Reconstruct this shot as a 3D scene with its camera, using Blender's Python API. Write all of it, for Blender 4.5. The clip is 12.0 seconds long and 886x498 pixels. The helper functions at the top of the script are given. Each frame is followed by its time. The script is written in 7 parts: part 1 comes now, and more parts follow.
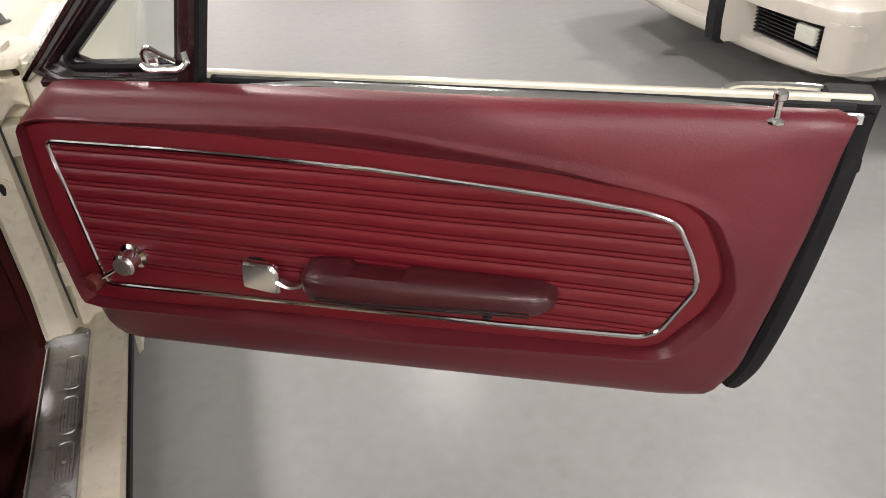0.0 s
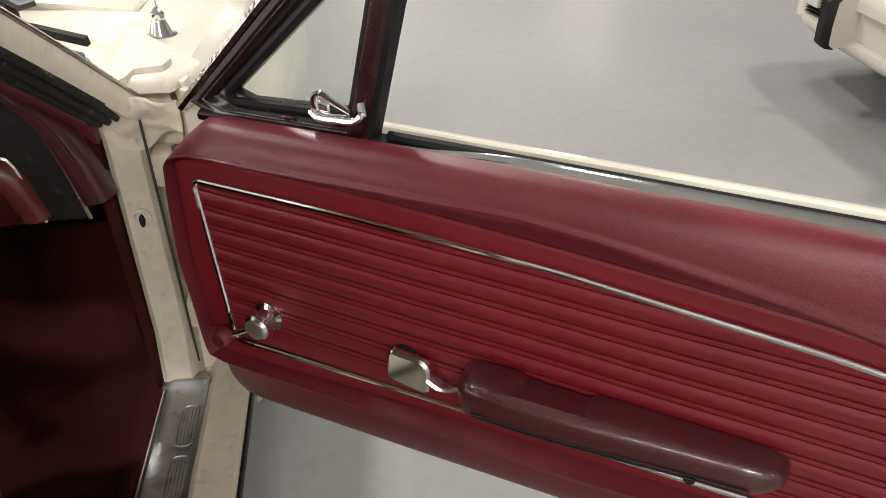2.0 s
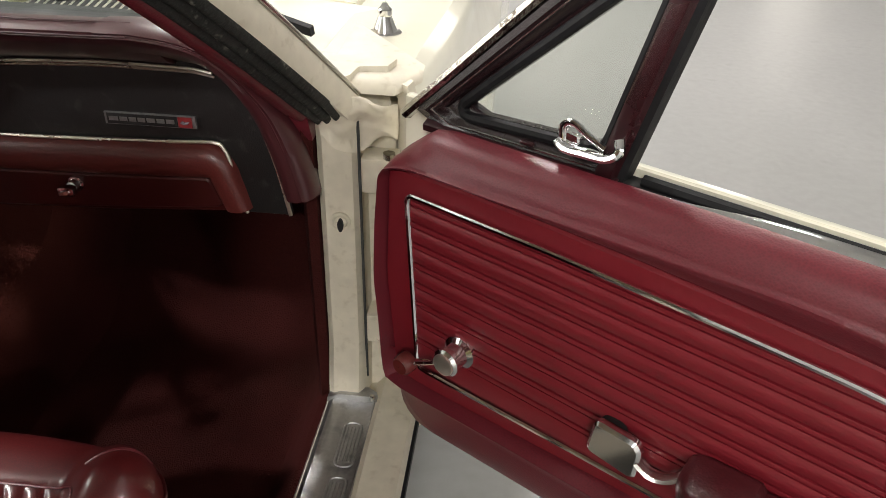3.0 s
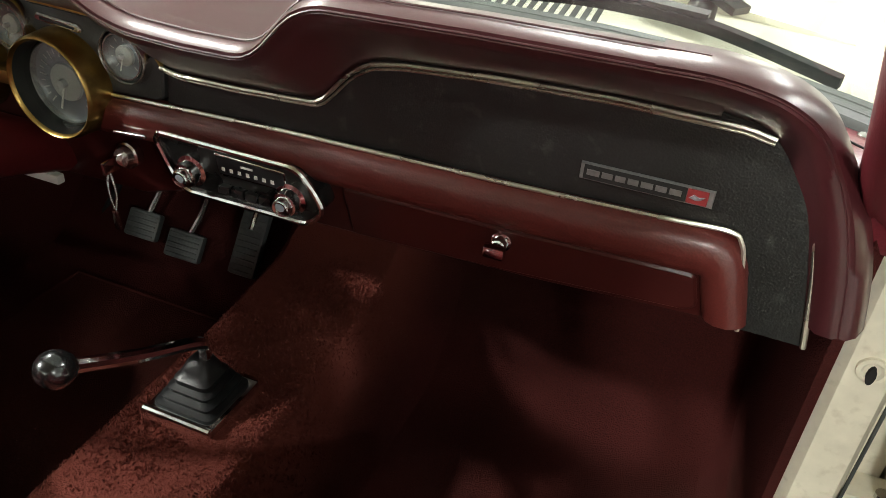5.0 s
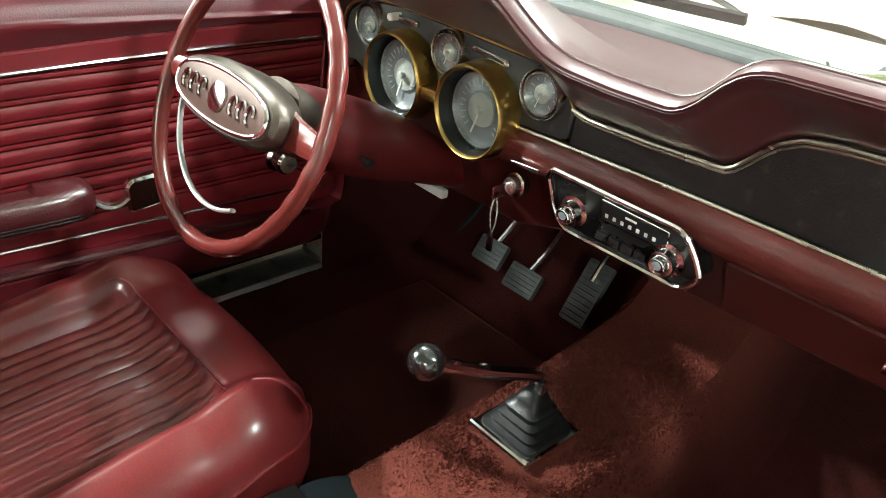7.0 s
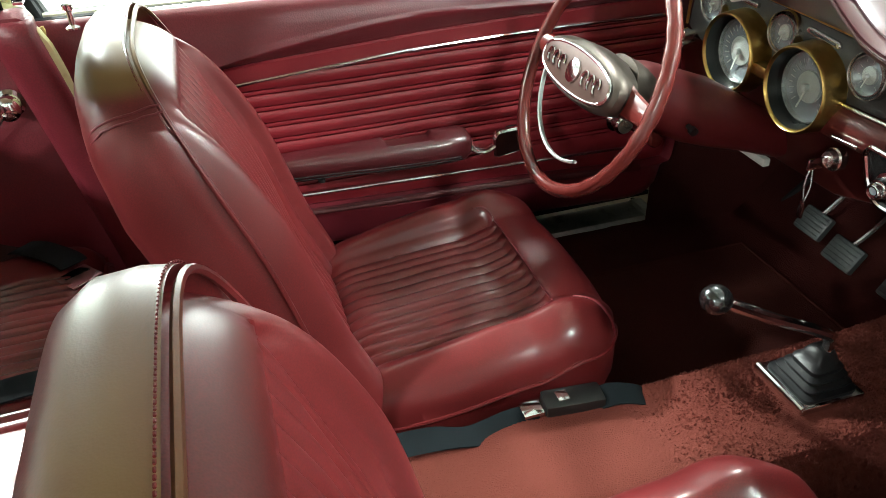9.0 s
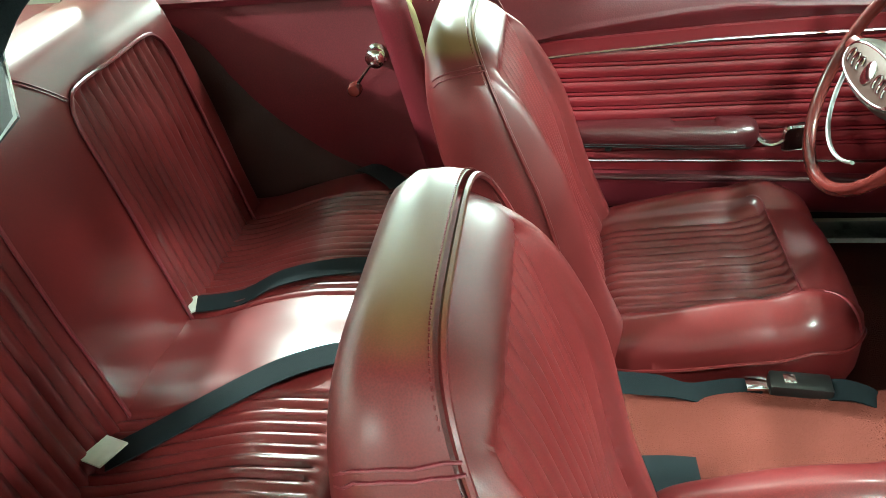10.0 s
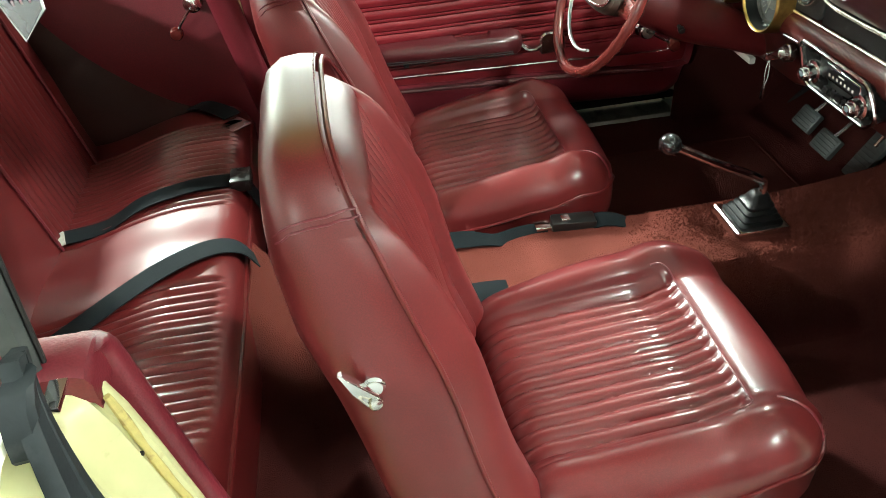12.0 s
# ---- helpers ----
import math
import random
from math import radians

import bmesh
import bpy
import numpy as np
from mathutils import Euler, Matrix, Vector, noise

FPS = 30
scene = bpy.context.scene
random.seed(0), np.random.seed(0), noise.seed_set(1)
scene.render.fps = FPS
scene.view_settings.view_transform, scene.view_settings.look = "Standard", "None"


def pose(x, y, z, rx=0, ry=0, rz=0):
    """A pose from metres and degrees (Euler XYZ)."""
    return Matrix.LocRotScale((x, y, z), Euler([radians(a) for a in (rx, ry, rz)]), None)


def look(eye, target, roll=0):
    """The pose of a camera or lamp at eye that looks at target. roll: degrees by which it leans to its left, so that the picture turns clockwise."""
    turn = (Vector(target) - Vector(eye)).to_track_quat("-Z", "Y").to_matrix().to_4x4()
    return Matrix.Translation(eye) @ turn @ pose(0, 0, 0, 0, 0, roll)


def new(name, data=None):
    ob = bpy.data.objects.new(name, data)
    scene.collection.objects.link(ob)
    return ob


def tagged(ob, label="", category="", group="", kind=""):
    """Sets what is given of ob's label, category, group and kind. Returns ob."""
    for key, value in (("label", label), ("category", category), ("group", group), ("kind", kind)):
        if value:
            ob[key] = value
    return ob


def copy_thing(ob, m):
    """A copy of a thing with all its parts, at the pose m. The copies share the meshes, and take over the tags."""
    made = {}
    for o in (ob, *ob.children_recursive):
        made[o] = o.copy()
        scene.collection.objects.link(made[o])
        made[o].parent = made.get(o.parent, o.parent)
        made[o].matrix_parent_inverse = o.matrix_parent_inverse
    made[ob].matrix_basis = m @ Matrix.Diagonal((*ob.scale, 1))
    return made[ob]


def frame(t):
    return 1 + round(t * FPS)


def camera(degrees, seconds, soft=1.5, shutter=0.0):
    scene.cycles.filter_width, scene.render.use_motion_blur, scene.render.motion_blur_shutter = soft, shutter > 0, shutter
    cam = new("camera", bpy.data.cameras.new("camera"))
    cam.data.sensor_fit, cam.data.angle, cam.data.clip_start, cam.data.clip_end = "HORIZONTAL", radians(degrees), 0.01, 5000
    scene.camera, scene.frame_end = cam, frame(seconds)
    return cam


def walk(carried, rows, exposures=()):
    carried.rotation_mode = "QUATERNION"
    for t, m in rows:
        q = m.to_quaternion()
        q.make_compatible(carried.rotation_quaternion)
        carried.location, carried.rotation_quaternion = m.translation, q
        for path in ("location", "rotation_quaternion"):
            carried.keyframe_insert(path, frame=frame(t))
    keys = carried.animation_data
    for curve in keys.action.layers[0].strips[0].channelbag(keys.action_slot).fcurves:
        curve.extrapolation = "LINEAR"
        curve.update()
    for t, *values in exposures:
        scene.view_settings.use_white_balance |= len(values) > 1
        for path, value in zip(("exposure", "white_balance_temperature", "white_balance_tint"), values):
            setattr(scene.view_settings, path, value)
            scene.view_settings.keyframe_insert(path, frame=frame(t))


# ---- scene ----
cam = camera(60.7, 12.0, soft=0.8)

PATH = [
    (0, (1.102, -1.298, 1.272), (1.584, 0.291, 0.157), -3.2),
    (0.5, (1.09, -1.287, 1.27), (1.582, 0.304, 0.163), -2.8),
    (1, (1.065, -1.257, 1.264), (1.572, 0.339, 0.171), -2.1),
    (1.5, (1.052, -1.168, 1.257), (1.51, 0.451, 0.175), -1.1),
    (2, (1.069, -1.039, 1.26), (1.262, 0.632, 0.179), -1.0),
    (2.5, (1.066, -0.96, 1.254), (1.008, 0.723, 0.175), -0.5),
    (2.7, (1.039, -0.942, 1.25), (0.913, 0.741, 0.176), -0.0),
    (4.3, (0.603, -0.751, 1.152), (0.406, 0.943, 0.106), 7.0),
    (4.5, (0.578, -0.718, 1.155), (0.264, 0.942, 0.084), 5.8),
    (5, (0.51, -0.679, 1.151), (-0.062, 0.908, 0.077), 4.9),
    (5.5, (0.468, -0.667, 1.136), (-0.306, 0.878, 0.129), 4.9),
    (6, (0.443, -0.673, 1.129), (-0.489, 0.791, 0.136), 4.9),
    (6.5, (0.437, -0.704, 1.125), (-0.655, 0.647, 0.135), 5.1),
    (7, (0.434, -0.734, 1.128), (-0.8, 0.488, 0.136), 6.0),
    (7.2, (0.436, -0.746, 1.132), (-0.851, 0.415, 0.134), 5.6),
    (8.8, (0.576, -0.839, 1.21), (-0.958, -0.168, 0.116), -0.4),
    (9, (0.613, -0.83, 1.23), (-0.985, -0.376, 0.117), -2.5),
    (9.5, (0.714, -0.8, 1.259), (-0.95, -0.886, 0.152), -5.5),
    (10, (0.798, -0.806, 1.294), (-0.838, -1.108, 0.184), -6.4),
    (10.5, (0.899, -0.844, 1.333), (-0.721, -1.137, 0.196), -8.1),
    (11, (0.992, -0.86, 1.344), (-0.624, -0.989, 0.172), -6.7),
    (11.5, (1.054, -0.871, 1.353), (-0.547, -0.864, 0.155), -6.9),
    (12, (1.098, -0.85, 1.352), (-0.468, -0.671, 0.12), -5.0),
]
EXPOSURES = [(0.0, -0.98, 6400, 18), (2.5, -1.10, 6400, 15), (4.5, -0.32, 6400, 7), (5.0, -0.17, 6350, 4), (5.5, 0.05, 6200, 1), (7.0, 0.84, 6000, -3), (9.0, 0.6, 5900, -4), (9.5, 1.0, 5600, -18), (10.0, 1.1, 5500, -22), (10.5, 1.1, 5500, -24), (12.0, 0.80, 6000, -8)]
walk(cam, [(t, look(eye, target, roll)) for t, eye, target, roll in PATH], EXPOSURES)

# ---------------------------------------------------------------- light
world = bpy.data.worlds.new("world")
world.use_nodes = True
scene.world = world
bg = world.node_tree.nodes["Background"]
bg.inputs["Color"].default_value = (0.95, 0.97, 1.0, 1)
bg.inputs["Strength"].default_value = 0.05

ROOM_X0, ROOM_X1, ROOM_Y0, ROOM_Y1, ROOM_H = -9.0, 11.0, -9.0, 12.0, 4.6
LAMP_POWER = 230.0
LAMPS = [(-3.2, 1.4, 1.2), (0.0, 3.1, 1.7), (2.8, 4.5, 0.8), (7.0, 4.5, 0.6), (-1.8, 9.0, 0.6), (2.8, 9.0, 0.8), (-5.0, -3.4, 6.0),
         (-1.8, -6.5, 1.0), (1.2, -6.5, 3.2), (7.0, -6.5, 1.4), (4.6, 1.6, 1.1)]
LAMP_HALF = 0.22
for x, y, power in LAMPS:
    data = bpy.data.lights.new("ceiling_lamp", "AREA")
    data.shape, data.size, data.size_y, data.energy, data.color = "RECTANGLE", 2 * LAMP_HALF, 2 * LAMP_HALF, LAMP_POWER * power, (1.0, 0.97, 0.9)
    lamp = new("ceiling_lamp_light", data)
    lamp.matrix_world = pose(x, y, ROOM_H - 0.14)


# ---------------------------------------------------------------- materials
def material(name, colour, rough=0.5, metal=0.0, coat=0.0, coat_rough=0.1, scale=60.0, bump=0.1, vary=0.12, spots=6.0,
             kind="noise", spec=0.5, dist=0.002, rough_vary=0.08, mark=None, lit_tint=None, crease=0.0):
    """A surface with grain and slow stains: colour varies by a fine and a coarse noise, the fine one gives relief too."""
    m = bpy.data.materials.new(name)
    m.use_nodes = True
    nt = m.node_tree
    b = nt.nodes["Principled BSDF"]
    tc = nt.nodes.new("ShaderNodeTexCoord")
    fine = nt.nodes.new("ShaderNodeTexNoise") if kind != "cells" else nt.nodes.new("ShaderNodeTexVoronoi")
    fine.inputs["Scale"].default_value = scale
    slow = nt.nodes.new("ShaderNodeTexNoise")
    slow.inputs["Scale"].default_value = spots
    slow.inputs["Detail"].default_value = 5
    nt.links.new(tc.outputs["Object"], fine.inputs["Vector"])
    nt.links.new(tc.outputs["Object"], slow.inputs["Vector"])
    if kind != "cells":
        fine.inputs["Detail"].default_value = 4
    out = fine.outputs["Distance"] if kind == "cells" else fine.outputs["Fac"]
    mix = nt.nodes.new("ShaderNodeMix")
    mix.data_type = "FLOAT"
    mix.inputs[0].default_value = 0.45
    nt.links.new(slow.outputs["Fac"], mix.inputs[2])
    nt.links.new(out, mix.inputs[3])
    ramp = nt.nodes.new("ShaderNodeValToRGB")
    lo = [max(0.0, c * (1 - vary)) for c in colour]
    hi = [min(1.0, c * (1 + vary)) for c in colour]
    ramp.color_ramp.elements[0].position, ramp.color_ramp.elements[0].color = 0.3, (*lo, 1)
    ramp.color_ramp.elements[1].position, ramp.color_ramp.elements[1].color = 0.7, (*hi, 1)
    nt.links.new(mix.outputs[0], ramp.inputs["Fac"])
    last = ramp.outputs["Color"]
    if mark:
        col, lo_p, hi_p, sc = mark
        wear = nt.nodes.new("ShaderNodeTexNoise")
        wear.inputs["Scale"].default_value, wear.inputs["Detail"].default_value = sc, 8
        nt.links.new(tc.outputs["Object"], wear.inputs["Vector"])
        wr = nt.nodes.new("ShaderNodeValToRGB")
        wr.color_ramp.elements[0].position, wr.color_ramp.elements[1].position = lo_p, hi_p
        nt.links.new(wear.outputs["Fac"], wr.inputs["Fac"])
        mx = nt.nodes.new("ShaderNodeMix")
        mx.data_type = "RGBA"
        mx.inputs[7].default_value = (*col, 1)
        nt.links.new(wr.outputs["Color"], mx.inputs[0])
        nt.links.new(last, mx.inputs[6])
        last = mx.outputs[2]
    if lit_tint:
        # reflected tone painted in above a height in the thing's own coordinates, with an uneven edge
        col, z0, z1 = lit_tint[:3]
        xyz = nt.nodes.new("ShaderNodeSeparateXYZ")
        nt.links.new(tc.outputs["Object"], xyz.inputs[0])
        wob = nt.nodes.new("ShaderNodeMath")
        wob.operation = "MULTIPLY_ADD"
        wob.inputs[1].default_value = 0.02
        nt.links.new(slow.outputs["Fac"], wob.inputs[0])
        if len(lit_tint) > 3:
            # painted light along the middle instead: falls off sideways
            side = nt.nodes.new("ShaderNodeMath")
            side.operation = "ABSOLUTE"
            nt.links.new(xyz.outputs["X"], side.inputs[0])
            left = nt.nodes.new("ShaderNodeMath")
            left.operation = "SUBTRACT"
            left.inputs[0].default_value = lit_tint[3]
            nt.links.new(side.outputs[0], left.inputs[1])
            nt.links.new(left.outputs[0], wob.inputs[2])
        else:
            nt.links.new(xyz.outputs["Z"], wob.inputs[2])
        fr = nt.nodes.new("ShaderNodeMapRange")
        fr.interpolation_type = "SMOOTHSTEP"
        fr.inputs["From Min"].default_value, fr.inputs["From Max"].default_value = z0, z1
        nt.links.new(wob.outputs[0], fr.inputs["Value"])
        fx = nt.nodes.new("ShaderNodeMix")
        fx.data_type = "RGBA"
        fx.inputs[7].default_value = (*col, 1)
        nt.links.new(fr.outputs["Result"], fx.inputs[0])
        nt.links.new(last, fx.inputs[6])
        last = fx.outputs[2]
    nt.links.new(last, b.inputs["Base Color"])
    rr = nt.nodes.new("ShaderNodeMapRange")
    rr.inputs["To Min"].default_value, rr.inputs["To Max"].default_value = max(0.02, rough - rough_vary), min(1, rough + rough_vary)
    nt.links.new(slow.outputs["Fac"], rr.inputs["Value"])
    nt.links.new(rr.outputs["Result"], b.inputs["Roughness"])
    b.inputs["Metallic"].default_value = metal
    b.inputs["Coat Weight"].default_value = coat
    b.inputs["Coat Roughness"].default_value = coat_rough
    b.inputs["Specular IOR Level"].default_value = spec
    if bump > 0:
        bp = nt.nodes.new("ShaderNodeBump")
        bp.inputs["Strength"].default_value = bump
        bp.inputs["Distance"].default_value = dist
        nt.links.new(out, bp.inputs["Height"])
        if crease:
            # short wrinkles, stretched along the pleats
            mp = nt.nodes.new("ShaderNodeMapping")
            mp.inputs["Scale"].default_value = (70, 210, 120)
            cz = nt.nodes.new("ShaderNodeTexNoise")
            cz.inputs["Scale"].default_value, cz.inputs["Detail"].default_value, cz.inputs["Distortion"].default_value = 1.0, 3, 1.2
            bq = nt.nodes.new("ShaderNodeBump")
            bq.inputs["Strength"].default_value, bq.inputs["Distance"].default_value = crease, 0.0022
            nt.links.new(tc.outputs["Object"], mp.inputs["Vector"])
            nt.links.new(mp.outputs["Vector"], cz.inputs["Vector"])
            nt.links.new(cz.outputs["Fac"], bq.inputs["Height"])
            nt.links.new(bq.outputs["Normal"], bp.inputs["Normal"])
        nt.links.new(bp.outputs["Normal"], b.inputs["Normal"])
    return m


def glass_material(name, colour, rough=0.0):
    """Thin clear glass: it lets light straight through and mirrors a little, more so at a glancing angle."""
    m = bpy.data.materials.new(name)
    m.use_nodes = True
    nt = m.node_tree
    nt.nodes.remove(nt.nodes["Principled BSDF"])
    clear, gloss = nt.nodes.new("ShaderNodeBsdfTransparent"), nt.nodes.new("ShaderNodeBsdfGlossy")
    clear.inputs["Color"].default_value = (*colour, 1)
    gloss.inputs["Roughness"].default_value = rough
    facing, power, mix = nt.nodes.new("ShaderNodeLayerWeight"), nt.nodes.new("ShaderNodeMath"), nt.nodes.new("ShaderNodeMixShader")
    power.operation = "POWER"
    power.inputs[1].default_value = 4.0
    span_out = nt.nodes.new("ShaderNodeMapRange")
    span_out.inputs["To Min"].default_value, span_out.inputs["To Max"].default_value = 0.025, 0.45
    nt.links.new(facing.outputs["Facing"], power.inputs[0])
    nt.links.new(power.outputs[0], span_out.inputs["Value"])
    nt.links.new(span_out.outputs["Result"], mix.inputs[0])
    nt.links.new(clear.outputs[0], mix.inputs[1])
    nt.links.new(gloss.outputs[0], mix.inputs[2])
    nt.links.new(mix.outputs[0], nt.nodes["Material Output"].inputs["Surface"])
    return m


VINYL = material("red_vinyl", (0.175, 0.009, 0.016), 0.42, coat=0.25, coat_rough=0.22, scale=900, bump=0.22, vary=0.14, spots=7, kind="cells", dist=0.0006)
VINYL_PAD = material("maroon_vinyl", (0.128, 0.013, 0.021), 0.40, coat=0.22, coat_rough=0.34, scale=380, bump=0.34, vary=0.16, spots=6, kind="cells", dist=0.0006)
VINYL_DASH = material("dash_pad_vinyl", (0.056, 0.011, 0.014), 0.42, coat=0.8, coat_rough=0.26, scale=700, bump=0.15, vary=0.15, spots=6, kind="cells", dist=0.0006)
VINYL_SEAT = material("seat_vinyl", (0.098, 0.010, 0.011), 0.44, coat=0.8, coat_rough=0.20, scale=700, bump=0.08, vary=0.25, spots=8, kind="cells", dist=0.0006, rough_vary=0.1, spec=0.22, crease=0.035)
# Tan backrest tops: reflection of the pale surroundings, put into the base colour
BACK_VINYL = material("seat_vinyl_tan_reflection", (0.098, 0.010, 0.011), 0.46, coat=0.55, coat_rough=0.32, scale=700, bump=0.10, vary=0.25, spots=8, kind="cells", dist=0.0006, rough_vary=0.1, spec=0.25, crease=0.05, lit_tint=((0.135, 0.078, 0.028), 0.742, 0.762))
BACK_VINYL_LOW = material("driver_seat_vinyl_tan_reflection", (0.098, 0.010, 0.011), 0.46, coat=0.55, coat_rough=0.32, scale=700, bump=0.10, vary=0.25, spots=8, kind="cells", dist=0.0006, rough_vary=0.1, spec=0.25, crease=0.05, lit_tint=((0.135, 0.078, 0.028), 0.672, 0.690))
ROLL_VINYL = material("brown_red_vinyl", (0.098, 0.017, 0.014), 0.40, coat=0.35, coat_rough=0.24, scale=380, bump=0.3, vary=0.16, spots=6, kind="cells", dist=0.0006)
COLUMN_RED = material("column_plastic", (0.085, 0.009, 0.010), 0.38, coat=0.2, scale=120, bump=0.04, vary=0.15)
PEDAL = material("pedal_rubber", (0.085, 0.092, 0.090), 0.5, scale=120, bump=0.3, vary=0.3)
DARK_PAINT = material("dark_maroon_paint", (0.028, 0.006, 0.008), 0.28, coat=0.3, scale=200, bump=0.04, vary=0.15)
ARM_VINYL = material("armrest_vinyl", (0.060, 0.007, 0.010), 0.38, coat=0.7, coat_rough=0.17, scale=300, bump=0.6, vary=0.15, kind="cells", dist=0.0006)
RED_METAL = material("red_painted_metal", (0.050, 0.008, 0.007), 0.36, coat=0.15, scale=300, bump=0.05, vary=0.12)
RED_PLASTIC = material("red_plastic", (0.125, 0.020, 0.017), 0.25, coat=0.3, scale=120, bump=0.03, vary=0.12, rough_vary=0.1)
HEEL_CARPET = material("heel_pad_carpet", (0.060, 0.014, 0.011), 0.95, scale=420, bump=1.0, vary=0.4, spots=5, spec=0.1, dist=0.006)
# Lit tunnel and shaded footwells are put into the carpet's colour, by distance sideways
CARPET = material("red_carpet", (0.043, 0.0085, 0.0075), 0.95, scale=420, bump=1.0, vary=0.45, spots=5, spec=0.1, dist=0.003, mark=((0.032, 0.008, 0.006), 0.52, 0.72, 3.5), lit_tint=((0.120, 0.031, 0.023), 0.05, 0.12, 0.2))
BLACK_VINYL = material("black_vinyl", (0.011, 0.011, 0.011), 0.38, scale=420, bump=0.4, vary=0.3, spots=9, kind="cells", dist=0.0008, mark=((0.035, 0.034, 0.032), 0.62, 0.72, 40))
CLUSTER_GREY = material("grey_cluster_panel", (0.045, 0.047, 0.046), 0.45, metal=0.3, scale=300, bump=0.2, vary=0.2)
CHROME = material("chrome", (0.80, 0.80, 0.80), 0.10, metal=1.0, scale=40, bump=0.02, vary=0.05, rough_vary=0.05)
DULL_CHROME = material("dull_chrome", (0.58, 0.57, 0.54), 0.24, metal=1.0, scale=90, bump=0.06, vary=0.15, mark=((0.25, 0.23, 0.2), 0.62, 0.75, 30))
BRIGHT_TRIM = material("pale_metal_trim", (0.72, 0.68, 0.58), 0.28, metal=0.9, scale=60, bump=0.03, vary=0.1)
ALUMINIUM = material("sill_aluminium", (0.50, 0.50, 0.50), 0.46, metal=1.0, scale=160, bump=0.12, vary=0.18, mark=((0.22, 0.22, 0.23), 0.55, 0.7, 22))
GOLD = material("brassy_bezel", (0.42, 0.28, 0.085), 0.32, metal=1.0, scale=80, bump=0.05, vary=0.22, mark=((0.16, 0.10, 0.04), 0.55, 0.75, 25))
CREAM = material("cream_paint", (0.84, 0.81, 0.66), 0.18, coat=0.6, coat_rough=0.04, scale=30, bump=0.01, vary=0.03, rough_vary=0.05)
JAMB = material("aged_cream_paint", (0.66, 0.61, 0.49), 0.45, scale=50, bump=0.15, vary=0.12, spots=7, mark=((0.50, 0.44, 0.33), 0.58, 0.80, 55))
RUBBER = material("black_rubber", (0.009, 0.009, 0.010), 0.62, scale=120, bump=0.3, vary=0.3, spec=0.25, mark=((0.028, 0.028, 0.027), 0.6, 0.75, 18))
GREY_RUBBER = material("grey_weatherstrip", (0.036, 0.040, 0.039), 0.55, scale=90, bump=0.2, vary=0.25, mark=((0.085, 0.09, 0.085), 0.55, 0.75, 12))
WORN_SEAL = material("worn_weatherstrip", (0.022, 0.024, 0.022), 0.55, scale=160, bump=0.7, vary=0.4, spec=0.3, dist=0.003, mark=((0.20, 0.20, 0.17), 0.62, 0.72, 70))
BELT = material("charcoal_webbing", (0.009, 0.012, 0.014), 0.85, spec=0.12, scale=900, bump=0.5, vary=0.25, dist=0.001)
DARK = material("dark_recess", (0.006, 0.005, 0.005), 0.7, scale=50, bump=0.1, vary=0.3)
BLACK_PLASTIC = material("black_plastic", (0.012, 0.012, 0.012), 0.28, scale=80, bump=0.05, vary=0.25)
DIAL = material("silver_dial", (0.46, 0.49, 0.55), 0.22, metal=0.6, scale=60, bump=0.02, vary=0.12)
DIAL_BLACK = material("black_dial", (0.02, 0.02, 0.022), 0.35, scale=60, bump=0.02, vary=0.2)
WHITE_MARK = material("white_marking", (0.75, 0.74, 0.70), 0.5, scale=60, bump=0.0, vary=0.05)
RED_MARK = material("red_marking", (0.24, 0.025, 0.028), 0.4, scale=60, bump=0.0, vary=0.1)
CONCRETE = material("polished_concrete", (0.240, 0.238, 0.231), 0.42, coat=0.10, coat_rough=0.20, scale=26, bump=0.012, vary=0.10, spots=1.6, rough_vary=0.10, spec=0.4, mark=((0.225, 0.222, 0.215), 0.56, 0.72, 14.0))
WALL = material("white_wall", (0.60, 0.60, 0.58), 0.7, scale=25, bump=0.05, vary=0.05)
CEILING = material("ceiling_paint", (0.45, 0.45, 0.44), 0.8, scale=12, bump=0.05, vary=0.06)
HEADLINER = material("pale_headliner", (0.50, 0.44, 0.30), 0.8, scale=300, bump=0.3, vary=0.08)
LABEL = material("paper_label", (0.50, 0.50, 0.44), 0.7, scale=60, bump=0.05, vary=0.12)
TYRE = material("tyre_rubber", (0.018, 0.018, 0.018), 0.7, scale=60, bump=0.2, vary=0.2)
GREY_GLASS = glass_material("clear_glass", (0.93, 0.95, 0.93))
BLACK_FRAME = material("blackened_frame_paint", (0.013, 0.007, 0.008), 0.26, coat=0.4, coat_rough=0.15, scale=160, bump=0.12, vary=0.3)
PITTED = material("pitted_chrome", (0.62, 0.61, 0.57), 0.2, metal=1.0, scale=150, bump=0.5, vary=0.25, dist=0.002, mark=((0.16, 0.14, 0.11), 0.56, 0.66, 60))
DARK_TRIM = material("dark_maroon_trim", (0.030, 0.009, 0.008), 0.55, scale=300, bump=0.2, vary=0.2, spots=5, spec=0.3)
HUB_GREY = material("hub_metal", (0.105, 0.087, 0.073), 0.42, metal=0.8, scale=90, bump=0.06, vary=0.18)
BADGE_METAL = material("worn_badge_metal", (0.30, 0.30, 0.30), 0.38, metal=0.7, scale=200, bump=0.05, vary=0.25)
PALE_METAL = material("pale_hub_metal", (0.46, 0.46, 0.45), 0.35, metal=0.2, scale=60, bump=0.02, vary=0.1)
GUNMETAL = material("dark_ball", (0.075, 0.078, 0.080), 0.20, metal=0.9, coat=0.4, coat_rough=0.06, scale=90, bump=0.04, vary=0.25, rough_vary=0.1)
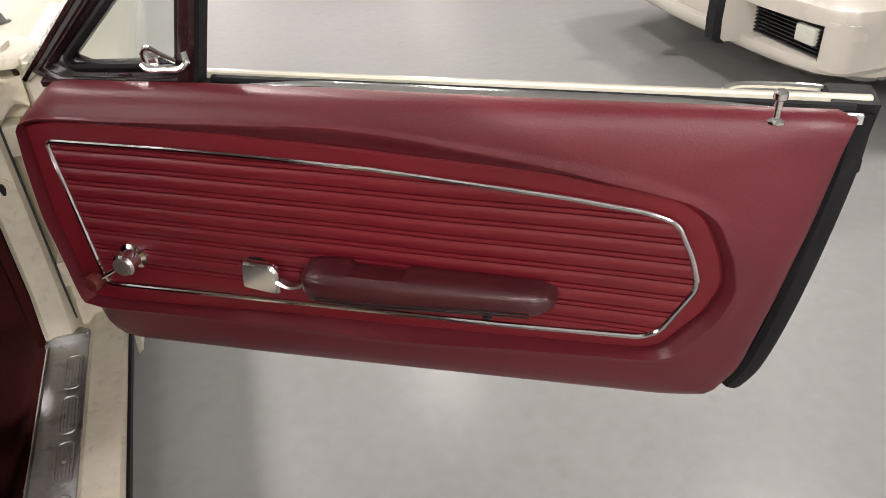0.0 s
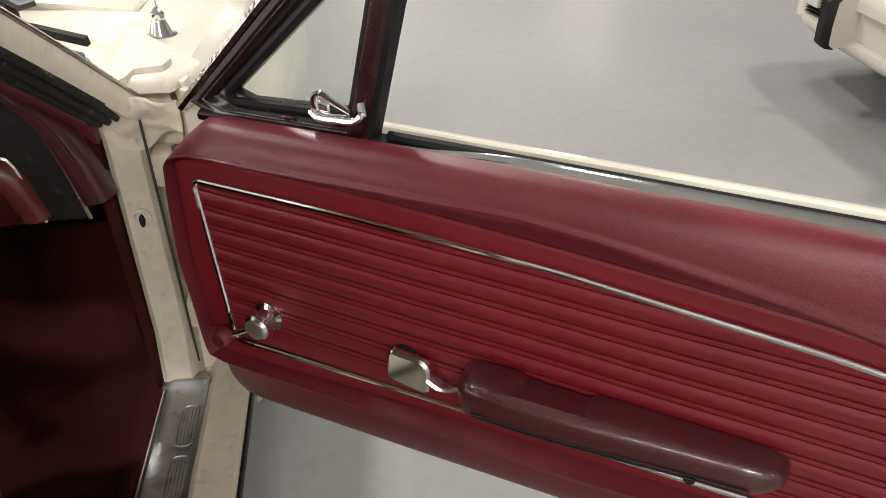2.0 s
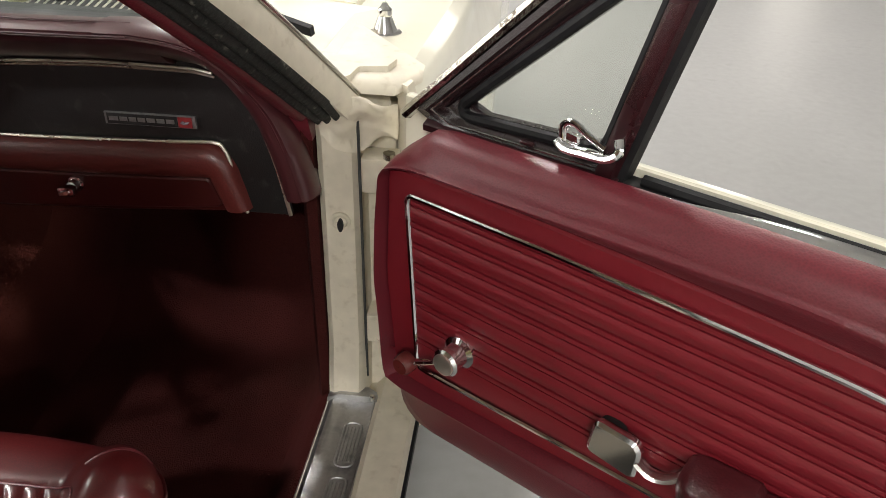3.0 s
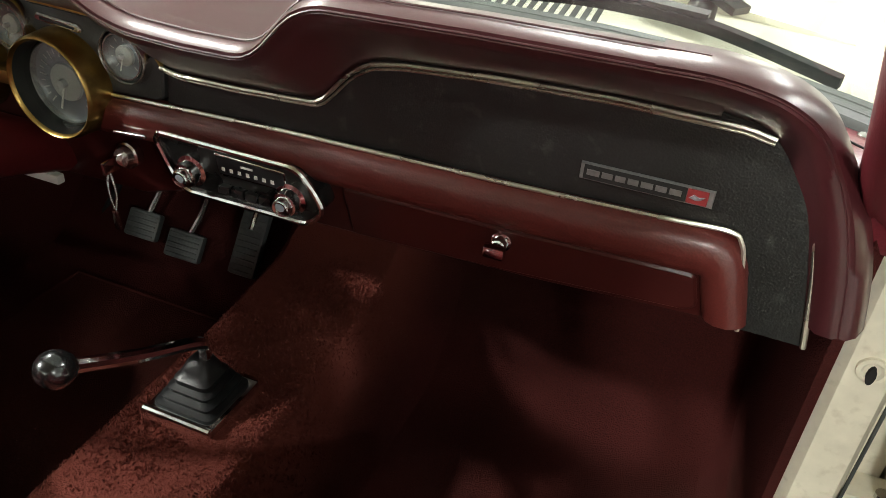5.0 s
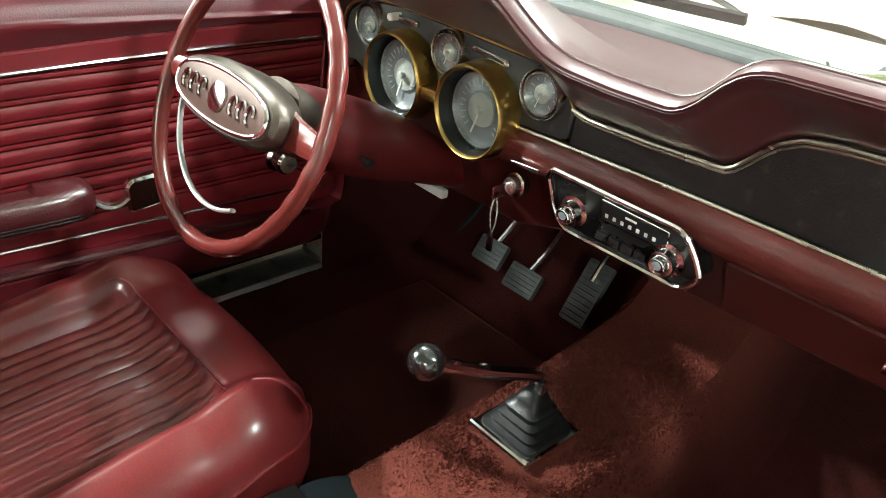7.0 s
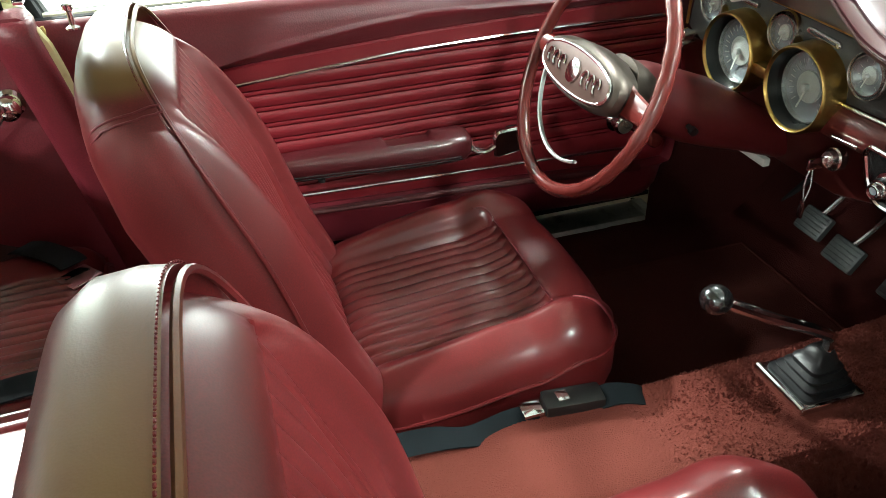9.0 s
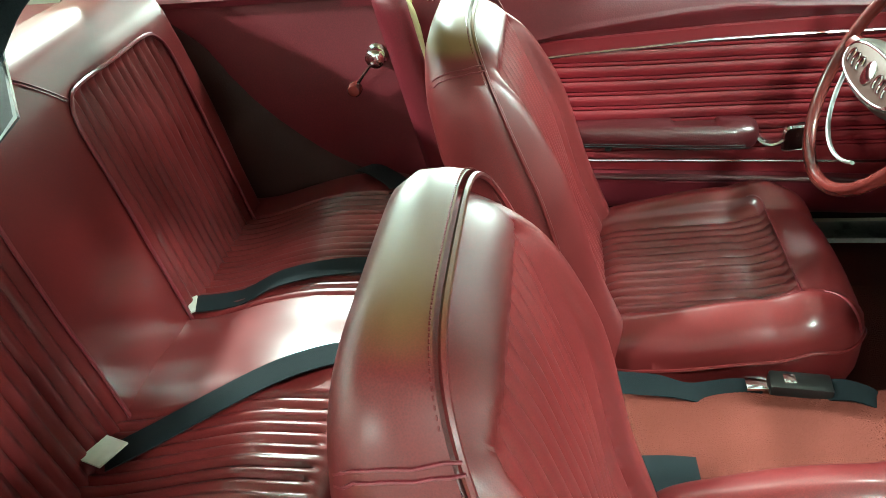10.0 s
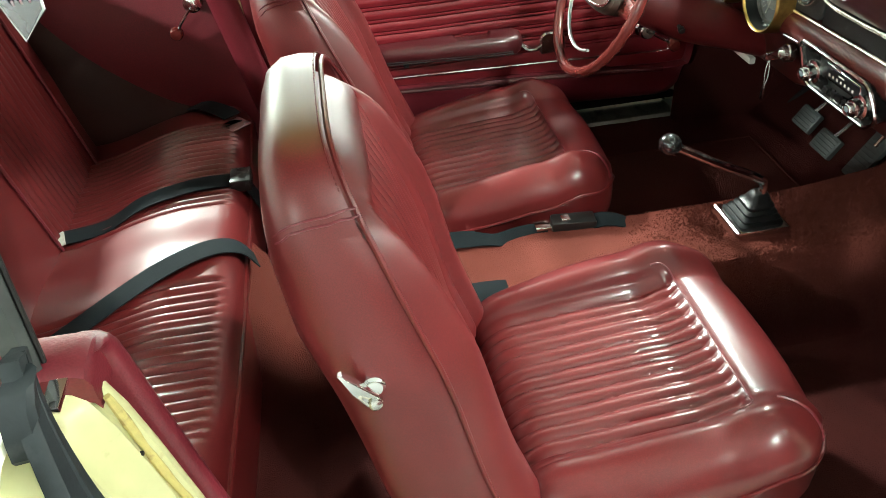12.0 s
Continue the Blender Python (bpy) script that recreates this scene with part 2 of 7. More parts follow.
BOOT_RUBBER = material("boot_rubber", (0.008, 0.008, 0.009), 0.42, scale=140, bump=0.25, vary=0.3, spec=0.4)
LOCK_PAINT = material("yellowed_cream_paint", (0.55, 0.53, 0.28), 0.38, coat=0.15, coat_rough=0.2, scale=40, bump=0.08, vary=0.10, mark=((0.36, 0.29, 0.14), 0.62, 0.74, 26))
OLD_SEALER = material("old_sealer", (0.50, 0.42, 0.15), 0.55, scale=120, bump=0.3, vary=0.2, mark=((0.26, 0.18, 0.07), 0.58, 0.7, 45))
JAMB_RUBBER = material("jamb_rubber", (0.012, 0.015, 0.017), 0.55, spec=0.25, scale=110, bump=0.2, vary=0.25, mark=((0.045, 0.05, 0.05), 0.6, 0.75, 18))
LAMP_ON = bpy.data.materials.new("lit_diffuser")
LAMP_ON.use_nodes = True
LAMP_ON.node_tree.nodes["Principled BSDF"].inputs["Emission Color"].default_value = (1, 0.94, 0.80, 1)
LAMP_ON.node_tree.nodes["Principled BSDF"].inputs["Emission Strength"].default_value = 4.5
# emission of the light panels added on the west wall
WEST_GLOW = bpy.data.materials.new("west_wall_glow")
WEST_GLOW.use_nodes = True
WEST_GLOW.node_tree.nodes["Principled BSDF"].inputs["Emission Color"].default_value = (1, 0.97, 0.90, 1)
WEST_GLOW.node_tree.nodes["Principled BSDF"].inputs["Emission Strength"].default_value = 9.0

# ---------------------------------------------------------------- helpers
BASE = {}
V = Vector


def thing(name, at, label, category, group="", kind=""):
    ob = new(name)
    ob.empty_display_size = 0.05
    ob.location = at
    BASE[ob.name] = V(at)
    return tagged(ob, label, category, group, kind)


def finish(bm, name, mat, smooth=True, sharp=35):
    bmesh.ops.remove_doubles(bm, verts=bm.verts, dist=1e-5)
    bmesh.ops.recalc_face_normals(bm, faces=bm.faces)
    me = bpy.data.meshes.new(name)
    bm.to_mesh(me)
    bm.free()
    me.materials.append(mat)
    if smooth:
        me.shade_smooth()
        me.set_sharp_from_angle(angle=radians(sharp))
    return me


def part(name, bm, mat, parent, label="", smooth=True, sharp=35):
    """One mesh, given in world coordinates, under a thing or a part."""
    base = BASE[parent.name]
    bmesh.ops.translate(bm, verts=bm.verts, vec=-base)
    ob = new(name, finish(bm, name, mat, smooth, sharp))
    ob.parent = parent
    BASE[ob.name] = base
    if label:
        ob["label"] = label
    return ob


def solid(name, bm, mat, label, category, kind="", group="", smooth=True):
    """A thing of one mesh, in world coordinates."""
    ob = new(name, finish(bm, name, mat, smooth))
    BASE[ob.name] = V((0, 0, 0))
    return tagged(ob, label, category, group, kind)


def loft(rings, closed=True, caps=True, bm=None, loop=False):
    """Skin over rings of equally many points."""
    bm = bm or bmesh.new()
    vs = [[bm.verts.new(p) for p in ring] for ring in rings]
    n = len(vs[0])
    pairs = list(zip(vs, vs[1:])) + ([(vs[-1], vs[0])] if loop else [])
    for a, b in pairs:
        for i in range(n if closed else n - 1):
            j = (i + 1) % n
            bm.faces.new((a[i], a[j], b[j], b[i]))
    if caps and closed and not loop:
        bm.faces.new(vs[0][::-1])
        bm.faces.new(vs[-1])
    return bm


def tube(points, radius, seg=8, closed=False, bm=None, flat=1.0, taper=None):
    """A round bar along a line of points; flat squeezes its second direction."""
    pts = [V(p) for p in points]
    n = len(pts)
    rings, up = [], None
    for i, p in enumerate(pts):
        a, b = pts[(i - 1) % n if closed else max(i - 1, 0)], pts[(i + 1) % n if closed else min(i + 1, n - 1)]
        t = (b - a).normalized()
        if up is None:
            up = V((0, 0, 1)) if abs(t.z) < 0.9 else V((0, 1, 0))
        s = t.cross(up).normalized()
        up = s.cross(t).normalized()
        r = radius * (taper[i] if taper else 1)
        rings.append([p + s * (r * math.cos(2 * math.pi * k / seg)) + up * (r * flat * math.sin(2 * math.pi * k / seg)) for k in range(seg)])
    return loft(rings, loop=closed, bm=bm)


def box(x0, x1, y0, y1, z0, z1, bevel=0.0, bm=None):
    own = bmesh.new()
    vs = [own.verts.new((x, y, z)) for z in (z0, z1) for x, y in ((x0, y0), (x1, y0), (x1, y1), (x0, y1))]
    for f in ((0, 3, 2, 1), (4, 5, 6, 7), (0, 1, 5, 4), (1, 2, 6, 5), (2, 3, 7, 6), (3, 0, 4, 7)):
        own.faces.new([vs[i] for i in f])
    if bevel:
        bmesh.ops.bevel(own, geom=own.edges[:], offset=bevel, segments=2, profile=0.6, affect="EDGES")
    if bm is None:
        return own
    return join(bm, own)


def join(bm, other, m=None):
    me = bpy.data.meshes.new("tmp")
    other.to_mesh(me)
    other.free()
    if m is not None:
        me.transform(m)
    bm.from_mesh(me)
    bpy.data.meshes.remove(me)
    return bm


def moved(bm, m):
    bmesh.ops.transform(bm, matrix=m, verts=bm.verts)
    return bm


def disc(centre, axis, profile, seg=32, bm=None, caps=True):
    """A turned body: profile rows of (along axis, radius)."""
    c, ax = V(centre), V(axis).normalized()
    s = ax.orthogonal().normalized()
    u = ax.cross(s)
    rings = [[c + ax * h + (s * math.cos(2 * math.pi * k / seg) + u * math.sin(2 * math.pi * k / seg)) * max(r, 1e-4) for k in range(seg)] for h, r in profile]
    return loft(rings, bm=bm, caps=caps)


def smoothstep(a, b, x):
    t = min(1.0, max(0.0, (x - a) / (b - a)))
    return t * t * (3 - 2 * t)


def interp(x, table):
    if x <= table[0][0]:
        return table[0][1]
    for (x0, y0), (x1, y1) in zip(table, table[1:]):
        if x <= x1:
            return y0 + (y1 - y0) * (x - x0) / (x1 - x0)
    return table[-1][1]


def rounded(poly, r, seg=5):
    """A polygon with its corners rounded."""
    out, n = [], len(poly)
    for i in range(n):
        p, a, b = V((*poly[i], 0)), V((*poly[i - 1], 0)), V((*poly[(i + 1) % n], 0))
        d0, d1 = (a - p), (b - p)
        k = min(r, d0.length * 0.45, d1.length * 0.45)
        s, e = p + d0.normalized() * k, p + d1.normalized() * k
        for j in range(seg + 1):
            t = j / seg
            q = s * (1 - t) ** 2 + p * 2 * t * (1 - t) + e * t * t
            out.append((q.x, q.y))
    return out


def grown(poly, d):
    """The polygon moved outwards by d (inwards if negative)."""
    n = len(poly)
    area = sum(poly[i - 1][0] * poly[i][1] - poly[i][0] * poly[i - 1][1] for i in range(n))
    sgn, out = (1 if area > 0 else -1), []
    for i in range(n):
        a, p, b = V(poly[i - 1]), V(poly[i]), V(poly[(i + 1) % n])
        t = ((p - a).normalized() + (b - p).normalized())
        t = t.normalized() if t.length > 1e-6 else (b - p).normalized()
        out.append((p.x + t.y * d * sgn, p.y - t.x * d * sgn))
    return out


def plate(poly, T, n0, n1, bevel=0.002, bm=None):
    """A flat plate with that outline in (u, z), from depth n0 to n1, with a bevelled front; T(u, n, z) places it."""
    ins = grown(poly, -bevel)
    rings = [[T(u, n0, z) for u, z in poly], [T(u, n1 - bevel * (1 if n1 > n0 else -1), z) for u, z in poly], [T(u, n1, z) for u, z in ins]]
    return loft(rings, bm=bm)


def strip(points, half, thick, up, bm=None):
    """A flat band along points; up: its face's direction."""
    pts = [V(p) for p in points]
    rings = []
    for i, p in enumerate(pts):
        t = (pts[min(i + 1, len(pts) - 1)] - pts[max(i - 1, 0)]).normalized()
        u = V(up) if not callable(up) else up(i)
        s = t.cross(u).normalized()
        u = s.cross(t).normalized()
        rings.append([p + s * half, p + s * half + u * thick, p - s * half + u * thick, p - s * half])
    return loft(rings, bm=bm)


def arc(points, n=8):
    """A smooth line through points."""
    pts = [V(p) for p in points]
    out = []
    for i in range(len(pts) - 1):
        p0, p1, p2, p3 = pts[max(i - 1, 0)], pts[i], pts[i + 1], pts[min(i + 2, len(pts) - 1)]
        for k in range(n):
            t = k / n
            out.append(0.5 * ((2 * p1) + (p2 - p0) * t + (2 * p0 - 5 * p1 + 4 * p2 - p3) * t * t + (3 * p1 - p0 - 3 * p2 + p3) * t ** 3))
    return out + [pts[-1]]


def sheet(f, nu, nv, back, closed_u=False):
    """A surface f(u, v), u and v from 0 to 1, thickened by the vector back."""
    back = V(back)
    bm = bmesh.new()
    front = [[bm.verts.new(f(i / nu, j / nv)) for i in range(nu + 1)] for j in range(nv + 1)]
    rear = [[bm.verts.new(v.co + back) for v in row] for row in front]
    for a in (front, rear):
        for j in range(nv):
            for i in range(nu):
                bm.faces.new((a[j][i], a[j][i + 1], a[j + 1][i + 1], a[j + 1][i]))
    for i in range(nu):
        for j in (0, nv):
            bm.faces.new((front[j][i], front[j][i + 1], rear[j][i + 1], rear[j][i]))
    for j in range(nv):
        for i in (0, nu):
            bm.faces.new((front[j][i], front[j + 1][i], rear[j + 1][i], rear[j][i]))
    return bm


def span(poly, z):
    """The left and right ends of a polygon at the height z."""
    xs = []
    for i in range(len(poly)):
        (x0, z0), (x1, z1) = poly[i - 1], poly[i]
        if (z0 - z) * (z1 - z) <= 0 and z0 != z1:
            xs.append(x0 + (x1 - x0) * (z - z0) / (z1 - z0))
    return (min(xs), max(xs)) if xs else (0, 0)


def around(poly, centre, scale, m):
    """m points of a polygon, by even angles round its centre in stretched coordinates."""
    out = []
    cx, cz = centre
    for k in range(m):
        a = 2 * math.pi * k / m
        dx, dz = math.cos(a) * scale[0], math.sin(a) * scale[1]
        best = None
        for i in range(len(poly)):
            (x0, z0), (x1, z1) = poly[i - 1], poly[i]
            ex, ez = x1 - x0, z1 - z0
            det = dx * -ez + ex * dz
            if abs(det) < 1e-12:
                continue
            t = ((x0 - cx) * -ez + ex * (z0 - cz)) / det
            s = (dx * (z0 - cz) - dz * (x0 - cx)) / det
            if t > 0 and -1e-6 <= s <= 1 + 1e-6 and (best is None or t > best):
                best = t
        out.append((cx + dx * best, cz + dz * best))
    return out

# ---------------------------------------------------------------- the hall
solid("floor", box(ROOM_X0, ROOM_X1, ROOM_Y0, ROOM_Y1, -0.2, 0.0), CONCRETE, "polished grey concrete showroom floor with faint stains", "floor", "structure", smooth=False)
solid("ceiling", box(ROOM_X0, ROOM_X1, ROOM_Y0, ROOM_Y1, ROOM_H, ROOM_H + 0.2), CEILING, "plain pale showroom ceiling", "ceiling", "structure", smooth=False)
for name, b in (("wall_north", (ROOM_X0, ROOM_X1, ROOM_Y1, ROOM_Y1 + 0.2)), ("wall_south", (ROOM_X0, ROOM_X1, ROOM_Y0 - 0.2, ROOM_Y0)),
                ("wall_west", (ROOM_X0 - 0.2, ROOM_X0, ROOM_Y0, ROOM_Y1)), ("wall_east", (ROOM_X1, ROOM_X1 + 0.2, ROOM_Y0, ROOM_Y1))):
    solid(name, box(*b, 0.0, ROOM_H), WALL, "plain white painted showroom wall", "wall", "structure", smooth=False)
for name, x in (("window_1", 1.5), ("window_2", 5.2), ("window_3", -4.5)):
    w = thing(name, (x, ROOM_Y1 - 0.03, 0.0), "tall bright daylight window in the hall wall", "window", kind="structure")
    part("window_frame", box(x - 0.50, x + 0.50, ROOM_Y1 - 0.05, ROOM_Y1 - 0.002, 0.0, 3.5, 0.01), WALL, w)
    part("pane", box(x - 0.42, x + 0.42, ROOM_Y1 - 0.06, ROOM_Y1 - 0.052, 0.12, 3.4), LAMP_ON, w, "bright glowing pane", smooth=False)

# unseen glowing panels, added to brighten the seats and their reflections from the driver's side
for name, y in (("glow_panel_1", -4.6), ("glow_panel_2", -1.2), ("glow_panel_3", 2.2)):
    w = thing(name, (ROOM_X0 + 0.03, y, 0.6), "wide unseen glowing panel added on the hall wall", "window", kind="structure")
    part("window_frame", box(ROOM_X0 + 0.002, ROOM_X0 + 0.05, y - 1.3, y + 1.3, 0.6, 3.9, 0.01), WALL, w)
    part("pane", box(ROOM_X0 + 0.052, ROOM_X0 + 0.06, y - 1.2, y + 1.2, 0.7, 3.8), WEST_GLOW, w, "bright glowing pane", smooth=False)

fixture = thing("ceiling_lamp", (LAMPS[0][0], LAMPS[0][1], ROOM_H), "square white ceiling lamp with a lit diffuser", "lamp", "ceiling lamps")
x, y = LAMPS[0][:2]
part("housing", box(x - LAMP_HALF - 0.04, x + LAMP_HALF + 0.04, y - LAMP_HALF - 0.04, y + LAMP_HALF + 0.04, ROOM_H - 0.06, ROOM_H, 0.01), WALL, fixture)
part("diffuser", box(x - LAMP_HALF, x + LAMP_HALF, y - LAMP_HALF, y + LAMP_HALF, ROOM_H - 0.085, ROOM_H - 0.061, 0.01), LAMP_ON, fixture, "glowing white diffuser")
for x, y, power in LAMPS[1:]:
    copy_thing(fixture, pose(x, y, ROOM_H))

# ---------------------------------------------------------------- the car's body
HINGE_Y = 0.063
body = thing("car", (0, 0, 0.12), "cream two-door coupe with its passenger side open", "car")


def mirror_x(p, s):
    return V((p[0] * s, p[1], p[2]))


# rockers and door sills
for s in (1, -1):
    prof = [(0.66, 0.24), (0.69, 0.338), (0.765, 0.338), (0.78, 0.352), (0.836, 0.352), (0.843, 0.345), (0.840, 0.325), (0.815, 0.25), (0.79, 0.18), (0.70, 0.18)]
    part("rocker", loft([[V((x * s, y, z - (0.05 if s < 0 else 0))) for x, z in prof] for y in (0.10, -0.3, -0.7, -1.16)]), JAMB, body, "scuffed cream painted rocker")
    part("rocker_moulding", loft([[V((x * s, y, z)) for x, z in ((0.842, 0.325), (0.8435, 0.346), (0.848, 0.343), (0.848, 0.327))] for y in (0.0, -1.15)]), RUBBER, body, "dark rocker edge moulding")

# cowl, hood and front fenders
hood_x = lambda u: -0.66 + 1.32 * u


def hood(u, v):
    x = hood_x(u)
    y = 0.47 + 1.65 * v
    return V((x, y, 0.925 - 0.05 * (x / 0.66) ** 2 + 0.02 * math.exp(-((x) / 0.12) ** 2) - 0.09 * v * v))


part("hood", sheet(hood, 24, 20, (0, 0, -0.03)), CREAM, body, "glossy cream hood")


def cowl(u, v):
    x = -0.72 + 1.44 * u
    return V((x, 0.255 + 0.215 * v, 0.866 + 0.036 * v - 0.035 * (x / 0.72) ** 2))


part("cowl", sheet(cowl, 24, 6, (0, 0, -0.02)), CREAM, body, "cream cowl panel below the windshield")
for i in range(16):
    x = 0.100 + i * 0.0150
    slot = loft([[cowl((x + 0.72 + dx) / 1.44, v) + V((0, 0, dz)) for dx, dz in ((-0.004, -0.002), (-0.004, 0.0012), (0.004, 0.0012), (0.004, -0.002))] for v in (0.16, 0.40, 0.68)])
    part("cowl_slot", slot, DARK, body)

for s in (1, -1):
    def fender(u, v, s=s):
        # from the hood edge over the crown down to the rocker
        y = 0.085 + 2.05 * v
        prof = [(0.665, 0.868), (0.72, 0.872), (0.775, 0.876), (0.805, 0.868), (0.825, 0.84), (0.84, 0.76), (0.875, 0.66), (0.885, 0.58), (0.865, 0.45), (0.845, 0.30), (0.84, 0.22)]
        k = u * (len(prof) - 1)
        i = min(int(k), len(prof) - 2)
        t = k - i
        x, z = (prof[i][j] + (prof[i + 1][j] - prof[i][j]) * t for j in (0, 1))
        return V(((x + (0.03 * smoothstep(0, 0.3, v) if u > 0.25 else 0)) * s, y, z - 0.07 * v * v))
    part("front_fender", sheet(fender, 30, 12, (-0.012 * s, 0, -0.012)), CREAM, body, "glossy cream front fender")
part("front_panel", box(-0.86, 0.86, 2.10, 2.16, 0.25, 0.79, 0.02), CREAM, body)

# hinge pillars with their inner trim
for s in (1, -1):
    T = lambda p: mirror_x(p, s)
    outer = [(0.690, 0.075), (0.690, 0.040), (0.700, 0.030), (0.742, 0.030), (0.750, 0.042), (0.755, 0.078), (0.795, 0.088), (0.802, 0.12), (0.69, 0.13)]
    rings = []
    for z, k in ((0.24 if s > 0 else 0.37, 0.035 if s > 0 else 0.010), (0.36 if s > 0 else 0.40, 0.022 if s > 0 else 0.006), (0.44, 0.004), (0.60, 0.0), (0.80, -0.004), (0.86, -0.012), (0.885, -0.02)):
        rings.append([T((x - (0.012 if z > 0.83 else 0), y - k, z)) for x, y in outer])
    part("hinge_pillar", loft(rings), JAMB, body, "aged cream hinge pillar with worn paint")
    part("pillar_seam", tube([T((0.752, 0.036, z)) for z in (0.37, 0.5, 0.65, 0.80, 0.86)], 0.0022, 6), GREY_RUBBER, body, "dark sealing seam")
    part("pillar_grommet", disc(T((0.722, 0.030, 0.672)), (0, -1, 0), [(-0.002, 0.015), (0.003, 0.015), (0.004, 0.011), (0.001, 0.008), (0.001, 0.0)], 16), JAMB, body)
    part("pillar_hole", loft([[T((0.722 + 0.0045 * math.cos(a), y, 0.667 + 0.011 * math.sin(a))) for a in [k * math.pi / 6 for k in range(12)]] for y in (0.034, 0.0245)]), DARK, body, "dark slotted switch hole")
    for z in (0.47, 0.745):
        hinge = part("door_hinge", box(*sorted((0.752 * s, 0.806 * s)), 0.036, 0.082, z - 0.028, z + 0.028, 0.007), JAMB, body, "cream painted steel hinge")
        part("hinge_pin", tube([T((0.793, 0.046, z - 0.035)), T((0.793, 0.046, z + 0.035))], 0.009, 10), DULL_CHROME, hinge)
    # outer fender edge beside the pillar, with its ragged seal
    part("fender_edge", loft([[T(p) for p in ((0.80, 0.085, z), (0.845 - 0.03 * smoothstep(0.75, 0.88, z), 0.07, z), (0.85 - 0.03 * smoothstep(0.75, 0.88, z), 0.095, z), (0.80, 0.12, z))] for z in (0.42, 0.50, 0.65, 0.80, 0.87)]), JAMB, body)
    part("cowl_corner", loft([[T(p) for p in ((0.70, 0.05 + k, z), (0.80, 0.055 + k, z - 0.004), (0.83, 0.12 + k, z - 0.006), (0.70, 0.30, z + 0.01))] for z, k in ((0.865, 0.0), (0.875, 0.01), (0.880, 0.03))]), JAMB, body, "chipped cream cowl corner")

# torn, hardened sealer at the foot of the windshield pillar
def torn(u, v):
    x, z = 0.702 + 0.100 * u, 0.882 - 0.085 * v * (0.8 + 0.2 * math.sin(5 * u))
    y = 0.035 + 0.030 * u + 0.020 * noise.noise((u * 2.2, v * 2.0, 8)) + 0.003 * noise.noise((u * 9, v * 7, 2)) - 0.012
    return V((x, y - 0.02 * (1 - v) * (1 - u), z - 0.035 * u + 0.010 * noise.noise((u * 3, v * 2, 5))))


part("torn_sealer", sheet(torn, 22, 18, (0.002, 0.006, 0)), JAMB, body, "cracked beige sealer at the pillar foot", sharp=60)

# windshield pillars: cream outside, rubber, red garnish inside
P0, P1 = V((0.715, 0.055, 0.855)), V((0.575, -0.50, 1.285))
for s in (1, -1):
    def along(t, dx, dn, s=s):
        d = (P1 - P0).normalized()
        side = V((1, 0, 0)) - d * d.x
        side.normalize()
        nrm = d.cross(side)
        p = P0.lerp(P1, t) + side * dx + nrm * dn + V((0, 0, 0.015 * math.sin(math.pi * t)))
        return mirror_x(p, s)
    ts = [i / 10 for i in range(11)]
    part("windshield_pillar", loft([[along(t, *q) for q in ((-0.012, -0.035), (-0.012, 0.014), (0.006, 0.017), (0.026, 0.013), (0.037, 0.000), (0.038, -0.022), (0.030, -0.035))] for t in [-0.03] + ts]), JAMB, body, "cream windshield pillar with worn paint")
    ridge = [(-0.019 + 0.052 * k / 30, -0.037 - 0.010 * abs(math.sin(math.pi * 3 * k / 30)) ** 0.6 + 0.010 * (k / 30) ** 3) for k in range(31)] + [(0.031, -0.026), (-0.017, -0.030)]
    part("pillar_seal", loft([[along(t, dx * (0.72 + 0.28 * smoothstep(0.0, 0.10, t)), dn) for dx, dn in ridge] for t in [0.03] + ts[1:]]), WORN_SEAL, body, "cracked black rubber weatherstrip")
    part("pillar_garnish", loft([[along(t, *q) for q in ((-0.066, 0.004), (-0.067, -0.010), (-0.064, -0.023), (-0.057, -0.034), (-0.050, -0.039), (-0.046, -0.038), (-0.042, -0.041), (-0.034, -0.046), (-0.026, -0.046), (-0.020, -0.041), (-0.017, -0.034), (-0.014, 0.01), (-0.04, 0.018))] for t in [0.045] + ts[1:]]), VINYL_PAD, body, "maroon windshield pillar garnish", sharp=75)
    part("glass_moulding", loft([[along(t, *q) for q in ((-0.030, 0.012), (-0.030, 0.019), (-0.006, 0.023), (0.006, 0.020), (0.006, 0.014))] for t in ts]), CHROME, body, "chrome windshield moulding")
    part("drip_moulding", tube([along(t, 0.037, 0.004) for t in ts], 0.0045, 8, flat=0.7), DULL_CHROME, body, "pitted chrome drip moulding")

# windshield and lower seal
def shield(u, v):
    x = -0.66 + 1.32 * u
    lo, hi = V((x, 0.278 - 0.13 * (x / 0.66) ** 4, 0.880)), V((x * 0.84, -0.46 - 0.06 * (x / 0.66) ** 2, 1.285))
    return lo.lerp(hi, v)


windshield = part("windshield", sheet(shield, 20, 8, (0, 0.004, 0.003)), GREY_GLASS, body, "clear curved windshield")
windshield.visible_shadow = False
seal_section = ((-0.044, -0.012), (-0.044, 0.002), (-0.040, 0.008), (-0.028, 0.0115), (-0.0255, 0.0085), (-0.023, 0.0115), (-0.012, 0.0145), (-0.009, 0.011), (-0.006, 0.0145), (0.004, 0.017), (0.009, 0.012), (0.010, -0.006))
part("windshield_seal", loft([[shield(i / 40, 0.0) + V((0, dy, dz)) for dy, dz in seal_section] for i in range(41)]), GREY_RUBBER, body, "grey rubber windshield seal")
part("windshield_moulding", tube([shield(i / 20, 0.0) + V((0, 0.014, -0.002)) for i in range(21)], 0.006, 6), DULL_CHROME, body, "thin chrome windshield moulding")

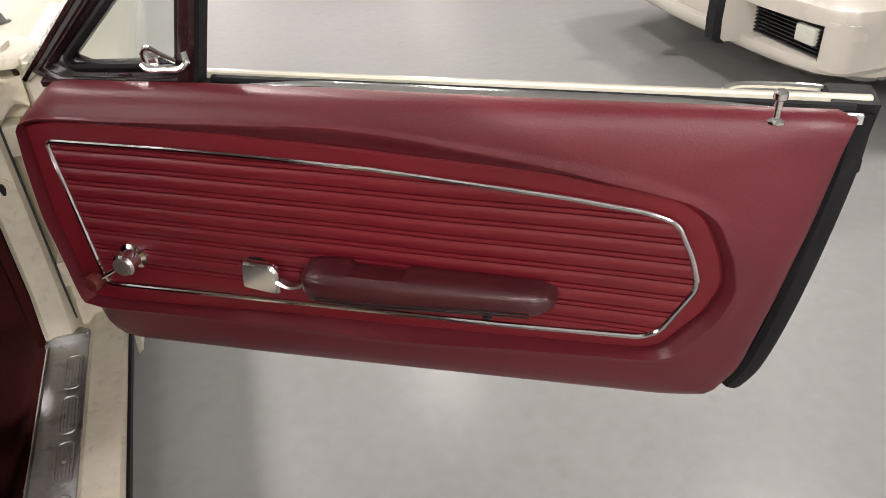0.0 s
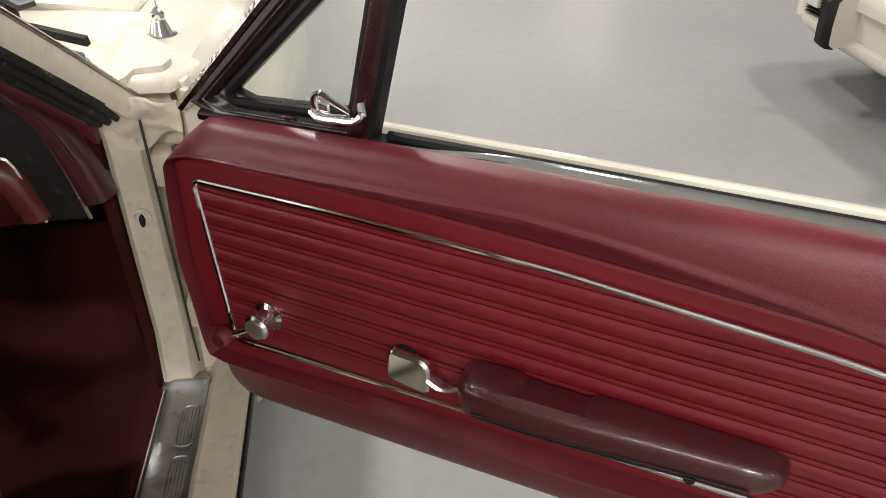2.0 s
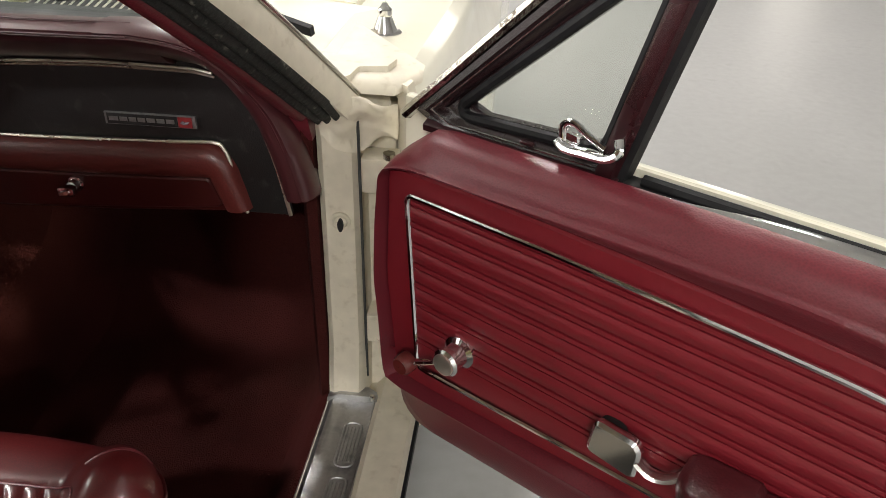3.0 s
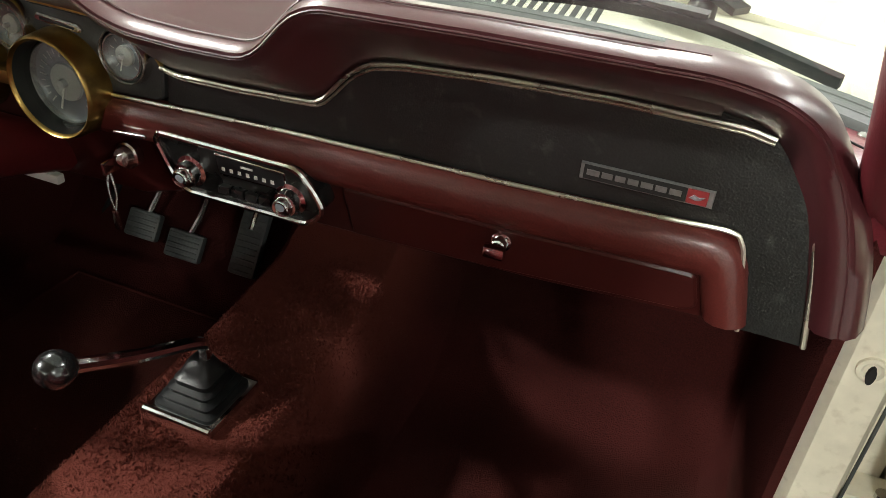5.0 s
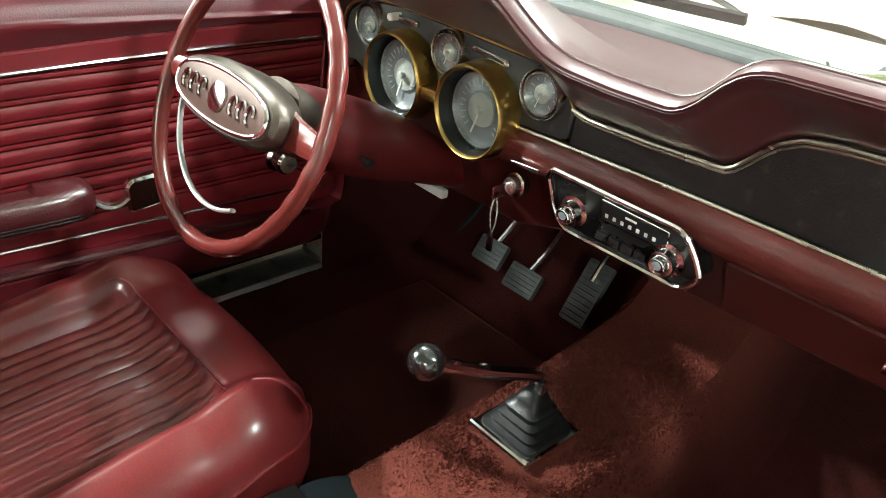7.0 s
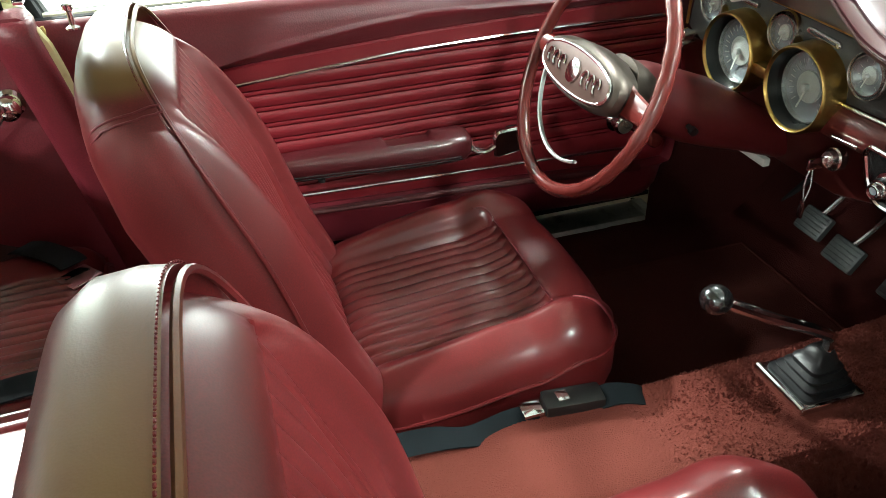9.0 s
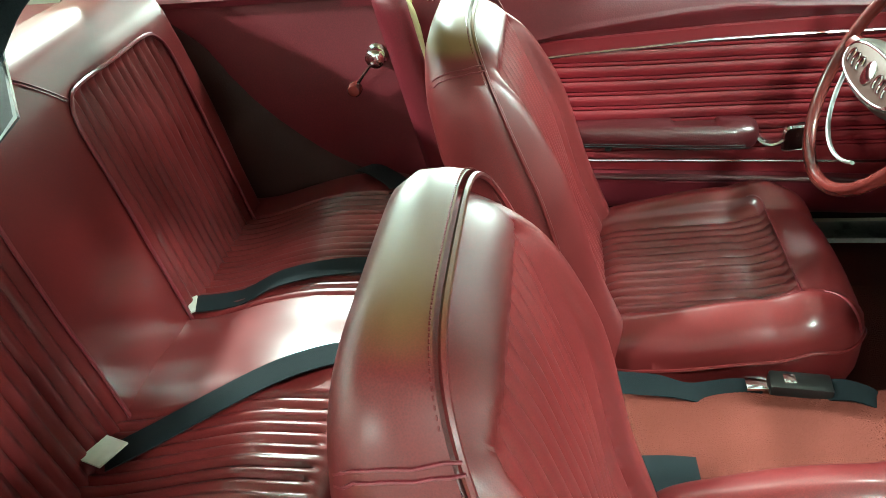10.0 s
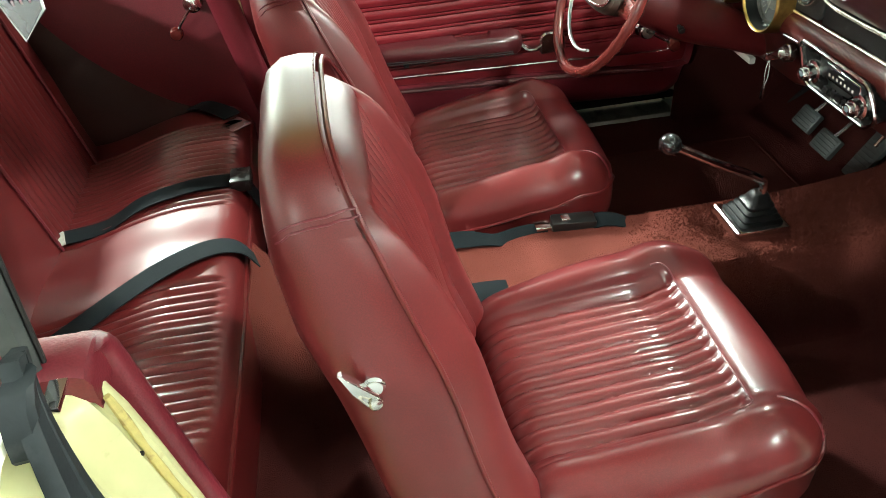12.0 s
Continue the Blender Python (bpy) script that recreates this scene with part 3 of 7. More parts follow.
# roof with its rails, header and headliner
def roof(u, v):
    x = -0.60 + 1.2 * u
    y = -0.46 - 1.05 * v
    return V((x * (1 - 0.06 * abs(v - 0.4)), y, 1.372 - 0.055 * (x / 0.6) ** 2 - 0.09 * (abs(v - 0.45) / 0.55) ** 3 + 0.0))


part("roof", sheet(roof, 16, 16, (0, 0, 0.012)), CREAM, body, "cream steel roof")
part("headliner", sheet(lambda u, v: roof(0.02 + 0.96 * u, v) + V((0, 0, -0.018)), 16, 16, (0, 0, 0.010)), HEADLINER, body, "pale perforated headliner")
for s in (1, -1):
    rail = [mirror_x(roof(1, i / 10) + V((0.005, 0, 0.0)), s) for i in range(11)]
    part("roof_rail", tube(rail, 0.016, 8), GREY_RUBBER, body, "grey roof rail weatherstrip")
    # sail panels down to the rear deck
    a = [mirror_x(p, s) for p in ((0.60, -1.38, 1.27), (0.60, -1.50, 1.245), (0.62, -2.05, 0.93), (0.66, -1.80, 0.925))]
    b = [p + V((-0.03 * s, 0, 0)) for p in a]
    part("sail_panel", loft([a, b]), CREAM, body, "cream sail panel")


def rear_glass(u, v):
    x = -0.57 + 1.14 * u
    return V((x, -1.50 - 0.52 * v, 1.262 - 0.03 * (x / 0.57) ** 2 - 0.315 * v))


pane = part("rear_window", sheet(rear_glass, 12, 6, (0, -0.004, 0.003)), GREY_GLASS, body, "sloping rear window")
pane.visible_shadow = False
part("parcel_shelf", box(-0.60, 0.60, -2.06, -1.60, 0.925, 0.94, 0.004), VINYL_PAD, body, "maroon parcel shelf behind the rear seat")
part("rear_deck", box(-0.72, 0.72, -2.75, -2.07, 0.88, 0.925, 0.02), CREAM, body)
part("rear_panel", box(-0.84, 0.84, -2.80, -2.74, 0.3, 0.91, 0.02), CREAM, body)

# quarter panels outside and lock pillars
for s in (1, -1):
    def quarter(u, v, s=s):
        prof = [(0.70, 0.945), (0.745, 0.945), (0.785, 0.925), (0.83, 0.82), (0.88, 0.70), (0.885, 0.58), (0.865, 0.42), (0.845, 0.24)]
        k = u * (len(prof) - 1)
        i = min(int(k), len(prof) - 2)
        x, z = (prof[i][j] + (prof[i + 1][j] - prof[i][j]) * (k - i) for j in (0, 1))
        return V((x * s, -1.125 - 1.63 * v, z))
    part("rear_quarter", sheet(quarter, 22, 8, (-0.012 * s, 0, -0.01)), CREAM, body, "glossy cream rear quarter panel")
    # the jamb: an inner flange, a rounded channel and an outer flange, facing the door
    rings = []
    for z, dx, dy in ((0.24, 0.02, 0.0), (0.40, 0.015, 0.0), (0.55, 0.01, 0.0), (0.70, 0.006, 0.0), (0.82, 0.004, 0.0), (0.870, 0.003, 0.002), (0.896, 0.000, 0.008), (0.908, -0.006, 0.016), (0.914, -0.014, 0.028)):
        prof = [(0.618, -1.150), (0.618, -1.090), (0.622, -1.081), (0.628, -1.078), (0.634, -1.079), (0.637, -1.084), (0.639, -1.0885), (0.643, -1.0885), (0.648, -1.0865), (0.654, -1.090), (0.662, -1.099), (0.672, -1.106), (0.684, -1.107), (0.694, -1.101), (0.704, -1.093), (0.716, -1.091), (0.73, -1.098), (0.76, -1.13), (0.80, -1.135), (0.80, -1.16)]
        rings.append([mirror_x((x + dx + (0.014 if s < 0 else 0), y - dy + 0.18 * (0.9 - z), z), s) for x, y in prof])
    part("lock_pillar", loft(rings), LOCK_PAINT, body, "yellowed cream lock pillar with a hollow channel")
    shift = 0.014 if s < 0 else 0.0
    bead = [mirror_x((0.640 + shift + interp(z, [(0.40, 0.015), (0.55, 0.01), (0.70, 0.006), (0.90, 0.001)]) + 0.0015 * math.sin(41 * z), -1.0850 + 0.18 * (0.9 - z), z), s) for z in [0.40 + 0.495 * k / 30 for k in range(31)]]
    part("sealer_bead", tube(bead, 0.0042, 8, taper=[0.75 + 0.35 * abs(math.sin(2.3 * k)) for k in range(31)]), OLD_SEALER, body, "lumpy brownish sealer bead")
    for i, z in enumerate((0.46, 0.56, 0.66, 0.75, 0.83)):
        part("screw_hole", disc(mirror_x((0.650, -1.0885 + 0.18 * (0.9 - z), z), s), (0, 1, 0), [(-0.006, 0.0022), (0.003, 0.0022), (0.0035, 0.001)], 8), DARK, body)
    striker = part("striker", box(*sorted((0.69 * s, 0.72 * s)), -1.10, -1.075, 0.60, 0.66, 0.006), DULL_CHROME, body, "steel lock striker")
    # division seal at the front of the quarter window, and the dark seal down the jamb
    top, foot = V((0.572, -1.134, 1.30)), V((0.627, -1.134, 0.932))
    pts = [mirror_x(foot.lerp(top, i / 6), s) for i in range(7)]
    part("quarter_window_seal", loft([[p + V((dx * s, dy, 0)) for dx, dy in ((-0.010, -0.014), (-0.012, 0.004), (-0.006, 0.011), (0.003, 0.008), (0.008, 0.012), (0.014, 0.006), (0.014, -0.010), (0.0, -0.016))] for p in pts]), GREY_RUBBER, body, "grey rubber seal of the quarter window")
    part("quarter_window_frame", loft([[p + V((dx * s, dy - 0.02, 0)) for dx, dy in ((0.004, -0.016), (0.004, 0.002), (0.024, 0.002), (0.024, -0.016))] for p in pts]), BRIGHT_TRIM, body, "bright quarter window frame")
    low = [mirror_x(p, s) for p in ((0.662, -1.122, 0.975), (0.702, -1.108, 0.945), (0.732, -1.094, 0.88), (0.745, -1.082, 0.82), (0.752, -1.070, 0.74))]
    run = arc(low, 4)
    rings = []
    for i, p in enumerate(run):
        k = i / (len(run) - 1)
        w = 0.013 + 0.017 * smoothstep(0.15, 0.75, k) - 0.012 * smoothstep(0.93, 1.0, k)
        rings.append([V(p) + V((dx * w * s, dy, dx * w * 0.35)) for dx, dy in ((-1.0, -0.004), (-1.0, 0.004), (-0.85, 0.008), (-0.35, 0.009), (-0.20, 0.006), (0.0, 0.0105), (0.8, 0.010), (1.0, 0.004), (1.0, -0.004))])
    part("jamb_seal", loft(rings), JAMB_RUBBER, body, "blue-black rubber seal down the lock pillar")
    part("seal_foot", loft([[mirror_x((x + dx, y, z), s) for dx, y in ((-0.014, -1.122), (-0.013, -1.106), (-0.008, -1.101), (0.006, -1.099), (0.013, -1.103), (0.015, -1.122))] for x, z in ((0.684, 0.972), (0.688, 0.970), (0.698, 0.962), (0.706, 0.945), (0.710, 0.930), (0.708, 0.925))]), JAMB_RUBBER, body, "moulded rubber foot of the window seal")
    part("seal_lip", tube([p + V((0.0005 * s, 0.0115, 0)) for p in pts], 0.0022, 6), DARK, body)
    part("belt_clip", box(*sorted((0.652 * s, 0.684 * s)), -1.112, -1.098, 0.930, 0.935, 0.001), CHROME, body, "small chrome sill end cap")
    qg = part("quarter_window", loft([[mirror_x(p, s) for p in ((0.69, -1.14, 0.95), (0.605, -1.16, 1.27), (0.60, -1.38, 1.26), (0.68, -1.62, 0.95))], [mirror_x((x - 0.004, y, z), s) for x, y, z in ((0.69, -1.14, 0.95), (0.605, -1.16, 1.27), (0.60, -1.38, 1.26), (0.68, -1.62, 0.95))]]), GREY_GLASS, body, "clear quarter window pane")
    qg.visible_shadow = False

# floor pan, toe board, tunnel, all in carpet
def carpet_z(x, y):
    base = 0.262
    toe = smoothstep(0.20, 0.52, y) * 0.30
    rear = smoothstep(-1.00, -1.10, y) * 0.12
    tun = 0.165 + 0.05 * smoothstep(-0.05, 0.45, y) - 0.02 * smoothstep(-0.4, -1.0, y)
    hump = tun * (1 - smoothstep(0.085, 0.185, abs(x)))
    edge = (0.07 if x > 0 else 0.028) * smoothstep(0.62, 0.685, abs(x))
    return max(base + toe * 0.9 + rear + hump * (1 - 0.5 * smoothstep(0.3, 0.55, y)), base + edge)


rough = lambda x, y: 0.0025 * noise.noise((x * 60, y * 60, 0)) + 0.003 * noise.noise((x * 9, y * 9, 3))
carpet = sheet(lambda u, v: V((-0.69 + 1.38 * u, 0.55 - 1.75 * v, carpet_z(-0.69 + 1.38 * u, 0.55 - 1.75 * v) + rough(u * 1.38, v * 1.75))), 92, 110, (0, 0, -0.05))
solid("carpet", carpet, CARPET, "worn dark red loop carpet over floor and tunnel, lit tunnel tone painted in", "carpet", "structure")
# loop pile standing up along the tunnel
rng = random.Random(5)
verts, faces = [], []
for k in range(20000):
    y = 0.26 - 0.66 * rng.random()
    x = 0.165 * (rng.random() + rng.random() - 1)
    if abs(x + 0.012) < 0.056 and abs(y + 0.105) < 0.058 or rng.random() > smoothstep(-0.42, -0.05, y) * smoothstep(0.27, 0.15, y):
        continue
    a, r, h = rng.random() * 6.28, 0.0018 + 0.0012 * rng.random(), 0.0020 + 0.0024 * rng.random() ** 2
    z = carpet_z(x, y)
    n0 = len(verts)
    verts += [(x + r * math.cos(a + q), y + r * math.sin(a + q), z - 0.001) for q in (0, 2.1, 4.2)] + [(x + 0.002 * rng.uniform(-1, 1), y + 0.002 * rng.uniform(-1, 1), z + h)]
    faces += [(n0, n0 + 1, n0 + 3), (n0 + 1, n0 + 2, n0 + 3), (n0 + 2, n0, n0 + 3)]
tuft_mesh = bpy.data.meshes.new("carpet_pile")
tuft_mesh.from_pydata(verts, [], faces)
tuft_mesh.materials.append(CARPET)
tagged(new("carpet_pile", tuft_mesh), "red loop pile of the tunnel carpet in its painted lit tone", "carpet", "", "stuff")
part("sill_seal", box(-0.806, -0.778, -1.16, 0.09, 0.26, 0.41, 0.004), RUBBER, body, "black rubber seal below the closed door")
part("firewall", box(-0.70, 0.70, 0.46, 0.49, 0.35, 0.832), DARK, body, "dark firewall behind the dashboard")
part("floor_pan", box(-0.72, 0.72, -1.75, 0.55, 0.19, 0.205), DARK, body)
for s in (1, -1):
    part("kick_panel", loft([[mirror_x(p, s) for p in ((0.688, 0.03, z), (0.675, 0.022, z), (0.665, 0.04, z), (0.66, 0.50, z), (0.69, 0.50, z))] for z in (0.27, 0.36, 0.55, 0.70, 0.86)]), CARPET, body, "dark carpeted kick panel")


# carpet heel pad sewn into the driver's floor
heel = thing("heel_pad", (-0.38, -0.05, 0.262), "dark red carpet heel pad in the driver's footwell", "mat")
heel_at = lambda u, v: V((-0.555 + 0.36 * u, 0.20 - 0.50 * v, carpet_z(-0.555 + 0.36 * u, 0.20 - 0.50 * v) + 0.008))
part("pad", sheet(heel_at, 24, 24, (0, 0, -0.006)), HEEL_CARPET, heel)
part("bound_edge", tube([heel_at(u, v) for u, v in [(k / 12, 0) for k in range(13)] + [(1, k / 12) for k in range(1, 13)] + [(1 - k / 12, 1) for k in range(1, 13)] + [(0, 1 - k / 12) for k in range(1, 12)]], 0.0035, 6, closed=True), HEEL_CARPET, heel, "dark red bound edge")


# sill scuff plates with pressed oblong beads
def sill_plate(s):
    ob = thing("sill_plate", (0.73 * s, -0.5, 0.338), "scuffed aluminium door sill plate with pressed ribs" if s > 0 else "plain dull aluminium door sill plate", "sill plate", "sill plates")
    prof = [(0.676, 0.318), (0.694, 0.341), (0.700, 0.346), (0.722, 0.346), (0.728, 0.342), (0.764, 0.342), (0.770, 0.346), (0.774, 0.339), (0.70, 0.334)]
    part("tread", loft([[mirror_x((x, y, z), s) for x, z in prof] for y in (0.005, -0.35, -0.75, -1.09)]), ALUMINIUM, ob)
    part("end_cap", loft([[mirror_x((0.735 + (x - 0.735) * k, y, z), s) for x, z in ((0.688, 0.336), (0.690, 0.347), (0.71, 0.356), (0.76, 0.356), (0.774, 0.346), (0.776, 0.336))] for y, k in ((0.0, 1.0), (0.010, 0.99), (0.022, 0.9))]), ALUMINIUM, ob, "bent aluminium end cap")
    part("screw", disc(mirror_x((0.765, 0.004, 0.351), s), (0, 0, 1), [(-0.004, 0.005), (0.003, 0.005), (0.0045, 0.003)], 12), CHROME, ob)
    y = -0.048
    for i in range(9 if s > 0 else 0):
        y0, y1 = y, y - 0.092
        outline = rounded([(y0, 0.733), (y0, 0.760), (y1, 0.760), (y1, 0.733)], 0.012, 5)
        bead = tube([mirror_x((x, yy, 0.3425), s) for yy, x in outline], 0.0022, 6, closed=True)
        frame_ob = part("bead", bead, ALUMINIUM, ob)
        bars = bmesh.new()
        for k in range(4):
            x = 0.738 + k * 0.0057
            tube([mirror_x((x, y0 - 0.010, 0.342), s), mirror_x((x, y1 + 0.010, 0.342), s)], 0.0015, 6, bm=bars)
        part("ridge", bars, ALUMINIUM, frame_ob)
        if i in (2, 6):
            part("screw", disc(mirror_x((0.747, (y0 + y1) / 2, 0.343), s), (0, 0, 1), [(-0.003, 0.005), (0.0025, 0.005), (0.004, 0.003)], 12), CHROME, frame_ob)
        y -= 0.113
    return ob


sill_plate(1)
low_plate = sill_plate(-1)
low_plate.location.z -= 0.05
low_plate.location.y += 0.035

# antenna on the fender
ant = thing("antenna", (0.745, 0.30, 0.874), "chrome car antenna with a flared base on the cream fender", "antenna")
part("base", disc((0.745, 0.30, 0.872), (0, 0, 1), [(0, 0.027), (0.004, 0.027), (0.006, 0.021), (0.030, 0.011), (0.034, 0.012), (0.040, 0.012), (0.044, 0.008), (0.05, 0.004)], 24), CHROME, ant)
part("mast", tube([(0.745, 0.30, 0.92), (0.742, 0.27, 1.3), (0.74, 0.25, 1.6)], 0.0022, 6), CHROME, ant)

# wheels under the body
def wheel(x, y, s):
    w = thing("wheel", (x, y, 0.0), "black tyre on a plain steel rim", "wheel", "car wheels")
    tyre = part("tyre", disc((x - 0.09 * s, y, 0.32), (s, 0, 0), [(0, 0.19), (0.0, 0.29), (0.02, 0.318), (0.16, 0.318), (0.18, 0.29), (0.18, 0.19)], 40), TYRE, w)
    part("rim", disc((x - 0.07 * s, y, 0.32), (s, 0, 0), [(0, 0.10), (0.0, 0.19), (0.14, 0.19), (0.15, 0.17), (0.12, 0.13), (0.13, 0.05), (0.14, 0.03)], 32), DULL_CHROME, w)
    part("brake_drum", disc((x - 0.17 * s, y, 0.32), (s, 0, 0), [(0, 0.04), (0.06, 0.12), (0.11, 0.12)], 20), DARK, w)


for s in (1, -1):
    wheel(0.72 * s, 0.98, s)
    wheel(0.72 * s, -1.76, s)
part("chassis", box(-0.60, 0.60, -2.7, 2.1, 0.12, 0.185, 0.02), DARK, body)
for y in (0.98, -1.76):
    part("axle", tube([(-0.66, y, 0.32), (0.66, y, 0.32)], 0.04, 10), DARK, body)

# ---------------------------------------------------------------- doors
DIR, NRM = V((0.834, -0.552, 0)), V((-0.552, -0.834, 0))


def place_open(u, n, z):
    return DIR * (u + 0.68) + NRM * (-0.405 + n) + V((0, 0, z))


def place_shut(u, n, z):
    return V((-0.655 + n, HINGE_Y - u, z))


OUTLINE = rounded([(0.094, 0.877), (0.030, 0.826), (0.016, 0.74), (0.010, 0.64), (0.020, 0.50), (0.040, 0.405), (0.075, 0.378), (0.40, 0.392), (0.70, 0.409), (1.03, 0.428), (1.095, 0.440), (1.128, 0.50), (1.152, 0.62), (1.174, 0.752), (1.186, 0.85), (1.196, 0.900), (1.06, 0.897), (0.84, 0.892), (0.50, 0.888), (0.35, 0.885), (0.21, 0.880)], 0.016, 4)
CREASE = rounded([(0.026, 0.812), (0.10, 0.817), (0.19, 0.818), (0.38, 0.817), (0.55, 0.812), (0.71, 0.804), (0.86, 0.796), (0.94, 0.789), (1.01, 0.778), (1.045, 0.756), (1.072, 0.70), (1.082, 0.652), (1.065, 0.602), (1.012, 0.530), (0.985, 0.521), (0.70, 0.506), (0.41, 0.494), (0.10, 0.474), (0.036, 0.474), (0.018, 0.64)], 0.015, 4)
TRIM = rounded([(0.064, 0.786), (0.28, 0.789), (0.44, 0.788), (0.59, 0.785), (0.71, 0.777), (0.865, 0.767), (0.975, 0.755), (1.012, 0.744), (1.037, 0.692), (1.050, 0.647), (1.008, 0.562), (0.985, 0.549), (0.79, 0.538), (0.57, 0.531), (0.35, 0.524), (0.085, 0.514)], 0.014, 5)


def car_door(T, label, open_door):
    ob = thing("door_1" if open_door else "door_2", T(0.0, -0.06, 0.36), label, "car door", "car doors", "structure")
    M, C, S = 160, (0.58, 0.645), (0.58, 0.25)
    ring = lambda poly, n: [T(u, n(u, z) if callable(n) else n, z) for u, z in around(poly, C, S, M)]
    outer, inner = around(OUTLINE, C, S, M), around(CREASE, C, S, M)
    rings = [ring(OUTLINE, -0.017), ring(OUTLINE, -0.011), ring(grown(OUTLINE, -0.004), -0.002)]
    # the swell out from the edge, a rounded crest, then a facet that falls back to the insert
    for step, n in ((0.16, 0.005), (0.40, 0.013), (0.66, 0.0185), (0.84, 0.0205), (0.93, 0.0215), (1.0, 0.0250), (1.10, 0.0250), (1.25, 0.0215), (1.60, 0.0130), (1.88, 0.0055), (2.0, 0.0015)):
        row = []
        for (ua, za), (ub, zb) in zip(outer, inner):
            reach = math.hypot(ua - ub, za - zb) + 1e-6
            facet = 0.017 + 0.020 * smoothstep(0.70, 0.78, zb) * smoothstep(1.02, 0.75, ub)
            crest = 1 - min(0.6, facet / reach)
            k = crest * step if step < 1 else crest + (1 - crest) * (step - 1)
            dent = 0.0025 * noise.noise((ua * 4, za * 6, 3)) * min(1.0, step) if step < 1.2 else 0.0
            row.append(T(ua + (ub - ua) * k, n + dent, za + (zb - za) * k))
        rings.append(row)
    part("pad", loft(rings), VINYL_PAD, ob, "embossed maroon vinyl door pad", sharp=50)
    # the recessed insert round the bright frame, and its ribbed field
    part("insert", plate(around(grown(CREASE, -0.001), C, S, M), T, -0.004, 0.006, 0.003), VINYL, ob, "smooth dark red vinyl insert")
    # pairs of pressed grooves with a raised welt between, and soft pillows from pair to pair
    rows, levels = [], []
    first, gap, count = 0.5625, 0.0306, 8
    field = grown(TRIM, -0.004)
    welt = ((-0.0075, 0.0), (-0.0058, -0.0004), (-0.0049, -0.0046), (-0.0039, -0.0046), (-0.0030, 0.0004), (0.0, 0.0010), (0.0026, 0.0004), (0.0033, -0.0046), (0.0043, -0.0046), (0.0054, 0.0), (0.0075, 0.0004))
    for g in range(count):
        levels += [(first + gap * g + dz, dn) for dz, dn in welt]
        levels += [(first + gap * (g + k), 0.0018 * math.sin(math.pi * k) ** 0.7) for k in (0.36, 0.5, 0.64)]
    levels = [(0.5165, 0.0), (0.5185, 0.0), (0.532, 0.0010), (0.546, 0.0012)] + [q for q in levels if 0.548 < q[0] < 0.785] + [(0.7875, 0.0)]
    for zz, dn in levels:
        a, b = span(field, zz)
        rows.append([T(a + (b - a) * i / 60, 0.0105 + dn + 0.0006 * noise.noise(((a + (b - a) * i / 60) * 6, zz * 9, 1)), zz + 0.0012 * noise.noise(((a + (b - a) * i / 60) * 5, g, 4))) for i in range(61)])
    bm = bmesh.new()
    vs = [[bm.verts.new(p) for p in r] for r in rows]
    for ra, rb in zip(vs, vs[1:]):
        for i in range(60):
            bm.faces.new((ra[i], ra[i + 1], rb[i + 1], rb[i]))
    bmesh.ops.solidify(bm, geom=bm.faces[:], thickness=0.004)
    part("ribbed_panel", bm, VINYL, ob, "dark red vinyl panel with pressed horizontal ribs", sharp=60)
    part("trim_strip", tube([T(u, 0.012, z) for u, z in TRIM], 0.0042, 8, closed=True, flat=0.8), CHROME, ob, "thin chrome trim frame")
    if not open_door:
        part("welt", tube(arc([T(0.10, 0.020, 0.467), T(0.41, 0.020, 0.487), T(0.70, 0.020, 0.499), T(0.98, 0.020, 0.513)], 6), 0.0075, 10), ARM_VINYL, ob, "shiny rolled vinyl welt")
    # armrest
    arm = []
    us = [0.478, 0.481, 0.488, 0.50, 0.53, 0.555, 0.562, 0.60, 0.64, 0.648, 0.70, 0.76, 0.80, 0.835, 0.852, 0.860, 0.864]
    for u in us:
        e = min(1.0, math.sqrt(max(0.0, 1 - (max(0, (0.512 - u)) / 0.034) ** 2)), math.sqrt(max(0.0, 1 - (max(0, u - 0.822) / 0.042) ** 2)) + 0.02)
        e = max(e, 0.1)
        depth = (0.066 - 0.018 * smoothstep(0.55, 0.86, u)) * (0.35 + 0.65 * e)
        zc, hz = 0.602 + 0.006 * smoothstep(0.5, 0.85, u), (0.027 - 0.007 * smoothstep(0.55, 0.85, u)) * e
        prof = []
        for k in range(16):
            a = 2 * math.pi * k / 16
            ca, sa = math.cos(a), math.sin(a)
            pw = lambda v, q: math.copysign(abs(v) ** q, v)
            notch = 0.008 * smoothstep(0.555, 0.562, u) * smoothstep(0.648, 0.640, u) if sa > 0.3 and ca < 0.3 else 0.0
            prof.append(T(u, 0.008 + depth / 2 + depth / 2 * pw(ca, 0.55), zc + hz * pw(sa, 0.6) + 0.010 * (1 - ca) / 2 * 0.6 - notch))
        arm.append(prof)
    rest = part("armrest", loft(arm), ARM_VINYL, ob, "padded dark maroon vinyl armrest")
    for z in (0.5885, 0.5935):
        part("seam", tube(arc([T(u, 0.008 + (0.066 - 0.018 * smoothstep(0.55, 0.86, u)) * 0.992, z + 0.004 * smoothstep(0.5, 0.85, u)) for u in (0.51, 0.56, 0.6, 0.65, 0.7, 0.75, 0.8, 0.83)], 3), 0.0012, 6), DARK, rest)
    part("screw_recess", disc(T(0.768, 0.050, 0.5825), (0, 0, -1), [(-0.004, 0.007), (0.0025, 0.007), (0.001, 0.004), (0.001, 0.0)], 12), DARK, rest)
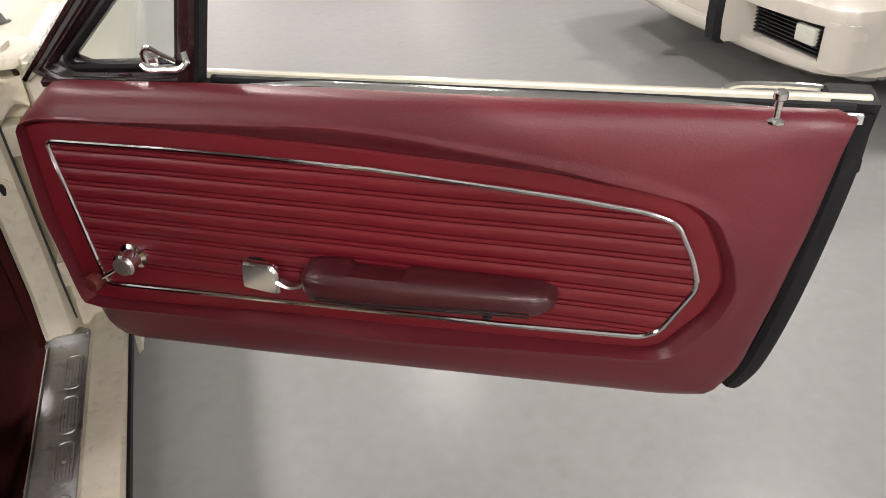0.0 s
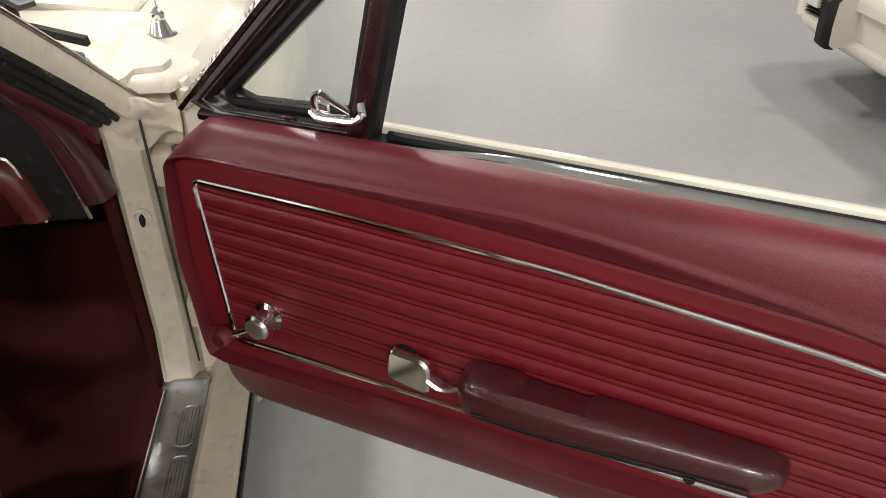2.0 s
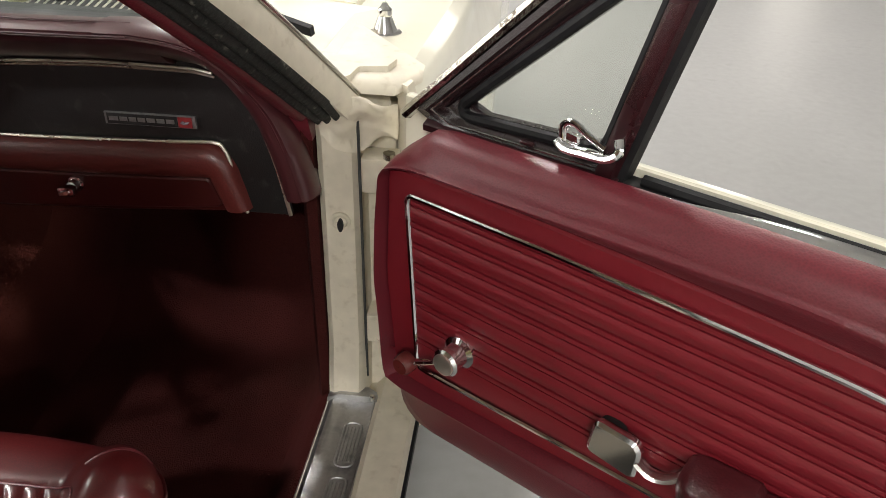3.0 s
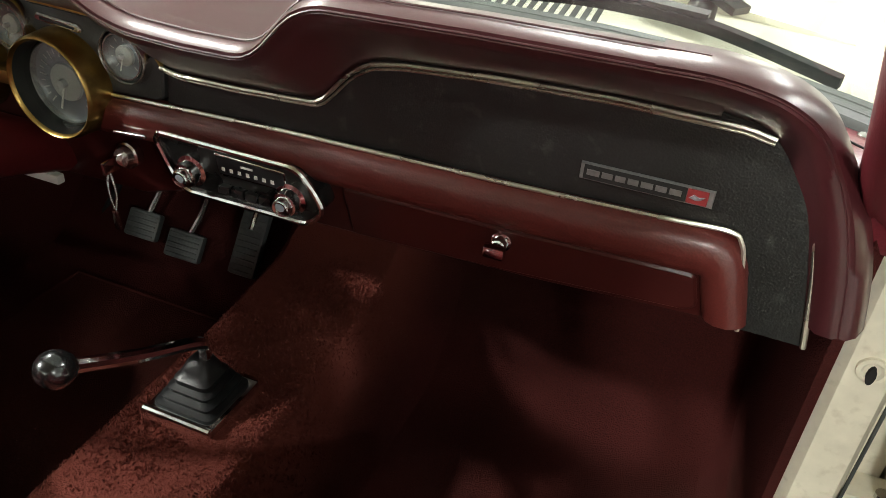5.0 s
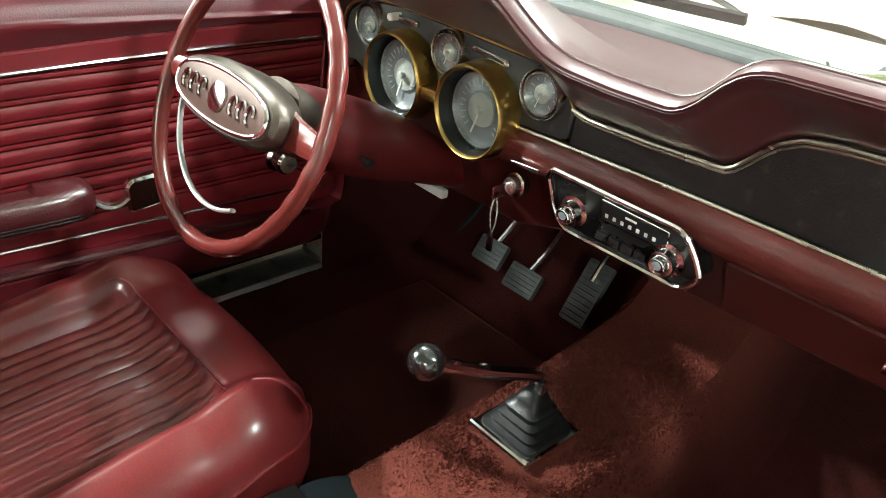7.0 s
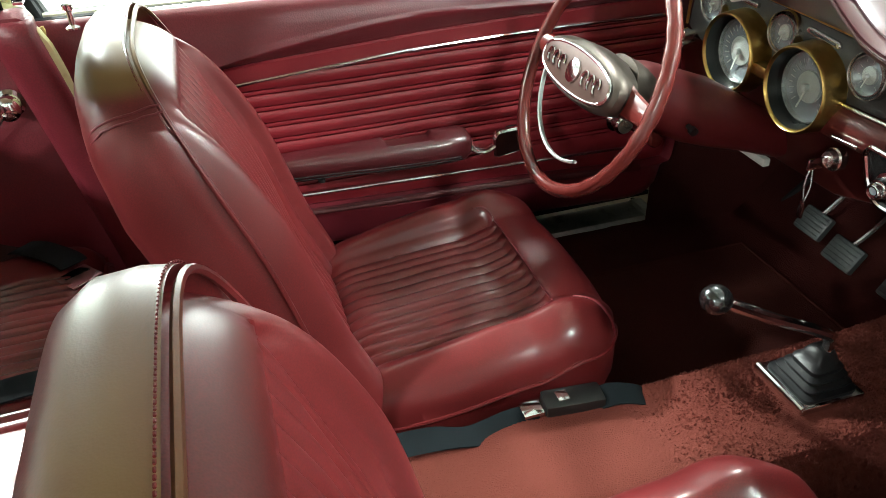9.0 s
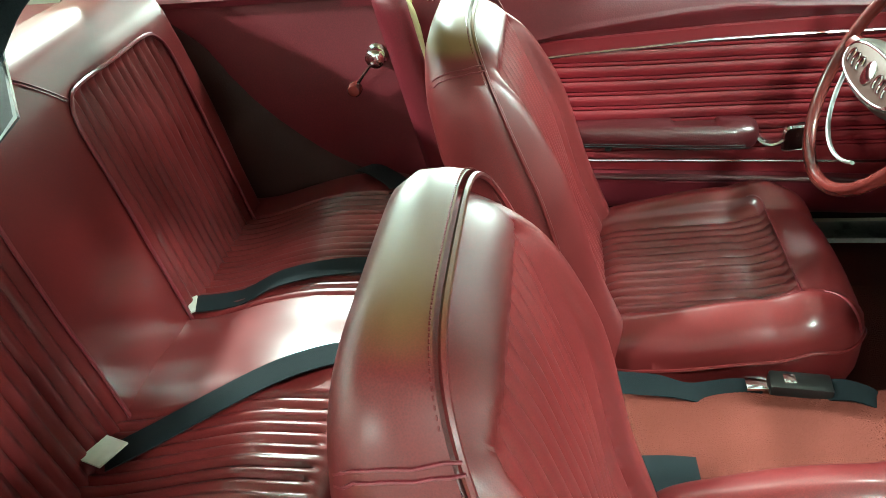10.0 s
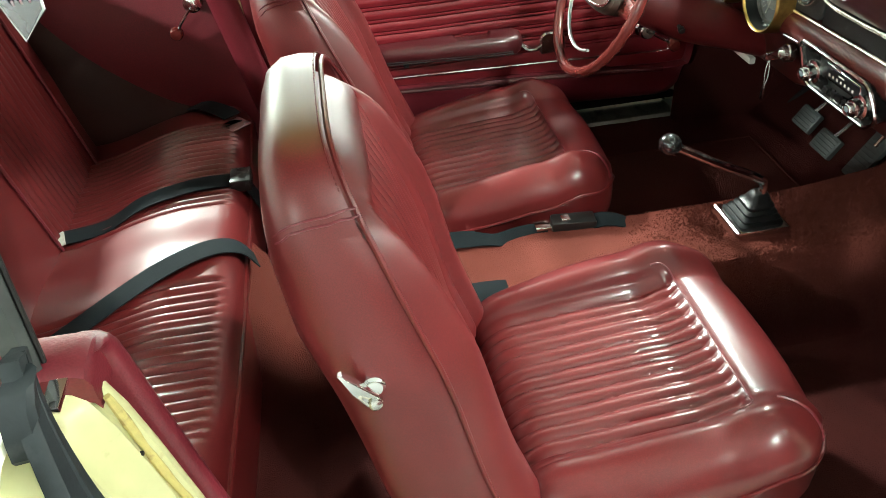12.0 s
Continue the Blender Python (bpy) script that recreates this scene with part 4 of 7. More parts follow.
    # inside release: a rounded paddle on a curved cup
    pl = part("door_handle", plate(rounded([(0.366, 0.563), (0.372, 0.614), (0.424, 0.611), (0.433, 0.600), (0.431, 0.560), (0.424, 0.556)], 0.010, 5), T, 0.024, 0.036, 0.004), CHROME, ob, "chrome paddle door handle")
    part("pivot", loft([[T(u, n, z) for u, z in rounded([(0.372, 0.57), (0.372, 0.61), (0.405, 0.61), (0.405, 0.57)], 0.012, 4)] for n in (0.008, 0.027)]), DARK, pl)
    part("cup", tube(arc([T(0.428, 0.028, 0.582), T(0.445, 0.026, 0.572), T(0.463, 0.022, 0.574), T(0.478, 0.014, 0.586)], 5), 0.010, 8, flat=0.45), DULL_CHROME, pl, "curved chrome cup")
    # window crank
    cr = part("window_crank", disc(T(0.160, 0.010, 0.584), T(0, 1, 0) - T(0, 0, 0), [(0, 0.024), (0.006, 0.024), (0.010, 0.017), (0.024, 0.015), (0.026, 0.020), (0.034, 0.020), (0.038, 0.016), (0.039, 0.0)], 28), CHROME, ob, "chrome window crank")
    part("cap", disc(T(0.160, 0.0495, 0.584), T(0, 1, 0) - T(0, 0, 0), [(-0.002, 0.016), (0.001, 0.0155), (0.002, 0.012), (0.0022, 0.0)], 24), BRIGHT_TRIM, cr, "pale crank cap")
    part("arm", tube(arc([T(0.150, 0.036, 0.578), T(0.125, 0.037, 0.562), T(0.090, 0.034, 0.540)], 4), 0.0065, 8, flat=0.6), CHROME, cr)
    part("knob", disc(T(0.083, 0.026, 0.536), T(0, 1, 0) - T(0, 0, 0), [(0, 0.010), (0.004, 0.016), (0.018, 0.0155), (0.023, 0.012), (0.022, 0.006), (0.024, 0.0)], 24), RED_PLASTIC, cr, "dark red plastic knob")
    # lock button
    lk = part("lock_button", disc(T(1.104, -0.003, 0.886), (0, 0, 1), [(0.0, 0.0125), (0.003, 0.0125), (0.0045, 0.009), (0.006, 0.0048), (0.026, 0.0048), (0.029, 0.0085), (0.036, 0.0085), (0.0385, 0.006), (0.0395, 0.0)], 20), CHROME, ob, "chrome lock button")
    # belt line: bright sweep, black felt gap, outer skin edge
    sweep = []
    for i in range(25):
        u = 0.375 + 0.825 * i / 24
        z = 0.881 + 0.010 * i / 24
        w = (0.15 + 0.85 * smoothstep(0.37, 0.52, u)) * (1 - 0.75 * smoothstep(0.95, 1.2, u))
        sweep.append([T(u, -0.0185, z - 0.010), T(u, -0.0190, z + 0.001), T(u, -0.021, z + 0.0035 * w), T(u, -0.021 - 0.010 * w, z + 0.0075 * w), T(u, -0.021 - 0.017 * w, z + 0.0065 * w), T(u, -0.021 - 0.019 * w, z), T(u, -0.040, z - 0.012)])
    part("window_sweep", loft(sweep), CHROME, ob, "chrome window sweep moulding")
    part("inner_felt", tube([T(0.345 + 0.85 * i / 10, -0.046, 0.879 + 0.010 * i / 10) for i in range(11)], 0.0075, 8), RUBBER, ob, "black felt strip")
    part("window_slot", loft([[T(u, n, z) for n, z in ((-0.019, 0.855), (-0.019, 0.872 + 0.010 * u), (-0.059, 0.872 + 0.010 * u), (-0.059, 0.855))] for u in (0.32, 1.19)]), DARK, ob, "dark window slot")
    skin = []
    for u in (0.0, 0.3, 0.6, 0.9, 1.215):
        top = 0.882 + 0.014 * u
        prof = [(-0.058, 0.80), (-0.058, top - 0.002), (-0.061, top), (-0.070, top - 0.0005), (-0.082, top - 0.008), (-0.104, top - 0.030), (-0.150, 0.80), (-0.195, 0.70), (-0.205, 0.60), (-0.185, 0.45), (-0.165, 0.36), (-0.06, 0.365), (-0.046, 0.40), (-0.046, 0.78)]
        lift = 0.052 * u / 1.2
        skin.append([T(u + 0.012 * (n < -0.1) - (0.10 * smoothstep(0.86, 0.45, z) * smoothstep(0.9, 1.2, u)), n, z + lift * smoothstep(0.6, 0.4, z)) for n, z in prof])
    part("outer_skin", loft(skin), CREAM, ob, "glossy cream outer door skin")
    part("edge_seal", tube(arc([T(1.20, -0.040, 0.885), T(1.198, -0.034, 0.82), T(1.184, -0.030, 0.70), T(1.165, -0.028, 0.58), T(1.145, -0.030, 0.49), T(1.125, -0.034, 0.445)], 5), 0.020, 8, flat=0.55), RUBBER, ob, "black rubber door edge seal")
    for uc, z in ((1.150, 0.50), (1.180, 0.64), (1.196, 0.72), (1.212, 0.81)):
        part("edge_clip", box(*[c for a, b in zip(T(uc, -0.06, z) - V((0.008, 0.008, 0.01)), T(uc, -0.06, z) + V((0.008, 0.008, 0.01))) for c in (a, b)], 0.003), RUBBER, ob)
    part("edge_panel", loft([[T(u + du, n, z) for u, n in ((-0.03, -0.046), (0.022, -0.046), (0.022, -0.11), (-0.03, -0.11))] for du, z in ((1.118, 0.46), (1.140, 0.52), (1.166, 0.66), (1.190, 0.80), (1.200, 0.895))]), RUBBER, ob, "black door edge")
    part("exterior_handle", tube(arc([T(1.045, -0.098, 0.862), T(1.060, -0.124, 0.878), T(1.12, -0.130, 0.880), T(1.185, -0.124, 0.879), T(1.200, -0.098, 0.864)], 6), 0.0055, 8, flat=0.8), CHROME, ob, "chrome exterior door handle")
    part("lower_seal", tube([T(0.03 + 1.08 * i / 8, -0.052, 0.372 + 0.055 * i / 8) for i in range(9)], 0.007, 6), RUBBER, ob)
    # vent window
    vn = -0.045
    tri_out = rounded([(0.020, 0.862), (0.318, 0.870), (0.392, 1.165), (0.345, 1.165)], 0.006, 3)
    inner = rounded([(0.108, 0.894), (0.292, 0.906), (0.343, 1.100)], 0.014, 5)
    m = 60
    c = (0.262, 0.950)
    fr = lambda poly, n: [T(u, n, z) for u, z in around(poly, c, (0.1, 0.1), m)]
    between = lambda k: [tuple(a + (b - a) * k for a, b in zip(p, q)) for p, q in zip(around(tri_out, c, (0.1, 0.1), m), around(inner, c, (0.1, 0.1), m))]
    vent = part("vent_window", loft([fr(tri_out, vn - 0.012), fr(tri_out, vn + 0.006), [T(u, vn + 0.012, z) for u, z in between(0.22)], [T(u, vn + 0.009, z) for u, z in between(0.45)], [T(u, vn + 0.003, z) for u, z in between(0.60)], fr(inner, vn + 0.001), fr(inner, vn - 0.010)], loop=True, caps=False), BLACK_FRAME, ob, "blackish maroon vent window frame")
    g = part("pane", loft([fr(grown(inner, 0.004), vn - 0.001), fr(grown(inner, 0.004), vn - 0.005)]), GREY_GLASS, vent, "clear vent window pane")
    g.visible_shadow = False
    part("gasket", tube([T(u, vn + 0.003, z) for u, z in grown(inner, 0.007)], 0.0070, 8, closed=True), RUBBER, vent, "black rubber gasket")
    part("inner_bead", tube([T(u, vn + 0.0105, z) for u, z in between(0.34)], 0.0016, 6, closed=True), DULL_CHROME, vent, "thin bright bead")
    part("sill_strip", loft([[T(u, vn + n, z + 0.0267 * (u - 0.06)) for n, z in ((0.004, 0.856), (0.017, 0.858), (0.018, 0.866), (0.010, 0.871), (0.004, 0.871))] for u in (0.056, 0.15, 0.25, 0.322)]), DARK_PAINT, vent, "dark maroon strip under the vent")
    part("front_edge", tube([T(0.010 + 0.325 * i / 8, vn - 0.004, 0.862 + 0.310 * i / 8) for i in range(9)], 0.0105, 8, flat=0.8), PITTED, vent, "pitted chrome front edge")
    lean = ((0.302, 0.862), (0.337, 0.996), (0.382, 1.165))
    part("post", loft([[T(u0 + du, vn + n, z) for du, n in ((-0.012, 0.012), (-0.006, 0.016), (0.008, 0.016), (0.015, 0.008), (0.014, -0.014), (-0.012, -0.014))] for u0, z in lean]), DARK_PAINT, vent, "maroon division post")
    part("post_channel", loft([[T(u0 + du, vn + n, z) for du, n in ((0.013, 0.010), (0.021, 0.009), (0.022, -0.012), (0.013, -0.012))] for u0, z in lean]), RUBBER, vent, "black window channel")
    lat = part("latch", tube(arc([T(0.250, vn + 0.020, 0.905), T(0.262, vn + 0.022, 0.899), T(0.290, vn + 0.024, 0.901), T(0.312, vn + 0.024, 0.903), T(0.323, vn + 0.022, 0.912), T(0.319, vn + 0.016, 0.922)], 5), 0.0072, 10, flat=0.85), CHROME, vent, "chrome vent latch")
    part("lever", tube(arc([T(0.256, vn + 0.018, 0.906), T(0.256, vn + 0.020, 0.922), T(0.268, vn + 0.022, 0.929), T(0.286, vn + 0.022, 0.920), T(0.308, vn + 0.022, 0.911)], 5), 0.0058, 10, flat=0.7), CHROME, lat)
    part("plate", plate(rounded([(0.252, 0.900), (0.252, 0.918), (0.274, 0.916), (0.276, 0.900)], 0.004, 3), T, vn + 0.008, vn + 0.020, 0.002), CHROME, lat)
    part("rivet", plate(rounded([(0.196, 0.880), (0.196, 0.885), (0.214, 0.8855), (0.214, 0.8805)], 0.001, 2), T, vn + 0.008, vn + 0.0125, 0.001), DARK_PAINT, vent)
    return ob


car_door(place_open, "open passenger door with dark red ribbed vinyl lining", True)
car_door(place_shut, "closed driver door with dark red ribbed vinyl lining", False)

# ---------------------------------------------------------------- dashboard
LIP_Z = [(-0.66, 0.945), (-0.55, 0.968), (-0.30, 0.972), (-0.20, 0.970), (-0.165, 0.957), (-0.135, 0.938), (-0.10, 0.919), (-0.066, 0.910), (0.0, 0.907), (0.072, 0.908), (0.090, 0.917), (0.106, 0.937), (0.124, 0.957), (0.15, 0.966), (0.30, 0.968), (0.50, 0.968), (0.58, 0.962), (0.64, 0.945)]
LIP_Y = [(-0.66, -0.07), (-0.30, -0.085), (-0.16, -0.088), (-0.04, -0.086), (0.08, -0.084), (0.14, -0.072), (0.30, -0.064), (0.52, -0.058), (0.64, -0.035)]
LOW_Z = [(-0.66, 0.80), (-0.60, 0.842), (-0.50, 0.872), (-0.24, 0.868), (-0.145, 0.860), (-0.118, 0.828), (-0.09, 0.822), (0.0, 0.824), (0.095, 0.829), (0.108, 0.836), (0.122, 0.852), (0.142, 0.873), (0.165, 0.886), (0.20, 0.892), (0.30, 0.899), (0.42, 0.903), (0.54, 0.901), (0.58, 0.893), (0.602, 0.875), (0.615, 0.86), (0.66, 0.84)]
dash = thing("dashboard", (0, 0.05, 0.62), "double-hooded dashboard, maroon pad over black and red panels", "dashboard")
stations = [-0.535 + 1.05 * i / 105 for i in range(106)]
rings = []
for x in stations:
    h = sum(interp(x + d, LIP_Z) for d in (-0.010, -0.005, 0, 0.005, 0.010)) / 5
    ly = interp(x, LIP_Y)
    b = sum(interp(x + d, LOW_Z) for d in (-0.006, 0, 0.006)) / 3
    base = 0.893 - 0.02 * (x / 0.65) ** 4
    rings.append([V(p) for p in (
        (x, 0.030, b), (x, 0.012, b + 0.002), (x, -0.006, b + 0.16 * (h - b)), (x, ly + 0.034, h - 0.040), (x, ly + 0.012, h - 0.026), (x, ly + 0.002, h - 0.020),
        (x, ly - 0.004, h - 0.012), (x, ly - 0.002, h - 0.0085), (x, ly - 0.003, h - 0.005), (x, ly + 0.003, h - 0.001), (x, ly + 0.020, h + 0.002),
        (x, ly + 0.050, h - 0.002), (x, ly + 0.080, h - 0.013), (x, 0.045, 0.50 * h + 0.50 * base - 0.004), (x, 0.085, 0.16 * h + 0.84 * base - 0.006), (x, 0.135, base - 0.005), (x, 0.195 - 0.10 * (x / 0.65) ** 4, base - 0.010), (x, 0.242 - 0.13 * (x / 0.65) ** 4, base - 0.014),
        (x, 0.242 - 0.13 * (x / 0.65) ** 4, base - 0.04), (x, 0.10, 0.80))])
pad = part("pad", loft(rings), VINYL_DASH, dash, "soft maroon dash pad with two hoods", sharp=60)
for dy, dz, r in ((-0.0045, -0.0085, 0.0012), (0.016, 0.0075, 0.0011)):
    part("stitch_line", tube([(x, interp(x, LIP_Y) + dy, -(0.004 if dy > 0 else 0) + sum(interp(x + d, LIP_Z) for d in (-0.010, -0.005, 0, 0.005, 0.010)) / 5 + dz - 0.0005) for x in stations[2:-2]], r, 6), VINYL_DASH, pad)
# the pad's rolled edge that sweeps round and down beside the pillar, and the shelf behind it
turn = arc([(0.455, -0.0585, 0.9480), (0.500, -0.0575, 0.9480), (0.544, -0.052, 0.9405), (0.568, -0.043, 0.9290), (0.587, -0.031, 0.9100), (0.604, -0.017, 0.8810), (0.624, -0.003, 0.836), (0.640, 0.001, 0.780), (0.654, 0.004, 0.712)], 6)
roll_section = ((0.095, -0.040), (0.072, -0.039), (0.028, -0.018), (0.010, -0.006), (0.0, 0.0), (-0.006, 0.008), (-0.0035, 0.0110), (-0.006, 0.0145), (0.001, 0.0195), (0.018, 0.0235), (0.046, 0.0215), (0.068, 0.0120), (0.085, -0.010))
for s in (1, -1):
    rings = []
    for i, p in enumerate(turn):
        d = V(turn[min(i + 1, len(turn) - 1)]) - V(turn[max(i - 1, 0)])
        up = V((-d.z, 0, d.x)).normalized()
        wide = 1 + 0.20 * smoothstep(0.30, 0.55, i / (len(turn) - 1)) + 0.65 * smoothstep(0.55, 0.95, i / (len(turn) - 1))
        rings.append([mirror_x(V(p) + V((0, dy, 0)) + up * (du * (wide if du > 0 else 1)), s) for dy, du in roll_section])
    part("pad_end", loft(rings), VINYL_DASH, dash, "maroon end of the dash pad", sharp=60)
    part("stitch_line", tube([r[6] for r in rings], 0.0012, 6), VINYL_DASH, dash)
    shelf = [(0.560, 0.065), (0.600, 0.055), (0.630, 0.040), (0.652, 0.016), (0.690, 0.006)]
    part("shelf", loft([[mirror_x(V((x, y, z)), s) for y, z in ((y0 + 0.020, 0.800), (y0 + 0.003, 0.835), (y0, 0.856), (y0 + 0.010, 0.873), (y0 + 0.030, 0.8795), (0.085, 0.8805), (0.150, 0.8780), (0.205 - 0.10 * (x / 0.66) ** 4, 0.8755), (0.20, 0.82))] for x, y0 in shelf]), VINYL_PAD, dash, "red corner of the dash top")
    part("shelf_seam", tube([mirror_x(V(p), s) for p in ((0.632, 0.082, 0.8808), (0.648, 0.068, 0.8806), (0.664, 0.056, 0.8802))], 0.0012, 6), DARK, dash)
part("screw", disc((0.647, 0.102, 0.8795), (0, 0, 1), [(-0.004, 0.007), (0.003, 0.007), (0.005, 0.005), (0.0055, 0.0)], 14), DULL_CHROME, dash, "small screw in the dash top")
low = lambda x: interp(x, LOW_Z)
FY = 0.020
face = lambda x, n, z: V((x, FY - n, z))
top_edge = [(x, low(x) + 0.004) for x in [-0.114 + 0.01 * i for i in range(int((0.608 + 0.114) / 0.01))]]
black = top_edge + [(0.615, 0.85), (0.628, 0.80), (0.640, 0.75), (0.652, 0.682), (0.588, 0.682), (0.570, 0.775), (0.556, 0.793), (0.484, 0.790), (0.32, 0.785), (0.08, 0.781), (-0.118, 0.775)]
part("black_panel", plate(black, face, -0.012, 0.0, 0.001), BLACK_VINYL, dash, "black grained vinyl panel")
part("upper_trim", tube([face(x, 0.011, low(x) - 0.002) for x, _ in top_edge if x < 0.575] , 0.0026, 6), BRIGHT_TRIM, dash, "pale metal trim line")
part("upper_trim", tube([face(x, 0.005, low(x) - 0.0085) for x, _ in top_edge if x < 0.575] , 0.0018, 6), BRIGHT_TRIM, dash, "pale metal trim line")
part("side_trim", tube(arc([face(0.606, 0.004, 0.868), face(0.617, 0.004, 0.84), face(0.628, 0.004, 0.80), face(0.640, 0.004, 0.75), face(0.652, 0.004, 0.684)], 5), 0.0032, 6), BRIGHT_TRIM, dash, "pale metal trim line")
lower_line = [(-0.225, 0.770), (-0.118, 0.774), (0.08, 0.781), (0.32, 0.785), (0.484, 0.790), (0.550, 0.793), (0.566, 0.783), (0.574, 0.755), (0.588, 0.684)]
part("lower_trim", tube(arc([face(x, 0.006, z) for x, z in lower_line], 5), 0.0026, 6), BRIGHT_TRIM, dash, "pale metal trim line")

# red lower dash: a padded roll, then the face that slopes away below it
def red_roll(x0, x1, n):
    rings = []
    for i in range(n + 1):
        x = x0 + (x1 - x0) * i / n
        t = interp(x, [(-0.64, 0.752), (-0.225, 0.769), (-0.118, 0.773), (0.08, 0.780), (0.32, 0.784), (0.484, 0.789), (0.56, 0.791)])
        rings.append([V((x, y, z)) for y, z in ((0.028, t + 0.001), (0.018, t - 0.001), (0.008, t - 0.006), (0.002, t - 0.014), (0.000, t - 0.026), (0.003, t - 0.040), (0.009, t - 0.050), (0.016, t - 0.055), (0.03, t - 0.058), (0.05, t - 0.03))])
    # its rounded end turns down beside the glove box
    tip = rings[-1]
    xc, zc = x1, 0.732
    for i in range(1, 9):
        a = radians(82) * i / 8
        rings.append([V((xc + (p.z - zc) * math.sin(a) * 0.82, p.y, zc + (p.z - zc) * math.cos(a))) for p in tip])
    last = rings[-1]
    for i in range(1, 5):
        rings.append([p + V((0.0035 * i, 0.0015 * i, -0.0125 * i)) for p in last])
    return loft(rings)


part("padded_roll", red_roll(-0.225, 0.536, 40), ROLL_VINYL, dash, "padded red vinyl roll")
lower = lambda x, n, z: V((x, 0.026 + (0.73 - z) * 0.30 - n, z))
part("lower_face", plate([(-0.64, 0.755), (-0.225, 0.768), (0.10, 0.722), (0.565, 0.735), (0.575, 0.668), (0.36, 0.650), (0.11, 0.640), (-0.13, 0.632), (-0.22, 0.60), (-0.64, 0.585)], lower, -0.03, 0.0, 0.004), RED_METAL, dash, "dark red painted lower dash")
glove = part("glove_box_door", plate(rounded([(0.122, 0.721), (0.322, 0.724), (0.534, 0.732), (0.545, 0.686), (0.535, 0.676), (0.33, 0.658), (0.128, 0.646)], 0.008, 4), lower, 0.001, 0.007, 0.003), RED_METAL, dash, "dark red glove box door")
part("lock_plate", disc(lower(0.325, 0.007, 0.706), (0, -1, 0), [(0, 0.012), (0.003, 0.012), (0.004, 0.009), (0.016, 0.009), (0.018, 0.007)], 20), CHROME, glove, "chrome push-button lock")
part("lock_tab", box(0.313, 0.337, -0.006, 0.006, 0.700, 0.7135, 0.002), CHROME, glove)
part("ash_slot", plate(rounded([(-0.190, 0.732), (-0.190, 0.728), (-0.140, 0.731), (-0.140, 0.736)], 0.001, 2), face, 0.022, 0.026, 0.001), DULL_CHROME, dash)

# instrument cluster
clus = part("instrument_panel", plate(rounded([(-0.612, 0.770), (-0.600, 0.835), (-0.560, 0.862), (-0.48, 0.873), (-0.25, 0.868), (-0.15, 0.862), (-0.116, 0.828), (-0.122, 0.777), (-0.222, 0.771), (-0.30, 0.735), (-0.50, 0.735)], 0.012, 4), face, -0.02, 0.004, 0.003), CLUSTER_GREY, dash, "grey instrument panel")
part("panel_trim", tube(arc([face(-0.608, 0.008, 0.775), face(-0.600, 0.008, 0.835), face(-0.555, 0.008, 0.865), face(-0.48, 0.008, 0.875), face(-0.25, 0.008, 0.871), face(-0.15, 0.008, 0.864), face(-0.118, 0.008, 0.832), face(-0.112, 0.010, 0.822)], 6), 0.0030, 6), GOLD, clus, "brassy trim line")


def gauge(x, z, r, deep, name, mat_dial):
    g = part(name, disc((x, FY - 0.004, z), (0, -1, 0), [(0.0, r * 1.06), (deep - 0.004, r * 1.02), (deep, r * 1.0), (deep + 0.002, r * 0.97), (deep, r * 0.935), (deep - 0.004, r * 0.915), (deep - 0.004, r * 0.95), (0.002, r * 0.98)], 48, caps=False), GOLD if deep > 0.02 else DULL_CHROME, dash, "brassy round gauge housing" if deep > 0.02 else "small round gauge")
    part("liner", disc((x, FY - 0.004, z), (0, -1, 0), [(deep - 0.005, r * 0.945), (deep - 0.003, r * 0.915), (0.010, r * 0.87), (0.003, r * 0.86)], 48, caps=False), BLACK_PLASTIC, g, "black inner wall")
    part("dial", disc((x, FY - 0.006, z), (0, -1, 0), [(0, r * 0.86), (0.002, r * 0.86), (0.0021, 0.0)], 40), mat_dial, g)
    part("inner_ring", disc((x, FY - 0.005, z), (0, -1, 0), [(0.003, r * 0.86), (0.010, r * 0.86), (0.012, r * 0.83), (0.012, r * 0.80), (0.0035, r * 0.78)], 40, caps=False), DULL_CHROME, g, "bright inner ring")
    ticks = bmesh.new()
    n = 22 if deep > 0.02 else 9
    for k in range(n):
        a = math.radians(225 - 270 * k / (n - 1))
        c, s = math.cos(a), math.sin(a)
        L = 0.10 if k % 2 else 0.16
        p0, p1 = V((x + c * r * 0.66, FY - 0.0095, z + s * r * 0.66)), V((x + c * r * (0.66 - L), FY - 0.0095, z + s * r * (0.66 - L)))
        strip([p0, p1], r * 0.012, 0.0006, (0, -1, 0), bm=ticks)
    part("tick_marks", ticks, PALE_METAL, g)
    a = math.radians(250)
    part("needle", strip([(x, FY - 0.013, z), (x + math.cos(a) * r * 0.6, FY - 0.013, z + math.sin(a) * r * 0.6)], r * 0.02, 0.001, (0, -1, 0)), WHITE_MARK, g)
    part("hub", disc((x, FY - 0.008, z), (0, -1, 0), [(0.0, r * 0.38), (0.004, r * 0.37), (0.005, r * 0.2), (0.006, r * 0.09), (0.013, r * 0.08), (0.014, 0.0)], 24), PALE_METAL, g)
    lens = part("lens", disc((x, FY - 0.020 if deep > 0.02 else FY - 0.014, z), (0, -1, 0), [(0, r * 0.88), (0.0015, r * 0.88), (0.0016, 0.0)], 32), GREY_GLASS, g)
    lens.visible_shadow = False
    return g


